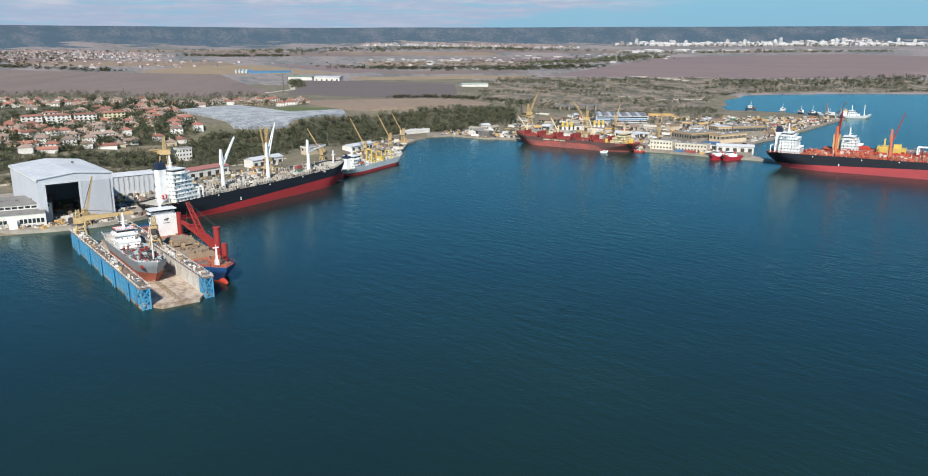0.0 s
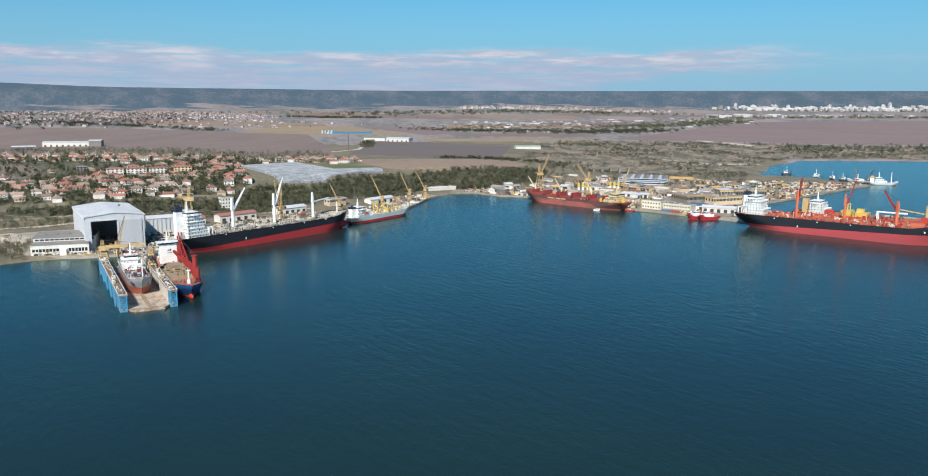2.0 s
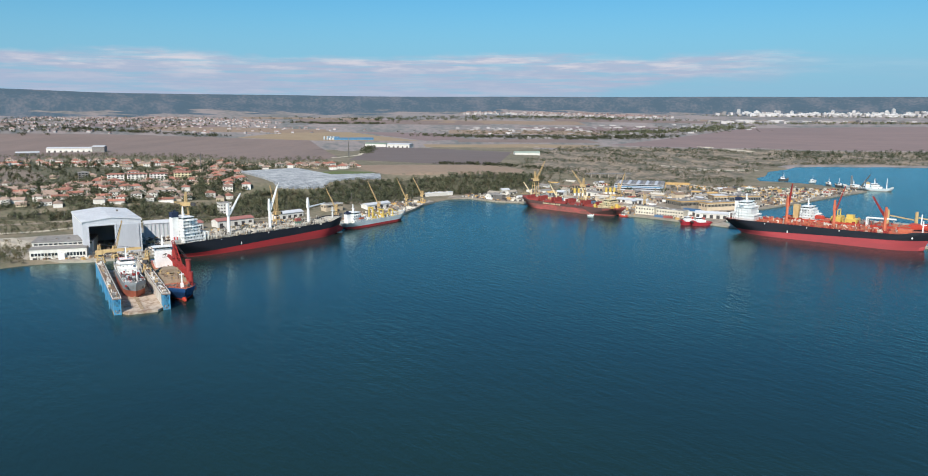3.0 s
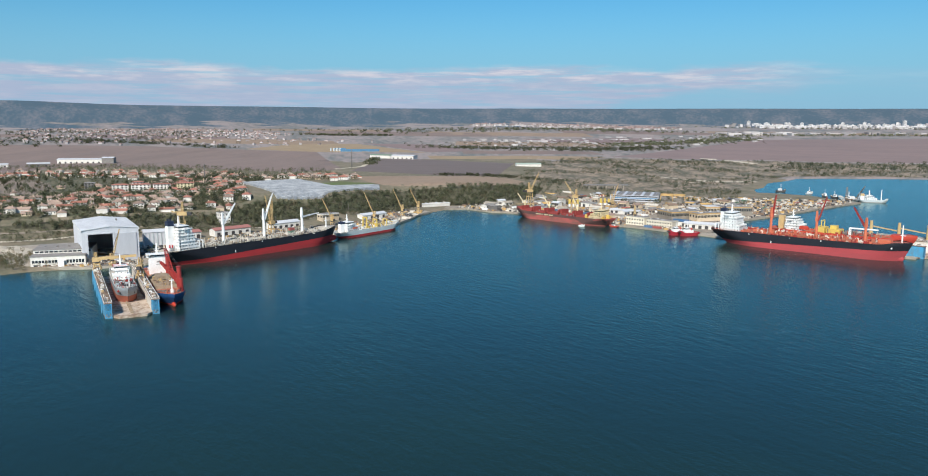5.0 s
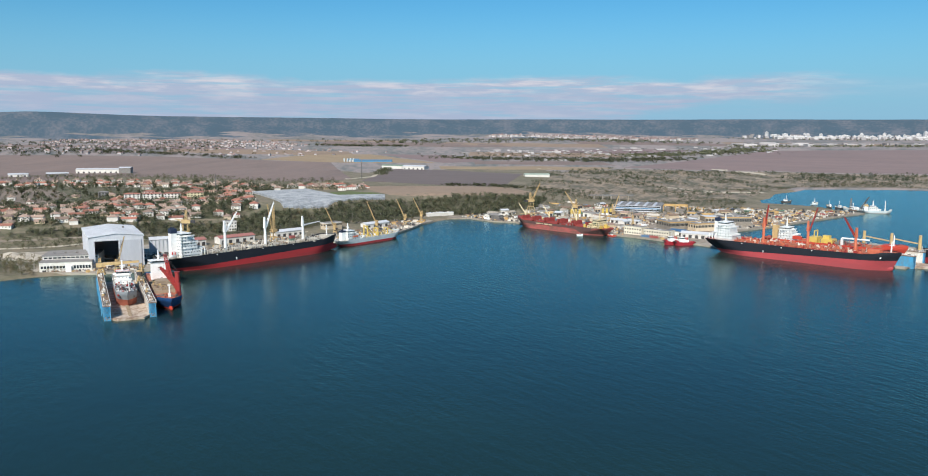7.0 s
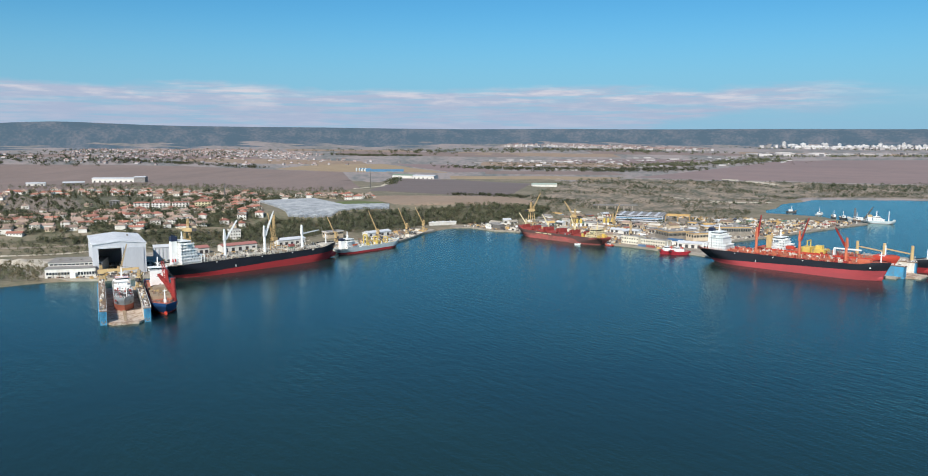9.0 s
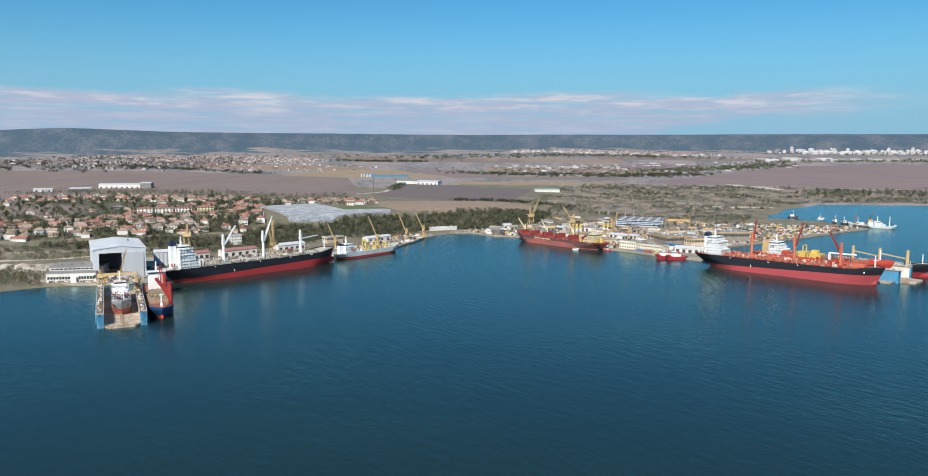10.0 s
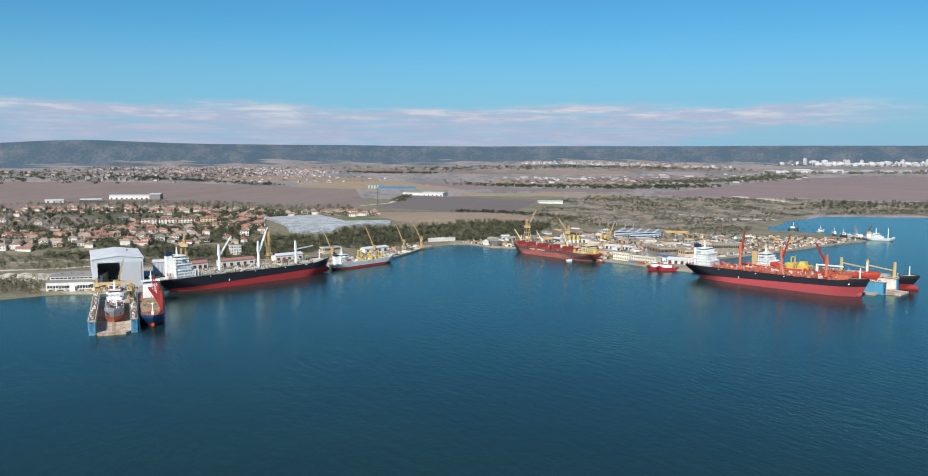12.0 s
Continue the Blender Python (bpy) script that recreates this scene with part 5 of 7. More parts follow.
def build_hall():
    """The large grey building hall, its left door open."""
    u = Vector((0.7274, 0.6862))
    W, D, H, R, th = 49.8, 82.4, 30.2, 2.7, 0.8
    corner = Vector((-90.2, 146.5))
    mid = corner + u * (W * S / 2) + Vector((-u.y, u.x)) * (D * S / 2)
    t = thing("building_hall", mid.x, mid.y, 0.62, math.degrees(math.atan2(u.y, u.x)), "large pale grey shipbuilding hall with one door open", "hall")
    w, d = W / 2, D / 2
    part("side_wall", Mesh().box(-w, -w + th, -d, d, -1, H), SHEET_GREY, t)
    part("side_wall", Mesh().box(w - th, w, -d, d, -1, H), SHEET_GREY, t)
    part("back_wall", Mesh().box(-w + th, w - th, d - th, d, -1, H), SHEET_GREY, t)
    x0, x1, dh = -w + 5.2, 1.8, 26.3
    front = part("front_wall", Mesh().box(-w + th, x0, -d, -d + th, -1, H).box(x1, w - th, -d, -d + th, -1, H).box(x0, x1, -d, -d + th, dh, H)
                 .add([(-w, -d, H), (w, -d, H), (0, -d, H + R), (-w, -d + th, H), (w, -d + th, H), (0, -d + th, H + R)], [(0, 1, 2), (5, 4, 3), (0, 2, 5, 3), (2, 1, 4, 5)]), SHEET_GREY, t)
    part("door_leaf", Mesh().box(x1 + 2.2, w - 2.2, -d - 0.9, -d - 0.1, 0, dh), SHEET_DOOR, front, "closed grey sliding door leaf")
    part("door_frame", Mesh().box(x0 - 1.6, x0, -d - 0.5, -d - 0.02, 0, dh + 1.2).box(x1, x1 + 1.6, -d - 0.5, -d - 0.02, 0, dh + 1.2).box(x0, x1, -d - 0.5, -d - 0.02, dh, dh + 1.2), SHEET_GREY, front)
    rails = Mesh()
    for i in range(9):
        rails.box(-w + th, -w + th + 0.5, -d + 6 + 9 * i, -d + 6.6 + 9 * i, 0, H).box(w - th - 0.5, w - th, -d + 6 + 9 * i, -d + 6.6 + 9 * i, 0, H)
    part("inner_columns", rails, STEEL, t, kind="stuff")
    for s in (-1, 1):
        pts = []
        for yy in (-d - 0.8, d + 0.8):
            for xx, zz in ((s * (w + 0.6), H - 0.05), (0, H + R)):
                pts += [(xx, yy, zz + 0.05), (xx, yy, zz + 0.7)]
        part("roof_slope", Mesh().add(pts, [(0, 1, 3, 2), (4, 6, 7, 5), (1, 5, 7, 3), (0, 2, 6, 4), (0, 4, 5, 1), (2, 3, 7, 6)]), SHEET_ROOF, t)
    seams = Mesh()
    for s in (-1, 1):
        for i in range(13):
            yy = -d + i * D / 12
            seams.beam((s * (w + 0.5), yy, H + 0.75), (0, yy, H + R + 0.75), 0.25, 0.2)
    part("roof_seams", seams, SHEET_ROOF, t, kind="stuff")
    part("eave_trim", Mesh().box(-w - 0.7, -w - 0.1, -d - 0.9, d + 0.9, H - 1.0, H).box(w + 0.1, w + 0.7, -d - 0.9, d + 0.9, H - 1.0, H), WHITE, t)
    for s in (-1, 1):
        for i in range(40):
            yy = -d + 1 + i * (D - 2) / 39
            part("cladding_rib", Mesh().box(*sorted((s * w, s * (w + 0.12))), yy - 0.2, yy + 0.2, 0, H - 1), SHEET_GREY, t)
    part("roof_vent", Mesh().cbox(12, 10, H + 1.6, 1.6, 1.6, 2.2), STEEL, t)


build_hall()


def build_workshop():
    """Two stepped low workshop wings beside the hall."""
    turn = 30.0
    t = thing("workshop", -95.5, 143.0, 0.62, turn, "low white stepped workshop with grey felt roofs", "workshop")
    lower = part("wall", Mesh().box(-20, 26, -7, 8, -1, 8.8), PLASTER, t)
    part("roof", Mesh().box(-20.5, 26, -7.5, 8, 8.8, 9.4), BITUMEN, t)
    windows_along(lower, -19, 2.5, -7, 3.0, 8, 2.1, 2.4, -1)
    windows_along(lower, 9.5, 25, -7, 2.4, 6, 2.0, 3.0, -1)
    part("porch", Mesh().cbox(6, -9.5, -1, 5, 5, 6), WHITE, lower)
    upper = part("wall", Mesh().box(-20, 30, 8, 42, -1, 12.6), PLASTER, t)
    part("roof", Mesh().box(-20.6, 30, 7.4, 42.5, 12.6, 13.3), BITUMEN, t)
    windows_along(upper, -19, 29, 8, 10.1, 12, 3.2, 1.5, -1)
    for x in (-12, -2, 8, 18):
        part("roof_vent", Mesh().cbox(x, 22, 13.3, 2.0, 2.0, 1.2), STEEL, t)


build_workshop()

ribbed = gable_shed("ribbed_shed", -88, 178.7, 40, 38, 16, 15, 2, SHEET_GREY, SHEET_ROOF, "grey ribbed shed behind the hall", "shed")
for i in range(10):
    part("wall_rib", Mesh().box(-18.4 + 4 * i, -17.4 + 4 * i, -8.7, -8.0, 0, 14.5), PALE_HULL, ribbed, "pale upright wall rib")
for cx, cy, L, roof, tag in ((-88, 190.5, 34, RED_SHEET, "long red-roofed workshop behind the quay"), (-79, 203, 46, RED_SHEET, "long low white workshop with red sheet roof"),
                             (-68.5, 220.5, 40, SHEET_ROOF, "long low white store with pale roof")):
    gable_shed("store_shed", cx, cy, 59, L, 13, 7, 2.2, PLASTER, roof, tag, "shed", "long quay stores", 5)
flat_building("office_block", -93.4, 224.5, 50, 14, 11, 12, PLASTER, BITUMEN, PLASTER, "small white three-storey office block among trees", rows=3, cols=4)
flat_building("gatehouse", -57.5, 234, 60, 26, 11, 6.5, PLASTER_WARM, BITUMEN, PLASTER, "low cream yard office with flat roof", rows=1, cols=7)
gable_shed("store_shed", -47.5, 253, 62, 42, 12, 6, 2, PLASTER, SHEET_ROOF, "low cream store beside the basin", "shed", "", 4)
flat_building("quay_wall_shed", -34.5, 299.5, 42, 46, 5, 4, PLASTER, SHEET_ROOF, PLASTER, "long low white shed above the shore", rows=0)

# quay cranes, from the berth round the basin to the main yard
yard_crane(-73.5, 166.5, 0.62, 200, 52, 9, 10, "ochre quay crane with lattice tower behind a carrier", span=10, jib_w=2.0, high=0.72)
yard_crane(-58.3, 190.6, 0.62, 250, 50, 30, 78, "tall ochre lattice quay crane beside a carrier", span=8)
yard_crane(-53.5, 228, 0.62, 150, 16, 30, 52, "ochre quay crane with raised lattice jib", span=5, jib_w=0.9)
yard_crane(-43.8, 245, 0.62, 155, 14, 34, 58, "ochre quay crane with raised lattice jib", span=5, jib_w=0.9)
yard_crane(-38.5, 263, 0.62, 150, 16, 32, 56, "ochre quay crane with raised lattice jib", span=4.5, jib_w=0.8)
yard_crane(-36, 277, 0.62, 160, 16, 28, 58, "ochre quay crane with raised lattice jib", span=4.5, jib_w=0.8)
yard_crane(8.0, 287.0, 0.62, 40, 44, 28, 62, "large ochre quay crane with raised jib", span=11, jib_w=1.9, high=0.66)
yard_crane(27.3, 275.2, 0.62, 150, 40, 25, 50, "large ochre quay crane with raised jib", span=11, jib_w=1.9, high=0.66)
yard_crane(40.5, 300.5, 0.62, 60, 26, 30, 62, "ochre quay crane with raised jib", span=9)
yard_crane(50.0, 263.8, 0.62, 100, 24, 16, 66, "slender ochre quay crane beside offices", span=6, jib_w=1.3)

yard_crane(-80.5, 145.2, 0.62, 60, 12, 26, 74, "ochre crawler crane with raised lattice jib before the hall", paint=YELLOW, span=5, jib_w=1.2)

# main yard buildings
flat_building("office_row", 51.2, 261.6, -30, 26, 15, 9.5, OFFICE, BITUMEN, OFFICE, "cream two-storey office beside the water", rows=2, cols=7)
flat_building("office_row", 59.6, 256.9, -29, 36, 15, 8.0, OFFICE, BITUMEN, OFFICE, "cream-white two-storey office row beside the water", rows=2, cols=10)
flat_building("assembly_hall", 66.9, 284.4, 33, 50, 34, 10, HALL_GLAZED, BITUMEN, TIMBER_DECK, "flat-roofed assembly hall with ochre roof edge", rows=1, cols=12)
flat_building("assembly_hall", 77.0, 280.9, 33, 46, 18, 9.5, PLASTER_WARM, BITUMEN, TIMBER_DECK, "low flat-roofed workshop with ochre roof edge", rows=1, cols=10)
flat_building("assembly_hall", 88.1, 303.5, 18, 46, 30, 11, HALL_GLAZED, BITUMEN, TIMBER_DECK, "flat-roofed cream workshop with ochre roof edge", rows=1, cols=9)
flat_building("assembly_hall", 79.5, 300.5, 18, 22, 22, 11, PLASTER_WARM, SHEET_ROOF, TIMBER_DECK, "cream workshop with ochre roof edge", rows=1, cols=5)
gable_shed("boat_shed", 73.0, 256.8, -16, 40, 12, 6, 2, PLASTER, SHEET_ROOF, "long low white shed beside a basin", "shed", "", 5)
gable_shed("boat_shed", 66.6, 262.6, -25, 20, 12, 6, 2, PLASTER, material("blue_sheet_roof", (0.06, 0.14, 0.26), None, 4, 0.5), "white shed with blue sheet roof", "shed", "", 2)


def build_sawtooth():
    """The long blue and white factory with a row of roof lights."""
    L, D, H = 78.0, 66.0, 10.0
    t = thing("factory", 49.6, 352, 0.62, -4, "long grey factory with blue bands and sawtooth roof lights", "factory")
    body = part("wall", Mesh().box(-L / 2, L / 2, -D / 2, D / 2, -2, H), SHEET_GREY, t)
    for k, z in enumerate((1.6, 4.6, 7.4)):
        part("window_band", Mesh().box(-L / 2 + 1, L / 2 - 1, -D / 2 - 0.12, -D / 2 + 0.1, z, z + 1.7), TEAL_BLUE if k % 2 else GLASS_DARK, body)
    for i in range(16):
        x0 = -L / 2 + i * L / 16
        m = Mesh()
        m.add([(x0, -D / 2, H), (x0 + 4.7, -D / 2, H), (x0 + 1.2, -D / 2, H + 1.0), (x0, D / 2, H), (x0 + 4.7, D / 2, H), (x0 + 1.2, D / 2, H + 1.0)],
              [(0, 1, 2), (5, 4, 3), (0, 2, 5, 3), (2, 1, 4, 5), (0, 3, 4, 1)])
        part("roof_light", m, (BITUMEN, SHEET_GREY, STEEL)[i % 3], t)
    part("gantry_frame", Mesh().box(L / 2 + 2, L / 2 + 42, -12, -10, 9, 11).box(L / 2 + 2, L / 2 + 42, 6, 8, 9, 11)
         .box(L / 2 + 2, L / 2 + 4, -12, 8, 9, 11).box(L / 2 + 22, L / 2 + 24, -12, 8, 9, 11).box(L / 2 + 40, L / 2 + 42, -12, 8, 9, 11)
         .box(L / 2 + 2, L / 2 + 3, -11.5, -10.5, -1, 9).box(L / 2 + 22, L / 2 + 23, -11.5, -10.5, -1, 9).box(L / 2 + 41, L / 2 + 42, -11.5, -10.5, -1, 9), TIMBER_DECK, t, "ochre outdoor crane gantry")


build_sawtooth()


def silo(x, y):
    t = thing("silo", x, y, ground_at(x, y), 0, "yellow silo on a white base", "silo", "yellow silos")
    part("silo_base", Mesh().tube((0, 0, -1), (0, 0, 5), 1.7, n=14), WHITE, t)
    part("silo_body", Mesh().tube((0, 0, 5), (0, 0, 11), 2.0, n=14).tube((0, 0, 11), (0, 0, 12.2), 2.0, 0.5, n=14), BRIGHT_YELLOW, t)
    return t


first = silo(22.0, 312)
for x, y in ((23.7, 312.6), (25.4, 313.1), (35.0, 319.5), (36.7, 320), (38.4, 320.4)):
    copy_thing(first, pose(x, y, ground_at(x, y)))


def container(mat, label):
    t = thing("cargo_container", 0, 0, 0.62, 0, label, "container", "yard containers")
    b = part("container_body", Mesh().box(-6, 6, -1.25, 1.25, 0, 2.7), mat, t)
    r = Mesh()
    for i in range(12):
        r.box(-5.6 + i, -5.3 + i, -1.33, 1.33, 0.2, 2.5)
    part("container_ribs", r, mat, b)
    return t


def scatter_yard():
    """Sheds, containers and stacked material about the main yard and the left quay."""
    g = random.Random(17)
    kinds = [container(m, l) for m, l in ((CONT_BLUE, "blue ribbed steel cargo container"), (CONT_RED, "red ribbed steel cargo container"), (WHITE, "white ribbed steel cargo container"),
                                         (CONT_GREEN, "green ribbed steel cargo container"), (YELLOW, "ochre ribbed steel cargo container"))]
    homes = [(55.0, 253.9), (57.9, 252.3), (6.2, 300.6), (12.5, 316.2), (40.2, 270.6)]
    for t, (x, y) in zip(kinds, homes):
        t.matrix_basis = pose(x, y, 0.64, 0, 0, -30)
    taken = [(66.9, 284.4, 12), (77, 281, 9), (88, 303.5, 10), (51.5, 352, 20), (64, 351, 14), (55, 259, 8), (73, 257, 7), (51, 262, 6), (8, 287, 3), (27.3, 275.2, 3),
             (40.5, 300.5, 3), (24, 312, 4), (36.5, 320, 4), (79.5, 300.5, 5), (73, 250, 4)]
    free = lambda x, y, r: all(math.hypot(x - a, y - b) > c + r for a, b, c in taken)
    roofs = [(PLASTER, SHEET_ROOF, "pale yard shed with sheet roof"), (PLASTER_WARM, OLD_ROOF, "cream yard shed with brown roof"), (PLASTER_WARM, RUST_DECK, "cream yard shed with rusty brown roof"),
             (PLASTER, BITUMEN, "white yard shed with grey roof"), (SHEET_GREY, TIMBER_DECK, "grey yard shed with ochre roof"), (STEEL, BITUMEN, "dark yard shed with grey felt roof"), (PLASTER, CONCRETE, "white yard shed with tan roof"), (PLASTER_WARM, PALE_GEAR, "cream yard shed with beige roof")]
    made = 0
    while made < 62:
        x, y = g.uniform(-14, 96), g.uniform(266, 366)
        if inland(x, y) < 4 or not free(x, y, 2.6) or x > 20 + (y - 250) * 0.95 or x < -22 + abs(y - 300) * 0.55:
            continue
        taken.append((x, y, 2.4))
        w, r, label = g.choice(roofs)
        gable_shed("yard_shed", x, y, g.choice((-30, 60, -30, 33)), g.uniform(9, 24), g.uniform(6, 11), g.uniform(3, 7), g.uniform(1, 2.2), w, r, label, "shed", "yard sheds", g.choice((0, 2, 3)), z=0.62)
        made += 1
    made = 0
    while made < 64:
        x, y = g.uniform(-14, 140), g.uniform(252, 366)
        d = inland(x, y)
        if d < 1.6 or not free(x, y, 0.8) or x > 30 + (y - 250) * 1.02:
            continue
        copy_thing(g.choices(kinds, (2, 1.5, 2.5, 1.5, 2))[0], pose(x, y, 0.64, 0, 0, g.choice((-30, 60, 20, 45))))
        taken.append((x, y, 1.3))
        made += 1
    mats = [(STEEL, "grey steel plates and pipes stacked about the yard"), (TIMBER_DECK, "ochre staging and gear stacked about the yard"), (RUST_DECK, "rusty scrap and blocks stacked about the yard"),
            (DOCK_PALE, "pale crates and gear stacked about the yard"), (PALE_GEAR, "beige blocks and crates about the yard"), (DARK, "dark steel scrap about the yard")]
    for mat, label in mats:
        m = Mesh()
        n = 0
        while n < 640:
            if g.random() < 0.7:
                x, y = g.uniform(-24, 148), g.uniform(248, 372)
            else:
                x, y = g.uniform(-100, -34), g.uniform(142, 282)
            d = float(inland(x, y))
            if d < 0.7 or d > 26 and x < -20 or not free(x, y, -0.5) or ground_at(x, y) > 0.9:
                continue
            a, L, W, H = g.uniform(0, 3.14), g.uniform(1.0, 7), g.uniform(0.6, 2.6), g.uniform(0.4, 3.0)
            c, s = math.cos(a), math.sin(a)
            z0 = 0.62 / S - 0.05
            base = [(x / S + p * c - q * s, y / S + p * s + q * c) for p, q in ((-L / 2, -W / 2), (L / 2, -W / 2), (L / 2, W / 2), (-L / 2, W / 2))]
            m.prism(base, z0, z0 + H)
            n += 1
        for _ in range(60):                    # litter on the apron before the hall
            a, L, W, H = g.uniform(0, 3.14), g.uniform(0.8, 4), g.uniform(0.4, 1.6), g.uniform(0.3, 1.8)
            k, q = g.random(), g.uniform(0.6, 4.5)
            x, y = -98 + 22 * k - 0.6 * q, 138.2 + 9.5 * k + q
            if inland(x, y) < 0.6 or g.random() < 0.3:
                continue
            c, s = math.cos(a), math.sin(a)
            m.prism([(x / S + p * c - r * s, y / S + p * s + r * c) for p, r in ((-L / 2, -W / 2), (L / 2, -W / 2), (L / 2, W / 2), (-L / 2, W / 2))], 0.62 / S - 0.05, 0.62 / S + H)
        tagged(part("yard_stock", m, mat), label, "yard stock", kind="stuff")


scatter_yard()


def tug(x, y, turn, label):
    ship = dict(L=27, B=9, D=3.8, fore=1.6, rake=0.03, cut=0.04, bulb=False)
    t = thing("tug_boat", x, y, 0, turn, label, "tug", "harbour tugs")
    build_hull(ship, t, TUG_RED, TUG_RED, STEEL, 1.2)
    part("deckhouse", Mesh().box(-4, 8, -3.2, 3.2, 3.4, 6.6), WHITE, t)
    w = part("wheelhouse", Mesh().box(1, 6.5, -2.4, 2.4, 6.6, 9.6), WHITE, t)
    part("window_band", Mesh().box(0.95, 6.56, -2.46, 2.46, 7.8, 9.0), GLASS_DARK, w)
    part("mast", Mesh().beam((3, 0, 9.6), (3, 0, 16), 0.5, None, 0.25).beam((3, -1.5, 13), (3, 1.5, 13), 0.25), WHITE, t)
    part("funnel", Mesh().tube((-2, -2, 6.6), (-2, -2, 9.4), 0.8, n=10).tube((-2, 2, 6.6), (-2, 2, 9.4), 0.8, n=10), RED_TRIM, t)
    part("bow_fender", Mesh().tube((13.6, -3, 4.6), (13.6, 3, 4.6), 0.7, n=8), DARK, t)
    return t


tug(64.6, 243.0, 212, "red harbour tug with white wheelhouse at the quay")
tug(68.2, 242.2, 212, "red harbour tug with white wheelhouse beside another")


def launch(x, y, turn, L, paint, label):
    """A small open boat with a cuddy."""
    ship = dict(L=L, B=L * 0.3, D=1.5, fore=0.5, rake=0.08, cut=0.03, bulb=False)
    t = thing("launch", x, y, 0, turn, label, "boat")
    build_hull(ship, t, paint, paint, GREY_DECK, 0.5)
    c = part("cuddy", Mesh().prism([(-L * 0.1, -L * 0.1), (L * 0.2, -L * 0.08), (L * 0.2, L * 0.08), (-L * 0.1, L * 0.1)], 0.7, 2.6), WHITE, t)
    part("window_band", Mesh().box(-L * 0.06, L * 0.205, -L * 0.104, L * 0.104, 1.7, 2.2), GLASS_DARK, c)


launch(31.4, 255.3, -25, 9, WHITE, "small white motor launch beside a red carrier")
launch(42.8, 257.6, 150, 14, ORANGE_HULL, "small orange-red workboat at the quay")


def right_dock():
    """The second floating dock with a red ship in it, and a dark ship beyond."""
    turn = -29.0
    ax = Vector((math.cos(radians(turn)), math.sin(radians(turn))))
    n = Vector((-ax.y, ax.x))
    end = Vector((133.3, 216.8))
    L, B = 150, 44
    mid = end - ax * (L * S / 2)
    floating_dock(mid.x, mid.y, turn, L, B, 6.0, 12.5, "blue floating dock with white inner wall holding a ship", 70, truss=False, apron=13.0)
    p = end - ax * (24.6) + n * 0.3
    ship = dict(L=150, B=22, D=13, fore=3, rake=0.05, cut=0.05)
    t = thing("repair_ship", p.x, p.y, 0.75, turn, "orange-red ship with white superstructure standing in a dock", "ship")
    build_hull(ship, t, ORANGE_HULL, ORANGE_HULL, ORANGE_DECK, 5)
    z = ship["D"] - 0.8
    accommodation(t, -48, 0, z, 17, 19, 4, funnel=None)
    part("funnel", Mesh().prism([(-66, -3), (-60, -3), (-59, 0), (-60, 3), (-66, 3)], z, z + 15), YELLOW, t)
    part("lifeboat", Mesh().box(-40, -30, -10.5, -7.5, z + 2, z + 5).box(-39, -31, -10, -8, z + 5, z + 6), ORANGE_HULL, t)
    m = Mesh().box(-24, -14, -8, 8, z, z + 6).box(-12, 2, -8, 8, z, z + 4.5)
    m.beam((-18, -5, z + 6), (-18, -5, z + 13), 1).beam((-18, 5, z + 6), (-18, 5, z + 13), 1).beam((-18, -5, z + 13), (-18, 5, z + 13), 1).cbox(-6, 0, z + 4.5, 7, 7, 4)
    part("yellow_deckhouse", m, BRIGHT_YELLOW, t, "yellow deck machinery house")
    part("white_pipe", Mesh().tube((12, -8, z + 8), (40, -6, z + 8), 0.9, n=8).beam((12, -8, z), (12, -8, z + 8), 1.3).beam((13.5, -8, z), (13.5, -8, z + 7), 0.8), WHITE, t)
    deck_clutter(t, ship, z, ((ORANGE_DECK, "deck_gear"), (CRANE_RED, "deck_fittings"), (STEEL, "deck_winches")), 44, -10, 62, 81, 4)
    part("forecastle", Mesh().box(52, 64, -7, 7, z, z + 4.5), ORANGE_HULL, t)
    part("foremast", Mesh().beam((62, 0, z + 3), (62, 0, z + 15), 1.3, None, 0.8), WHITE, t)
    # dark ship beyond with yellow deck cranes laid down
    q = end - ax * 19.9 + n * 10.5
    ship = dict(L=170, B=24, D=12, fore=2.5, rake=0.05, cut=0.05)
    t = thing("cargo_ship", q.x, q.y, 0, turn, "dark-hulled cargo ship with ochre cranes, moored behind a dock", "ship")
    build_hull(ship, t, BLACK_HULL, RED_BOOT, GREY_DECK, 6)
    z = ship["D"] - 0.8
    for x in (-8, 20, 48):
        hatch(t, x, 20, 16, z, GREY_DECK, GREY_DECK)
    for x in (6, 34, 62):
        part("crane_post", Mesh().tube((x, -3, z), (x, -3, z + 17), 1.9, 1.5, 10), YELLOW, t, "ochre crane post")
    for x in (8, 36):
        part("jib", Mesh().beam((x, -3, z + 11), (x + 24, -3, z + 8), 1.2), YELLOW, t, "ochre jib laid level")
    part("foremast", Mesh().beam((76, 0, z + 2), (76, 0, z + 14), 1.0, None, 0.6), WHITE, t)
    deck_clutter(t, ship, z, ((STEEL, "deck_gear"), (GREY_DECK, "deck_fittings")), 30, -40, 78, 91, 2.6)


right_dock()


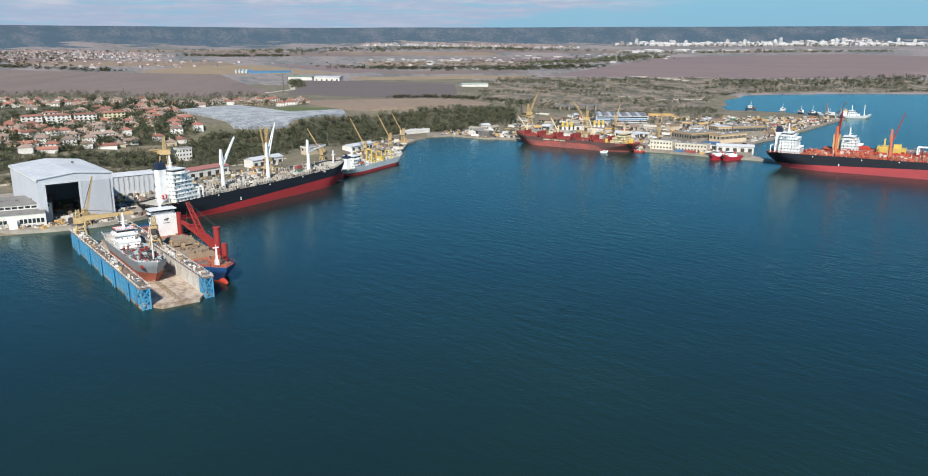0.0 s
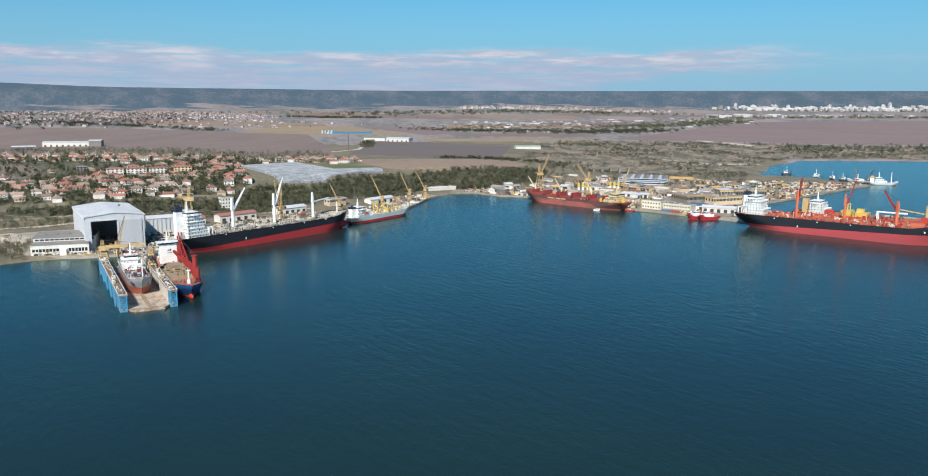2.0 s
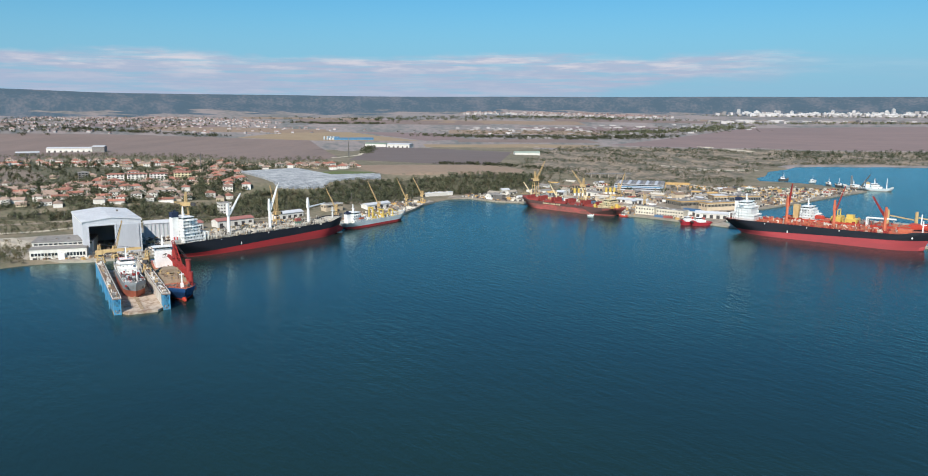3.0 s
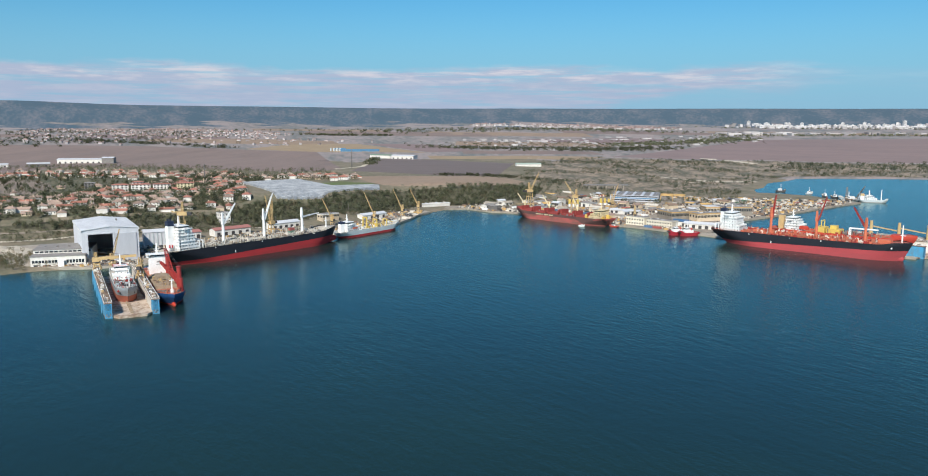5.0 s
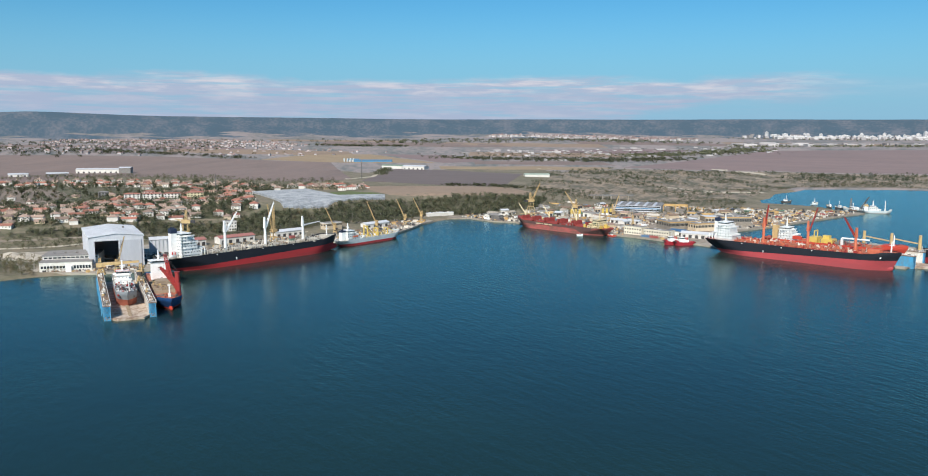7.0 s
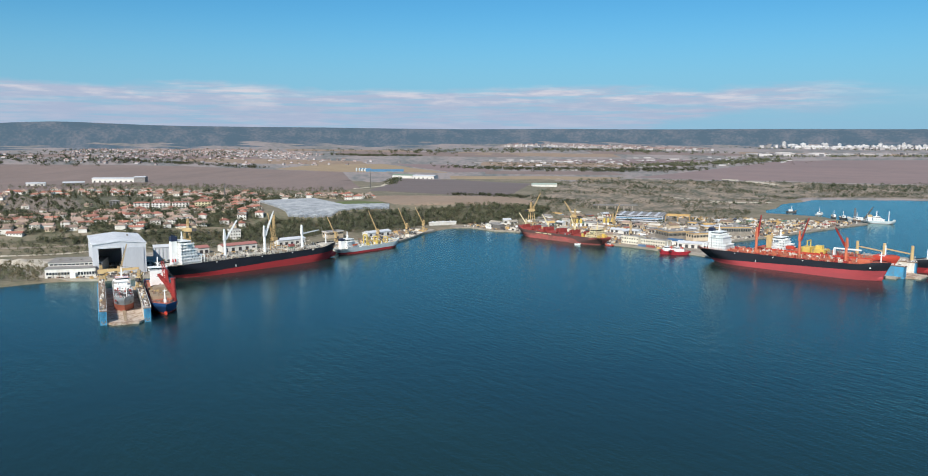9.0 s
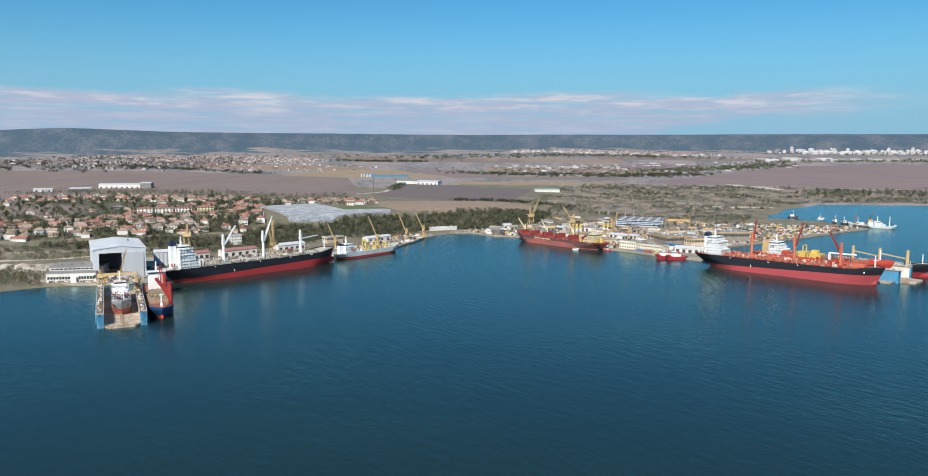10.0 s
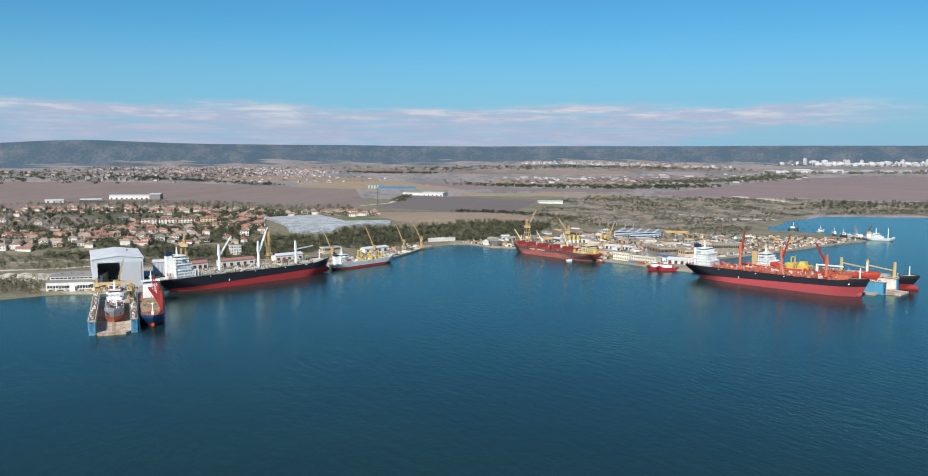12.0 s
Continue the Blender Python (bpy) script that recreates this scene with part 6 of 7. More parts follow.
def pier_end_ships():
    t = thing("survey_ship", 158.8, 373.6, 0, -18, "white survey ship with tall masts at the pier head", "ship")
    ship = dict(L=44, B=9, D=4.2, fore=2.3, rake=0.08, cut=0.04, bulb=False)
    build_hull(ship, t, PALE_HULL, STEEL, GREY_DECK, 1.2)
    accommodation(t, -4, 0, 3.5, 15, 7, 2, funnel=YELLOW, funnel_x=-16, funnel_h=5)
    part("foremast", Mesh().beam((12, 0, 5), (12, 0, 22), 1.4, None, 0.6).beam((12, -3, 16), (12, 3, 16), 0.5), WHITE, t)
    for x, y, L, turn, paint, label in ((125, 419, 20, 12, DARK, "small grey boat anchored near the shore"), (137, 407, 18, 40, PALE_HULL, "white work boat beside the far pier"),
                                        (150.5, 384, 40, 130, PALE_HULL, "pale grey barge with lattice crane at the pier"), (142, 395, 20, 100, STEEL, "grey moored launch at the pier"), (145.5, 390, 17, 128, DARK, "dark moored launch at the pier"), (154, 378.5, 18, 120, GREY_HULL, "small grey tender at the pier head"), (150, 381, 15, 125, RUST_DECK, "small rusty tender at the pier")):
        t = thing("work_boat", x, y, 0, turn, label, "boat", "small boats at the far pier")
        ship = dict(L=L, B=L * 0.24, D=3.2, fore=1.4, rake=0.05, cut=0.04, bulb=False)
        build_hull(ship, t, paint, DARK, GREY_DECK, 0.8)
        w = part("wheelhouse", Mesh().box(-L * 0.25, L * 0.1, -L * 0.08, L * 0.08, 2.4, 7), WHITE, t)
        part("window_band", Mesh().box(-L * 0.2, L * 0.1 + 0.06, -L * 0.08 - 0.06, L * 0.08 + 0.06, 5.2, 6.3), GLASS_DARK, w)
        part("mast", Mesh().beam((0, 0, 7), (0, 0, 15), 0.5, None, 0.25), WHITE, t)
        if L == 40:
            part("lattice_boom", Mesh().lattice((-14, 0, 3), (-30, 0, 26), 2.0, 0.4, 9, 0.8), STEEL, t)
            part("lattice_mast", Mesh().lattice((4, 0, 3), (4, 0, 22), 3, 0.4, 7, 1.2), STEEL, t)


pier_end_ships()

# ---- village, woods, fields' edges and the distance ----
def house(L, D, H, rise, hip, wall, roof, label):
    """A house with a hipped or gabled roof, chimney, door and windows."""
    t = thing("house", 0, 0, 0, 0, label, "house", "village houses")
    b = Mesh().box(-L / 2, L / 2, -D / 2, D / 2, -3, H)
    if not hip:
        for s in (-1, 1):
            b.add([(s * L / 2, -D / 2, H), (s * L / 2, D / 2, H), (s * L / 2, 0, H + rise)], [(0, 1, 2) if s > 0 else (2, 1, 0)])
    body = part("wall", b, wall, t)
    o = 0.7
    k = D / 2 if hip else 0
    x0, y0, z0 = L / 2 + o, D / 2 + o, H - o * rise / (D / 2)
    r = Mesh()
    xr = L / 2 - k * 0.9 if hip else x0
    base = [(-x0, -y0, z0), (x0, -y0, z0), (x0, y0, z0), (-x0, y0, z0)]
    top = [(-xr, 0, H + rise), (xr, 0, H + rise)]
    r.add(base + top, [(0, 1, 5, 4), (2, 3, 4, 5), (1, 2, 5), (3, 0, 4), (0, 3, 2, 1)])
    rf = part("roof", r, roof, t)
    part("chimney", Mesh().cbox(L * 0.2, D * 0.12, H + rise * 0.3, 0.9, 0.9, rise * 0.7 + 1.2), PLASTER_WARM, rf)
    floors = max(1, int(H / 2.7))
    for f in range(floors):
        n = max(2, int(L / 3.4))
        for i in range(n):
            c = -L / 2 + (i + 0.5) * L / n
            part("window", Mesh().box(c - 0.6, c + 0.6, -D / 2 - 0.08, -D / 2 + 0.1, f * 2.8 + 0.9, f * 2.8 + 2.2), GLASS_DARK, body)
        part("window", Mesh().box(L / 2 - 0.1, L / 2 + 0.08, -0.7, 0.7, f * 2.8 + 0.9, f * 2.8 + 2.2), GLASS_DARK, body)
    return t


def leaf_clump(m, x, y, z, rx, rz, n, size, g):
    """Leafy sprays scattered through an uneven crown, each shaded as a piece of the crown's round outside."""
    q = np.random.default_rng(g.getrandbits(32))
    a, u = q.uniform(0, 2 * math.pi, n), q.uniform(-0.75, 1, n)
    k = q.uniform(0.55, 1.05, n) * np.sqrt(1 - np.maximum(0, u) ** 2 * 0.55) * (1 - np.maximum(0, -u) * 0.5)
    p = np.stack([x + rx * k * np.cos(a), y + rx * k * np.sin(a), z + rz * u * q.uniform(0.7, 1.05, n)], -1)

    def ways(lo, hi):
        d = q.normal(size=(n, 3)) * (1, 1, 0.6)
        return d / np.linalg.norm(d, axis=1)[:, None] * (size * q.uniform(lo, hi, n))[:, None]

    d1, d2 = ways(0.6, 1.3), ways(0.5, 1.1)
    out = (p - (x, y, z)) / (rx, rx, rz) + (0, 0, 0.35)
    out = out / np.linalg.norm(out, axis=1)[:, None] + q.normal(0, 0.25, (n, 3))
    out /= np.linalg.norm(out, axis=1)[:, None]
    face_in = (np.cross(d1, d2) * out).sum(1) < 0
    corners = np.stack([p - d1 * 0.5, p + d1 * 0.3 - d2 * 0.5, p + d1 * 0.6 + d2 * 0.2, p + d2 * 0.6 - d1 * 0.2], 1)
    corners[face_in] = corners[face_in][:, ::-1]
    first = len(m.v)
    m.v += corners.reshape(-1, 3).tolist()
    m.f += [(i, i + 1, i + 2, i + 3) for i in range(first, first + 4 * n, 4)]
    m.n.update(zip(range(first, first + 4 * n), np.repeat(out, 4, 0).tolist()))


def tree(h, r, leaf, label, seed, conic=False):
    g = random.Random(seed)
    t = thing("tree", 0, 0, 0, 0, label, "tree", "village trees")
    m = Mesh().tube((0, 0, -1), (0.1, 0.1, h * 0.45), 0.28, 0.16, 6)
    for i in range(5):
        a = i * 1.26 + g.uniform(-0.3, 0.3)
        m.tube((0.1, 0.1, h * (0.28 + 0.03 * i)), (r * 0.6 * math.cos(a), r * 0.6 * math.sin(a), h * (0.5 + 0.06 * i)), 0.12, 0.05, 5)
    part("trunk", m, BARK, t)
    c = Mesh()
    if conic:
        for k in range(5):
            leaf_clump(c, 0, 0, h * (0.3 + 0.14 * k), r * (1 - 0.17 * k), h * 0.13, 26, r * 0.5, g)
    else:
        for i in range(6):
            a = i * 1.05 + g.uniform(-0.4, 0.4)
            leaf_clump(c, r * 0.45 * math.cos(a), r * 0.45 * math.sin(a), h * g.uniform(0.48, 0.7), r * 0.62, h * 0.24, 26, r * 0.34, g)
        leaf_clump(c, 0, 0, h * 0.76, r * 0.6, h * 0.24, 30, r * 0.34, g)
    part("crown", c, leaf, t)
    return t


def inside(poly, x, y):
    hit = False
    for (ax, ay), (bx, by) in zip(poly, poly[1:] + poly[:1]):
        if (ay > y) != (by > y) and x < (bx - ax) * (y - ay) / (by - ay) + ax:
            hit = not hit
    return hit


VILLAGE = [(-155, 180), (-131, 202), (-115, 224), (-101, 241), (-100, 256), (-110, 274), (-131, 303), (-124, 332), (-166, 352), (-220, 354), (-285, 332), (-295, 262), (-246, 202), (-197, 162)]
GLASSHOUSE = [(-126.8, 302.4), (-103.4, 277.9), (-91.2, 262.9), (-75.4, 271.4), (-75.5, 277.7), (-61.5, 303.2), (-64, 309.9), (-82, 298.5), (-112, 329.6), (-122.8, 312.5)]
taken_ground = []


def clear_of(x, y, r):
    return all(math.hypot(x - a, y - b) > r + c for a, b, c in taken_ground)


def apartment(x, y, turn, L, D, floors, wall, roof, label):
    z = ground_at(x, y)
    t = thing("apartment_block", x, y, z, turn, label, "apartment block", "apartment blocks in the village")
    H = floors * 3.0
    body = part("wall", Mesh().box(-L / 2, L / 2, -D / 2, D / 2, -3, H), wall, t)
    part("roof", Mesh().add([(-L / 2 - 1, -D / 2 - 1, H), (L / 2 + 1, -D / 2 - 1, H), (L / 2 + 1, D / 2 + 1, H), (-L / 2 - 1, D / 2 + 1, H), (-L / 2 + 5, 0, H + 1.6), (L / 2 - 5, 0, H + 1.6)],
                            [(0, 1, 5, 4), (2, 3, 4, 5), (1, 2, 5), (3, 0, 4), (0, 3, 2, 1)]), roof, t)
    n = max(3, int(L / 4.5))
    for f in range(floors):
        for i in range(n):
            c = -L / 2 + (i + 0.5) * L / n
            part("window", Mesh().box(c - 1.1, c + 1.1, -D / 2 - 0.1, -D / 2 + 0.1, f * 3 + 0.9, f * 3 + 2.4), GLASS_DARK, body)
            if i % 2 == 0:
                part("balcony", Mesh().box(c - 1.8, c + 1.8, -D / 2 - 1.4, -D / 2, f * 3, f * 3 + 0.2).box(c - 1.8, c + 1.8, -D / 2 - 1.4, -D / 2 - 1.25, f * 3 + 0.2, f * 3 + 1.0), wall, body)
        part("window", Mesh().box(-L / 2 - 0.1, -L / 2 + 0.1, -1.2, 1.2, f * 3 + 0.9, f * 3 + 2.3), GLASS_DARK, body)
    taken_ground.append((x, y, L * S * 0.55))


YELLOW_WALL = material("pale_yellow_plaster", (0.70, 0.63, 0.40), None, 4, 0.85)
for x, y, L, fl, w, r, tag in ((-153.4, 250.5, 22, 4, PLASTER, TILE_ROOF, "white four-storey apartment block with balconies"), (-146.4, 254, 26, 4, PLASTER, TILE_ROOF, "white four-storey apartment block with balconies"),
                              (-139.2, 257.5, 24, 4, PLASTER, TILE_ROOF, "white four-storey apartment block with balconies"), (-132.6, 264, 24, 4, YELLOW_WALL, TILE_ROOF, "pale yellow four-storey apartment block"),
                              (-154, 263, 15, 4, PLASTER, TILE_ROOF, "white apartment block with red roof"), (-178, 264, 14, 3, STEEL, BITUMEN, "unfinished grey concrete apartment block")):
    apartment(x, y, 32, L, 12, fl, w, r, tag)


drape("gardens", VILLAGE, material("garden_ground", (0.15, 0.13, 0.085), (0.075, 0.08, 0.042), 16, 0.95, fine=4, mix=(0.42, 0.58)), 5, 0.07, "green and brown garden ground of the village", "gardens")
drape("bare_plot", [(-292, 288), (-250, 308), (-215, 284), (-186, 254), (-166, 224), (-174, 214), (-195, 210), (-240, 238)], material("bare_brown_earth", (0.25, 0.195, 0.155), (0.17, 0.14, 0.105), 18, 0.95, fine=4), 5, 0.13,
      "bare brown earth plot in the village", "bare ground")


def build_village():
    g = random.Random(23)
    kinds = []
    for L, D, H, rise, hip, w, r, tag in ((13, 11, 5.6, 2.5, True, PLASTER, TILE_ROOF, "white two-storey house with red hipped roof"), (16, 12, 5.8, 2.6, True, PLASTER, TILE_ROOF, "wide white house with red hipped roof"),
                                         (12, 10, 4.0, 2.4, True, PLASTER_WARM, OLD_ROOF, "small cream house with weathered hipped roof"), (14, 10, 4.0, 2.6, False, PLASTER, OLD_ROOF, "white single-storey house with brown gabled roof"),
                                         (13, 11, 6.0, 2.6, True, PLASTER, OLD_ROOF, "white two-storey house with weathered pinkish hipped roof"), (18, 9, 3.4, 2.2, False, PLASTER, TILE_ROOF, "long low white house with red roof"),
                                         (11, 9, 2.8, 2.6, False, PLASTER_WARM, OLD_ROOF, "small cream outbuilding with brown roof")):
        kinds.append(house(L, D, H, rise, hip, w, r, tag))
    firsts = list(kinds)
    made = tries = 0
    while made < 335 and tries < 20000:
        tries += 1
        x, y = g.uniform(-296, -98), g.uniform(162, 354)
        if not inside(VILLAGE, x, y) or inside(GLASSHOUSE, x, y) or not clear_of(x, y, 1.3):
            continue
        near = smooth((-x - 100) / 190)
        if g.random() < 0.45 * near or (x < -163 and y > 218 and y < 330 + 0.25 * (x + 160) and g.random() < 0.93):
            continue
        m = pose(x, y, ground_at(x, y) - 0.05, 0, 0, 32 + g.choice((0, 90, 180, 0)) + g.uniform(-9, 9))
        if firsts:
            firsts.pop().matrix_basis = m
        else:
            copy_thing(g.choice(kinds + kinds[2:5]), m)
        taken_ground.append((x, y, 2.1))
        made += 1
    made = tries = 0
    while made < 26 and tries < 4000:          # the hamlet beyond the greenhouses
        tries += 1
        x, y = g.uniform(-140, -80), g.uniform(318, 366)
        if inside(HAMLET, x, y) and not inside(GLASSHOUSE, x, y) and clear_of(x, y, 1.0):
            copy_thing(g.choice(kinds), pose(x, y, ground_at(x, y) - 0.05, 0, 0, 32 + g.choice((0, 90)) + g.uniform(-12, 12)))
            taken_ground.append((x, y, 2.1))
            made += 1


HAMLET = [(-136, 336), (-120, 330), (-108, 336), (-94, 332), (-84, 346), (-94, 360), (-116, 358)]
build_village()


def build_trees():
    g = random.Random(29)
    kinds = [tree(9, 3.4, LEAF, "green broadleaf tree in a village garden", 1), tree(7, 2.8, LEAF_DRY, "yellowing autumn tree in a village garden", 2), tree(11, 3.6, LEAF, "tall green broadleaf village tree", 3),
             tree(6, 2.6, LEAF_DARK, "dark green garden tree", 4), tree(10, 2.2, LEAF_DARK, "dark green village conifer tree", 5, True), tree(5, 2.4, LEAF_DRY, "small yellow-brown fruit tree", 6)]
    firsts = list(kinds)
    made = tries = 0
    while made < 290 and tries < 20000:
        tries += 1
        x, y = g.uniform(-310, -98), g.uniform(150, 360)
        if not inside(VILLAGE, x, y) or inside(GLASSHOUSE, x, y) or not clear_of(x, y, 0.2):
            continue
        k = g.uniform(0.75, 1.45)
        m = pose(x, y, ground_at(x, y) - 0.05, 0, 0, g.uniform(0, 360)) @ Matrix.Diagonal((k, k, k * g.uniform(0.85, 1.1), 1))
        if firsts:
            firsts.pop().matrix_basis = m
        else:
            t = copy_thing(g.choice(kinds[:4] + kinds), pose(x, y, ground_at(x, y) - 0.05, 0, 0, g.uniform(0, 360)))
            t.scale = (k, k, k * g.uniform(0.85, 1.1))
        taken_ground.append((x, y, 0.7))
        made += 1


build_trees()


def wood(name, count, area, box, hs, leaf, label, seed, dense=40, keep=None, spread=0.42):
    """A stand of trees too many to count: leafy crowns and thin stems in one mesh."""
    g = random.Random(seed)
    m = Mesh()
    made = tries = 0
    while made < count and tries < count * 40:
        tries += 1
        x, y = g.uniform(box[0], box[1]), g.uniform(box[2], box[3])
        if not inside(area, x, y) or (keep and not keep(x, y, g)) or not clear_of(x, y, 0.3):
            continue
        h = g.uniform(*hs)
        z = ground_at(x, y) / S
        r = h * spread * g.uniform(0.7, 1.25)
        leaf_clump(m, x / S, y / S, z + h * 0.6, r, h * 0.42, int(dense * 1.9), r * 0.36, g)
        m.tube((x / S, y / S, z - 0.5), (x / S, y / S, z + h * 0.5), 0.22, 0.12, 4, False)
        made += 1
    return tagged(part(name, m, leaf), label, "woodland", kind="stuff")


SANDY = [([(84, 474), (97, 471), (108, 474), (120, 481)], 7.0), ([(58, 480), (70, 477), (80, 474)], 4.0), ([(66, 667), (84, 668), (100, 663), (112, 657)], 10.0), ([(118, 652), (130, 645), (140, 636)], 10.0)]
for line, width in SANDY:
    for (ax, ay), (bx, by) in zip(line, line[1:]):
        taken_ground.extend((ax + (bx - ax) * k / 3, ay + (by - ay) * k / 3, width * 0.55) for k in range(4))
BELT = [(-148, 178), (-134, 194), (-118, 214), (-101, 230), (-99, 238), (-96, 257), (-90, 260), (-75, 268), (-73, 277), (-59, 300), (-50, 316), (-28, 333), (-10, 352), (4, 362), (4, 330), (-14, 308), (-34, 304),
        (-45, 289), (-53, 263), (-66, 241), (-82, 228), (-94, 214), (-104, 208), (-116, 198), (-130, 185)]
drape("woodland_floor", BELT, material("woodland_floor", (0.10, 0.09, 0.055), (0.06, 0.058, 0.034), 12, 0.95, fine=3), 3, 0.1, "leaf-strewn floor of the slope woodland", "woodland")
wood("woodland", 1500, BELT, (-152, 6, 176, 364), (4, 8.0), LEAF, "grey-green autumn woodland on the slope above the quays", 41, 40)
wood("woodland", 260, BELT, (-152, 6, 176, 364), (4, 8.5), LEAF_DRY, "olive-brown autumn woodland on the slope", 42, 34)
wood("woodland", 600, BELT, (-152, 6, 176, 364), (4, 7.5), LEAF_DARK, "dark green thicket in the slope woodland", 43, 40)
SCRUBLAND = [(-8, 362), (-14, 400), (-18, 540), (20, 610), (150, 660), (330, 670), (330, 546), (208, 541), (148, 529), (133, 500), (121, 480), (113, 450), (107, 430), (106, 410), (96, 376), (30, 372), (8, 340)]
patchy = lambda x, y, g: ripple(x, y, 14) + 0.6 * ripple(x + 30, y, 5) > g.uniform(-0.5, 0.9)
wood("scrub", 3400, SCRUBLAND, (-20, 330, 340, 670), (2.2, 6.5), LEAF_DARK, "olive scrub and bushes beyond the shipyard", 44, 16, patchy, 0.6)
wood("scrub", 1700, SCRUBLAND, (-20, 330, 340, 670), (2, 5), LEAF_DRY, "dry brown scrub beyond the shipyard", 45, 16, patchy, 0.6)
wood("woodland", 420, [(140, 600), (165, 630), (330, 690), (420, 640), (420, 560), (230, 590)], (140, 420, 560, 690), (7, 13), LEAF_DARK, "dark belt of trees beyond the lake", 46, 30, lambda x, y, g: y > 575 + 0.12 * (x - 140) + g.uniform(-8, 30))
wood("woodland", 150, [(-112, 128), (-96, 136), (-92, 142), (-103, 150), (-122, 158), (-135, 140)], (-136, -90, 126, 160), (3, 7.5), LEAF_DRY, "yellowing bushes on the shore beside the workshop", 47, 34)
wood("woodland", 130, [(-118, 128), (-100, 135), (-108, 150), (-135, 150)], (-136, -98, 126, 152), (3, 6), LEAF, "green bushes on the shore beside the workshop", 48, 34)
gardens = lambda x, y, g: x > -168 or y < 216 or g.random() < 0.07
wood("garden_shrubs", 2700, VILLAGE, (-305, -98, 150, 356), (3.5, 9), LEAF, "garden shrubs between the village houses", 49, 18, gardens, 0.55)
wood("garden_shrubs", 900, VILLAGE, (-305, -98, 150, 356), (2, 5), LEAF_DRY, "dry garden shrubs between the village houses", 50, 18, gardens, 0.55)
wood("garden_shrubs", 1100, VILLAGE, (-305, -98, 150, 356), (4, 9), LEAF_DARK, "dark garden trees between the village houses", 53, 24, gardens, 0.5)
wood("scrub", 620, [(-215, 150), (-150, 176), (-128, 184), (-118, 180), (-128, 170), (-150, 160), (-200, 128)], (-216, -117, 127, 185), (2, 6), LEAF, "green bushes beside the dusty road", 58, 20, None, 0.55)
wood("scrub", 160, [(-215, 150), (-150, 176), (-128, 184), (-118, 180), (-128, 170), (-150, 160), (-200, 128)], (-216, -117, 127, 185), (1.5, 4), LEAF_DRY, "dry bushes beside the dusty road", 59, 18, None, 0.55)
TRACKSIDE = [(-130, 181), (-116, 194), (-104, 204), (-94, 210), (-82, 224), (-67, 238), (-54, 260), (-46, 286), (-41, 288), (-49, 260), (-61, 238), (-77, 217), (-91, 203), (-104, 195), (-118, 181)]
wood("scrub", 800, TRACKSIDE, (-132, -40, 178, 290), (2, 5.5), LEAF, "green bushes along the railway", 54, 18, None, 0.55)
wood("scrub", 200, TRACKSIDE, (-132, -40, 178, 290), (1.5, 4), LEAF_DRY, "dry bushes along the railway", 55, 18, None, 0.55)
YARD_EDGE = [(-14, 306), (6, 330), (30, 366), (96, 370), (110, 350), (92, 320), (74, 322), (40, 330), (16, 305)]
wood("yard_trees", 90, YARD_EDGE, (-16, 112, 300, 372), (4, 9), LEAF_DARK, "dark green trees among the yard sheds", 56, 30, None, 0.5)
wood("yard_trees", 70, YARD_EDGE, (-16, 112, 300, 372), (3, 7), LEAF_DRY, "yellowing trees among the yard sheds", 57, 30, None, 0.5)
wood("garden_shrubs", 120, HAMLET, (-140, -80, 318, 366), (3, 8), LEAF, "garden trees of the hamlet beyond the greenhouses", 60, 26, None, 0.5)
NORTH = [(-330, 330), (-300, 392), (-215, 405), (-150, 388), (-128, 400), (-112, 372), (-100, 360), (-104, 345), (-130, 335), (-180, 352), (-260, 350)]
wood("woodland", 520, NORTH, (-335, -98, 325, 410), (4, 9), LEAF, "trees along the village's upper edge", 51, 22)
wood("woodland", 150, NORTH, (-335, -98, 325, 410), (3, 8), LEAF_DRY, "autumn trees along the village's upper edge", 52, 22)


def strip(name, line, width, mat, lift, label, category, step=4):
    """A road or track laid along a line."""
    left, right = [], []
    for i, (x, y) in enumerate(line):
        ax, ay = line[max(0, i - 1)]
        bx, by = line[min(len(line) - 1, i + 1)]
        d = math.hypot(bx - ax, by - ay)
        nx, ny = -(by - ay) / d * width / 2, (bx - ax) / d * width / 2
        left.append((x + nx, y + ny))
        right.append((x - nx, y - ny))
    drape(name, left + right[::-1], mat, step, lift, label, category)


BALLAST = material("railway_ballast", (0.30, 0.25, 0.20), (0.22, 0.18, 0.14), 3, 0.95)
strip("railway", [(-200, 122), (-147, 170), (-128, 186), (-108, 207), (-90, 219), (-70, 232), (-56, 252), (-48, 277), (-36, 304), (-8, 313)], 1.5, BALLAST, 0.10, "railway track on pale ballast behind the yard", "railway", 2)
strip("road", [(-196, 112), (-148, 158), (-126, 176), (-107, 198), (-88, 212), (-64, 228)], 1.5, SAND, 0.12, "pale dusty road behind the hall", "road", 2)
strip("road", [(-124, 408), (-118, 440), (-136, 500), (-150, 560)], 3.0, SAND, 0.4, "pale farm track between fields", "road", 6)
strip("road", [(-190, 193), (-176, 196), (-165, 222), (-150, 240), (-128, 262)], 1.8, ROAD, 0.12, "narrow asphalt village street", "road", 3)
strip("road", [(-230, 216), (-196, 214), (-160, 236)], 1.8, ROAD, 0.12, "narrow asphalt village street", "road", 3)
strip("sandy_track", [(60, 442), (76, 452), (95, 474)], 3.0, SAND, 0.3, "pale sandy strip in the scrub", "track", 4)
for line, width in SANDY:
    strip("sandy_track", line, width, SAND, 0.35, "pale sandy strip in the scrub", "track", 4)
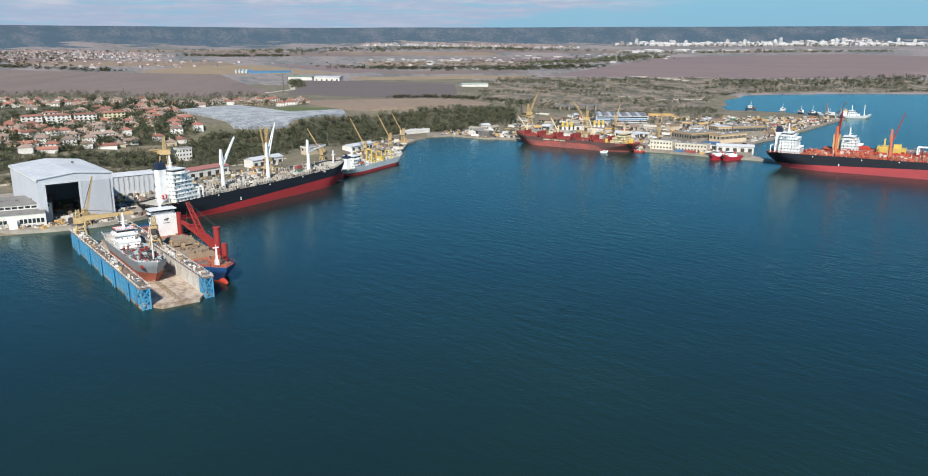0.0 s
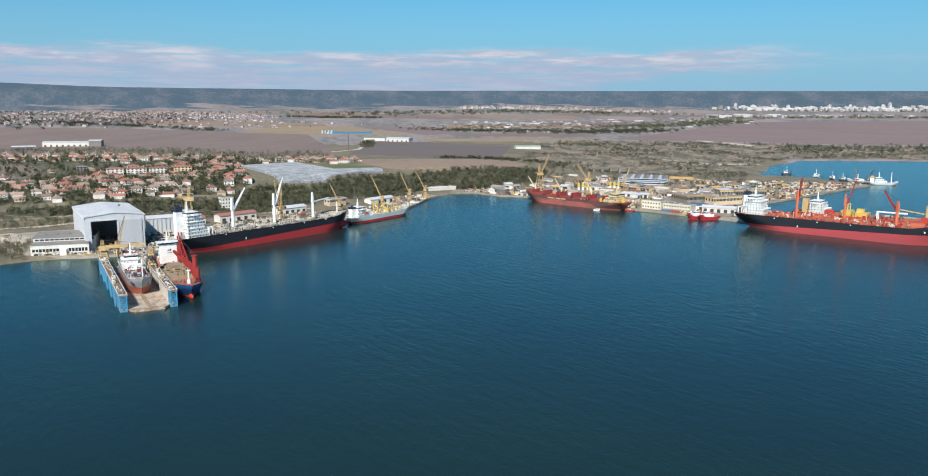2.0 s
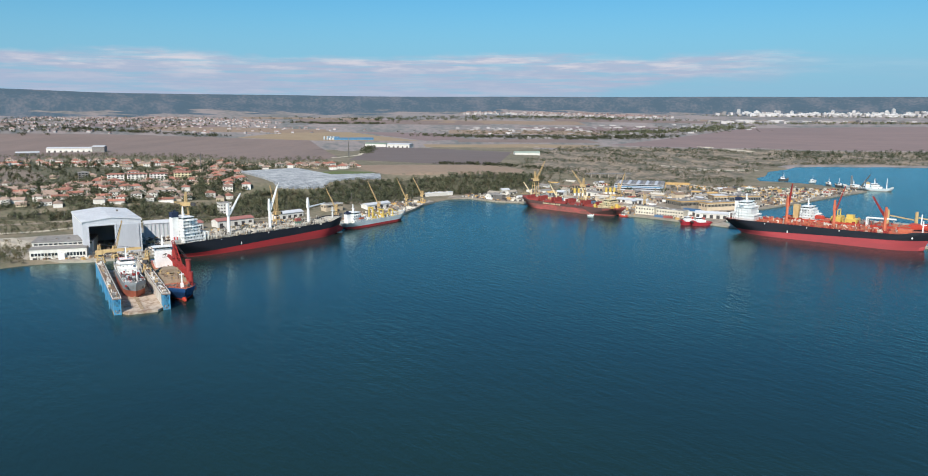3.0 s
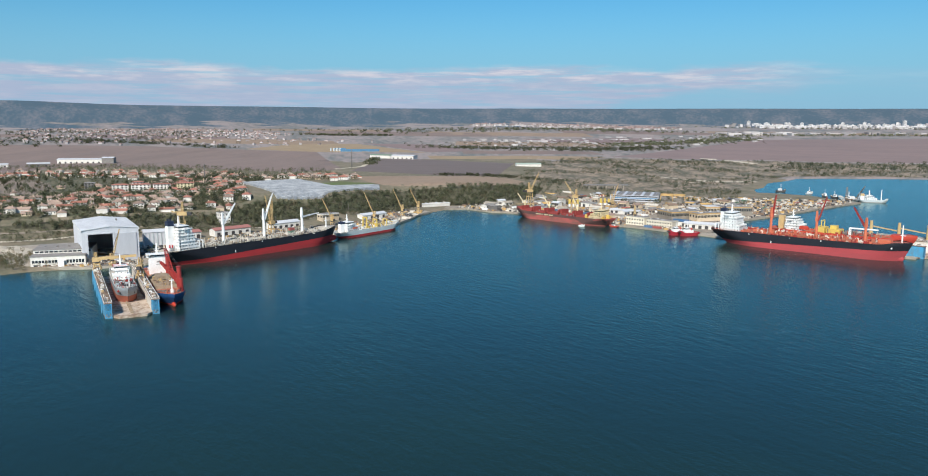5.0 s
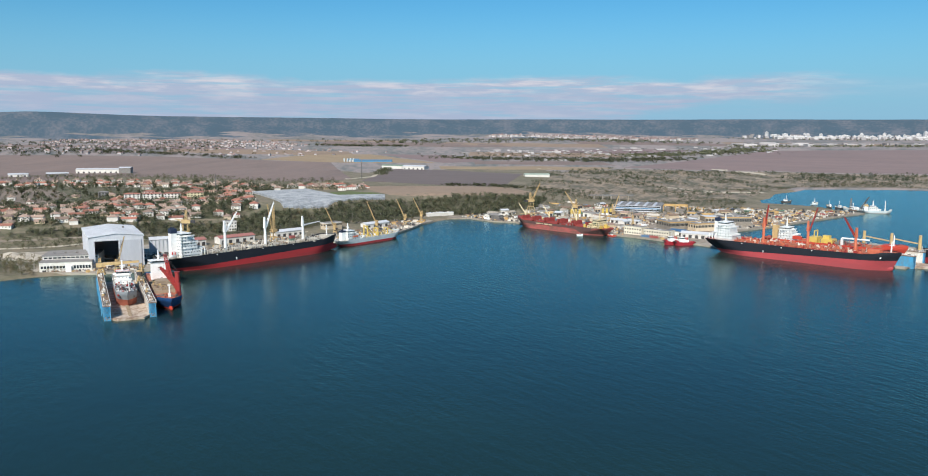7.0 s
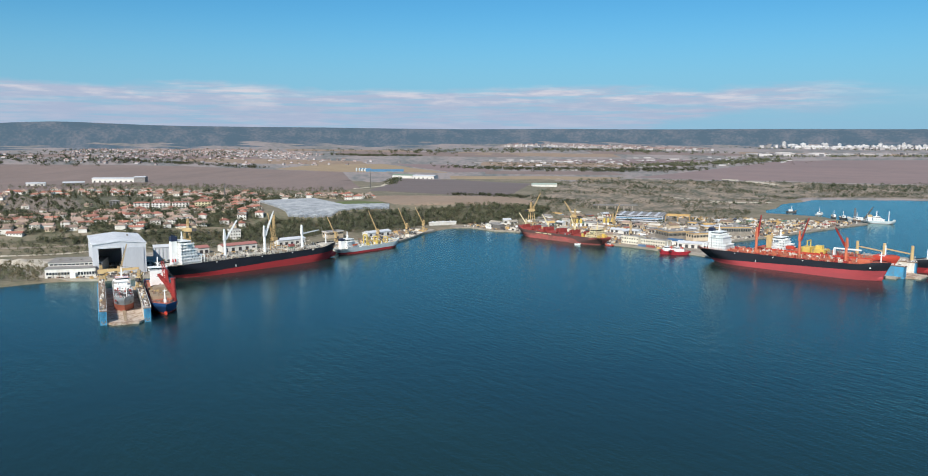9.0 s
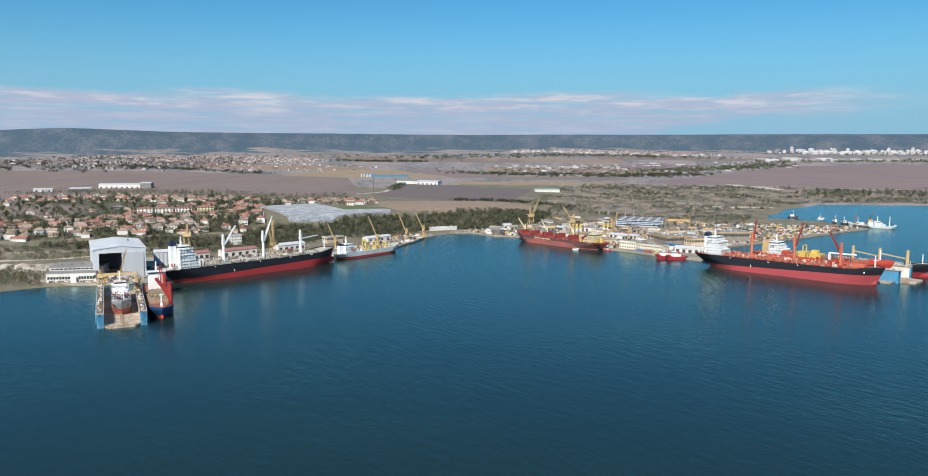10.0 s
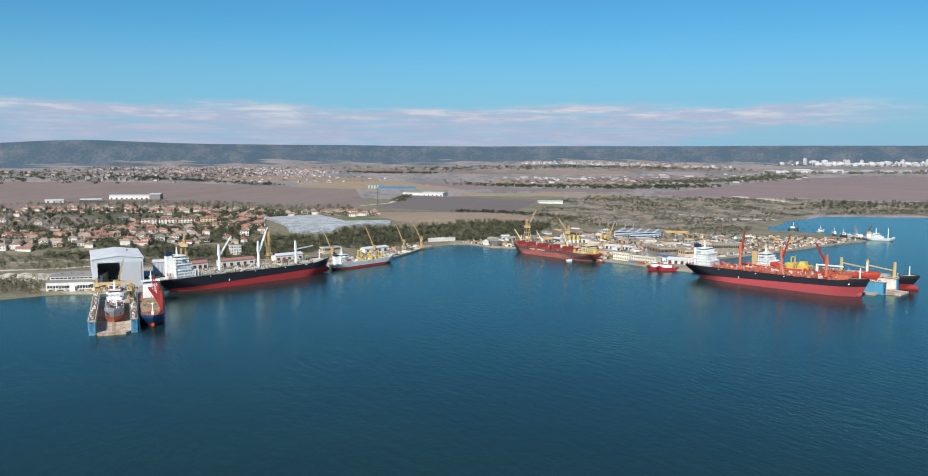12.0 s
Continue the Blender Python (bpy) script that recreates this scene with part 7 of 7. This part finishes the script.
strip("road", [(-60, 566), (30, 575), (160, 600), (330, 640)], 1.4, SAND, 0.4, "pale road across the plain", "road", 8)
drape("sand_heap", [(-140, 152), (-128, 166), (-116, 160), (-112, 151), (-126, 148)], SAND, 3, 0.25, "pale sand yard behind the workshop", "sand")


def sand_pile(x, y, r, h):
    m = Mesh()
    g = random.Random(int(x * 7))
    n = 18
    m.v.append((0, 0, h))
    for k in (0.35, 0.7, 1.0):
        m.v += [(r * k * math.cos(2 * math.pi * i / n) * g.uniform(0.85, 1.15), r * k * 1.6 * math.sin(2 * math.pi * i / n) * g.uniform(0.85, 1.15), h * (1 - k) ** 0.9 * g.uniform(0.8, 1.1) - 0.3) for i in range(n)]
    m.f += [(0, 1 + i, 1 + (i + 1) % n) for i in range(n)]
    for j in range(2):
        m.f += [(1 + j * n + i, 1 + (j + 1) * n + i, 1 + (j + 1) * n + (i + 1) % n, 1 + j * n + (i + 1) % n) for i in range(n)]
    t = part("sand_pile", m, SAND, soft=True)
    t.matrix_basis = pose(x, y, 0.6, 0, 0, 40)
    tagged(t, "tall pile of pale sand in the yard", "sand pile", "sand piles")


for x, y, r, h in ((-121, 156, 13, 4), (-127, 158, 15, 5), (-133.5, 158, 13, 3.5)):
    sand_pile(x, y, r, h)


def crossings(poly, p, d):
    """Where the line p + s d crosses an outline."""
    out = []
    for (ax, ay), (bx, by) in zip(poly, poly[1:] + poly[:1]):
        ex, ey = bx - ax, by - ay
        det = d.x * -ey + d.y * ex
        if abs(det) > 1e-9:
            rx, ry = ax - p.x, ay - p.y
            s, t = (rx * -ey + ry * ex) / det, (d.x * ry - d.y * rx) / det
            if 0 <= t < 1:
                out.append(s)
    return sorted(out)


def glasshouses():
    """Rows of low glass spans under pale sheeting, filling the plot."""
    u, d, w = Vector((0.80, -0.60)), Vector((0.60, 0.80)), 1.0
    start = Vector((-128, 300))
    t = thing("greenhouse", start.x, start.y, 0, 0, "wide field of pale grey greenhouse spans", "greenhouse")
    for i in range(-30, 90):
        a = start + u * (w * i)
        cuts = crossings(GLASSHOUSE, a + u * (w / 2), d)
        for s0, s1 in zip(cuts[::2], cuts[1::2]):
            if s1 - s0 < 2:
                continue
            n = max(1, int((s1 - s0) / 6))
            m, pts = Mesh(), []
            for k in range(n + 1):
                p = a + d * (s0 + (s1 - s0) * k / n)
                z = ground_at(p.x + u.x * w / 2, p.y + u.y * w / 2) + 0.75
                for off, up in ((0, 0), (0.5, 0.22), (1, 0), (0, -1.7), (1, -1.7)):
                    q = p + u * (w * off) - start
                    pts.append((q.x / S, q.y / S, (z + up) / S))
            e = 5 * n
            m.add(pts, [(0, 3, 4, 2, 1), (e, e + 1, e + 2, e + 4, e + 3)] + [tuple(5 * k + i for i in q) for k in range(n) for q in ((0, 1, 6, 5), (1, 2, 7, 6), (3, 0, 5, 8), (2, 4, 9, 7))])
            part("glass_span", m, GREENHOUSE, t)


glasshouses()

# farm and factory buildings on the plain
gable_shed("warehouse", -301.9, 416.8, 22, 96, 24, 9.5, 2, PLASTER, SHEET_ROOF, "long white warehouse beside plowed land", "warehouse", "", 8)
gable_shed("warehouse", -286, 423.2, 22, 26, 24, 13, 2, STEEL, SHEET_ROOF, "grey end hall of a long warehouse", "warehouse")
gable_shed("warehouse", -305, 383, 40, 44, 22, 7, 2, STEEL, SHEET_ROOF, "grey farm shed with pale roof", "shed", "", 3)
gable_shed("warehouse", -321, 369, 40, 38, 20, 6, 2, PLASTER, SHEET_ROOF, "white farm shed with pale roof", "shed", "", 3)
gable_shed("factory", -183, 613, 24, 116, 30, 5, 2, TEAL_BLUE, TEAL_BLUE, "long bright blue factory in the fields", "factory")
gable_shed("factory", -201, 612, 24, 36, 22, 7, 2, WHITE, TEAL_BLUE, "white and blue factory wing", "factory")
gable_shed("barn", -118, 529, -6, 62, 30, 9, 2, PLASTER, SHEET_ROOF, "large white open-fronted barn in the fields", "barn", "", 5)
gable_shed("barn", -139, 540, -6, 60, 22, 8, 2, PLASTER, material("green_sheet_roof", (0.20, 0.28, 0.20), None, 6, 0.6), "low barn with green roof", "barn")
gable_shed("barn", -20, 481, 20, 58, 20, 5, 2, PLASTER, material("pale_green_roof", (0.42, 0.50, 0.42), None, 6, 0.6), "long barn with pale green roof", "barn")
for i in range(4):
    x, y = -206 + 2.4 * i, 605 + 1.0 * i
    t = thing("grain_silo", x, y, ground_at(x, y), 0, "white round grain silo beside a factory", "silo", "grain silos")
    part("silo_body", Mesh().tube((0, 0, -2), (0, 0, 10), 2.6, n=12).tube((0, 0, 10), (0, 0, 11.5), 2.9, 0.4, n=12), PALE_HULL, t)


def road_bridge():
    t = thing("road_bridge", 34, 389, ground_at(34, 389), 14, "dark low road bridge on piers", "bridge")
    part("bridge_deck", Mesh().box(-42, 42, -4, 4, 8, 9.6), STEEL, t)
    for i in range(5):
        part("pier", Mesh().cbox(-32 + 16 * i, 0, -2, 2, 6, 10), CONCRETE, t)


road_bridge()


def mast(x, y, h, label):
    t = thing("radio_mast", x, y, ground_at(x, y), 0, label, "mast", "tall masts")
    part("lattice", Mesh().lattice((0, 0, -1), (0, 0, h), 1.6, 0.3, 16, 0.6), STEEL, t)


mast(-152, 312, 30, "slender lattice mast behind the village")
mast(-238, 255, 28, "slender lattice mast among houses")
mast(-118, 420, 40, "lattice power pylon in the fields")
for i, (x, y) in enumerate(((-128, 188), (-116, 200), (-104, 211), (-88, 221), (-76, 230), (-66, 242), (-58, 256), (-52, 272), (-44, 292), (-26, 309))):
    t = thing("rail_pole", x, y, ground_at(x, y), 40, "slender grey railway pole", "pole", "railway poles")
    part("post", Mesh().beam((0, 0, -1), (0, 0, 9.5), 0.35), STEEL, t)
    part("bracket", Mesh().beam((0, 0, 8.5), (0, 3, 8.8), 0.2), STEEL, t)


# ---- far towns ----
TOWN_WALL = material("town_walls", (0.42, 0.395, 0.385), (0.29, 0.275, 0.27), 60, 0.9, pieces=0.45)
TOWN_ROOF = material("town_roofs", (0.27, 0.18, 0.16), (0.22, 0.17, 0.155), 60, 0.9, pieces=0.3)
CITY_WALL = material("city_walls", (0.63, 0.615, 0.605), (0.47, 0.46, 0.455), 40, 0.85, vary=0.08)


def far_houses(name, count, area, box, sizes, label, seed, roofs=True, keep=None):
    g = random.Random(seed)
    walls, tops = Mesh(), Mesh()
    made = tries = 0
    while made < count and tries < count * 60:
        tries += 1
        x, y = g.uniform(box[0], box[1]), g.uniform(box[2], box[3])
        if not inside(area, x, y) or (keep and not keep(x, y, g)):
            continue
        L, D, H = (g.uniform(*s) for s in sizes)
        z = ground_at(x, y) / S
        a = g.choice((0.3, 1.87)) + g.uniform(-0.2, 0.2)
        c, s = math.cos(a), math.sin(a)
        base = lambda k: [(x / S + p * c - q * s, y / S + p * s + q * c) for p, q in ((-L / 2 * k, -D / 2 * k), (L / 2 * k, -D / 2 * k), (L / 2 * k, D / 2 * k), (-L / 2 * k, D / 2 * k))]
        walls.prism(base(1), z - 3, z + H)
        if roofs:
            b, t = base(1.08), base(0.25)
            tops.add([(p, q, z + H) for p, q in b] + [(p, q, z + H + 3) for p, q in t], [(0, 1, 5, 4), (1, 2, 6, 5), (2, 3, 7, 6), (3, 0, 4, 7), (4, 5, 6, 7)])
        made += 1
    tagged(part(name, walls, TOWN_WALL), label + ", pale walls", "far houses", kind="stuff")
    if roofs:
        tagged(part(name + "_roofs", tops, TOWN_ROOF), label + ", red roofs", "far houses", kind="stuff")


tufts = lambda x, y, g: ripple(x, y, 60) + 0.5 * ripple(x, y, 23) > g.uniform(-1.0, 0.8)
far_houses("far_town", 800, [(-560, 650), (-480, 610), (-345, 835), (-375, 860), (-480, 890), (-580, 860), (-620, 760)], (-620, -345, 610, 890), ((4.5, 9), (4, 7), (2.5, 5)), "distant town below the hills", 61, True, tufts)
far_houses("far_town", 560, [(-260, 1380), (-160, 1430), (20, 1240), (120, 1330), (-40, 1500), (-240, 1480)], (-260, 120, 1240, 1500), ((10, 26), (9, 16), (6, 14)), "distant pale town on the plain", 63, True, tufts)
far_houses("far_works", 130, [(-150, 700), (-20, 690), (120, 800), (230, 960), (120, 1040), (-60, 930), (-150, 840)], (-150, 230, 690, 1040), ((8, 40), (7, 16), (3, 6)), "distant works and sheds on the plain", 64, False, tufts)
far_houses("far_works", 60, [(140, 1080), (420, 1180), (460, 1260), (180, 1180)], (140, 460, 1080, 1260), ((20, 90), (16, 30), (6, 12)), "distant long sheds before the city", 65, False)
far_houses("far_houses", 130, [(-600, 560), (-460, 530), (-300, 620), (-200, 760), (-380, 800)], (-600, -200, 530, 800), ((7, 16), (6, 11), (3, 6)), "scattered distant farms", 66, True, lambda x, y, g: g.random() < 0.35 and tufts(x, y, g))
far_houses("far_city_low", 260, [(205, 1590), (560, 1480), (780, 1560), (760, 1780), (240, 1780)], (205, 780, 1480, 1780), ((16, 40), (14, 24), (8, 20)), "distant low city quarters", 67, False)


def city_block(L, D, floors, label):
    t = thing("city_block", 0, 0, 0, 0, label, "tower block", "tower blocks of the distant city")
    H = floors * 3.0
    part("wall", Mesh().box(-L / 2, L / 2, -D / 2, D / 2, -6, H), CITY_WALL, t)
    part("roof_house", Mesh().cbox(0, 0, H, L * 0.3, D * 0.5, 4), CITY_WALL, t)
    for f in range(0, floors, 3):
        part("window_band", Mesh().box(-L / 2 + 1, L / 2 - 1, -D / 2 - 0.2, -D / 2 + 0.1, f * 3 + 2, f * 3 + 4), STEEL, t)
    return t


def build_city():
    g = random.Random(71)
    kinds = [city_block(40, 14, 6, "long white apartment slab in the distant city"), city_block(22, 16, 8, "white apartment tower in the distant city"), city_block(58, 14, 6, "very long white apartment slab"), city_block(20, 18, 14, "tall white tower block in the distant city")]
    firsts = list(kinds)
    for i in range(130):
        t = i / 129
        x = 268 + 520 * t + g.uniform(-14, 14)
        y = 1690 - 60 * t + g.uniform(-130, 95)
        m = pose(x, y, ground_at(x, y), 0, 0, g.uniform(-30, 30))
        if firsts:
            firsts.pop().matrix_basis = m
        else:
            copy_thing(g.choices(kinds, (5, 3, 4, 1.2))[0], m)


build_city()


def far_trees(count, line, width, hs, label, seed, mat=LEAF):
    g = random.Random(seed)
    count = int(count * 1.6)
    m = Mesh()
    for _ in range(count):
        i = g.randrange(len(line) - 1)
        t = g.random()
        x = line[i][0] + (line[i + 1][0] - line[i][0]) * t + g.gauss(0, width)
        y = line[i][1] + (line[i + 1][1] - line[i][1]) * t + g.gauss(0, width)
        h = g.uniform(*hs)
        z = ground_at(x, y) / S
        leaf_clump(m, x / S, y / S, z + h * 0.38, h * 0.75, h * 0.42, 30, h * 0.34, g)
    tagged(part("far_trees", m, mat), label, "far trees", kind="stuff")


far_trees(330, [(-150, 700), (-20, 700), (80, 770)], 12, (6, 11), "tree belt round distant works", 81)
far_trees(300, [(20, 790), (120, 900), (170, 1000)], 16, (6, 12), "tree belt on the far plain", 82)
far_trees(90, [(-340, 850), (-250, 900)], 5, (7, 12), "dark distant tree belt", 83)
far_trees(80, [(-440, 590), (-390, 610), (-300, 600)], 6, (6, 11), "distant trees beyond plowed land", 84)
far_trees(60, [(-150, 560), (-135, 510), (-120, 450)], 2.5, (4, 8), "hedge along a farm track", 85)
far_trees(90, [(-54, 382), (-28, 390), (10, 400)], 3, (3, 7), "bushes along a field edge", 86, LEAF)
far_trees(120, [(140, 1060), (330, 1140), (520, 1160)], 14, (8, 14), "distant tree line before the city", 87)
far_trees(260, [(-600, 560), (-480, 530), (-420, 620), (-420, 760)], 30, (6, 11), "scattered distant trees", 88)
far_trees(300, [(-330, 980), (-120, 1200), (60, 1180)], 40, (8, 14), "scattered trees on the far plain", 89)
far_trees(220, [(-600, 700), (-500, 760), (-420, 880)], 45, (5, 9), "trees among the distant town", 90)
far_trees(260, [(-120, 760), (40, 830), (150, 960)], 28, (4, 8), "trees between the distant works", 91)
far_trees(160, [(210, 1560), (500, 1480), (760, 1560)], 40, (7, 12), "trees between distant city quarters", 92)
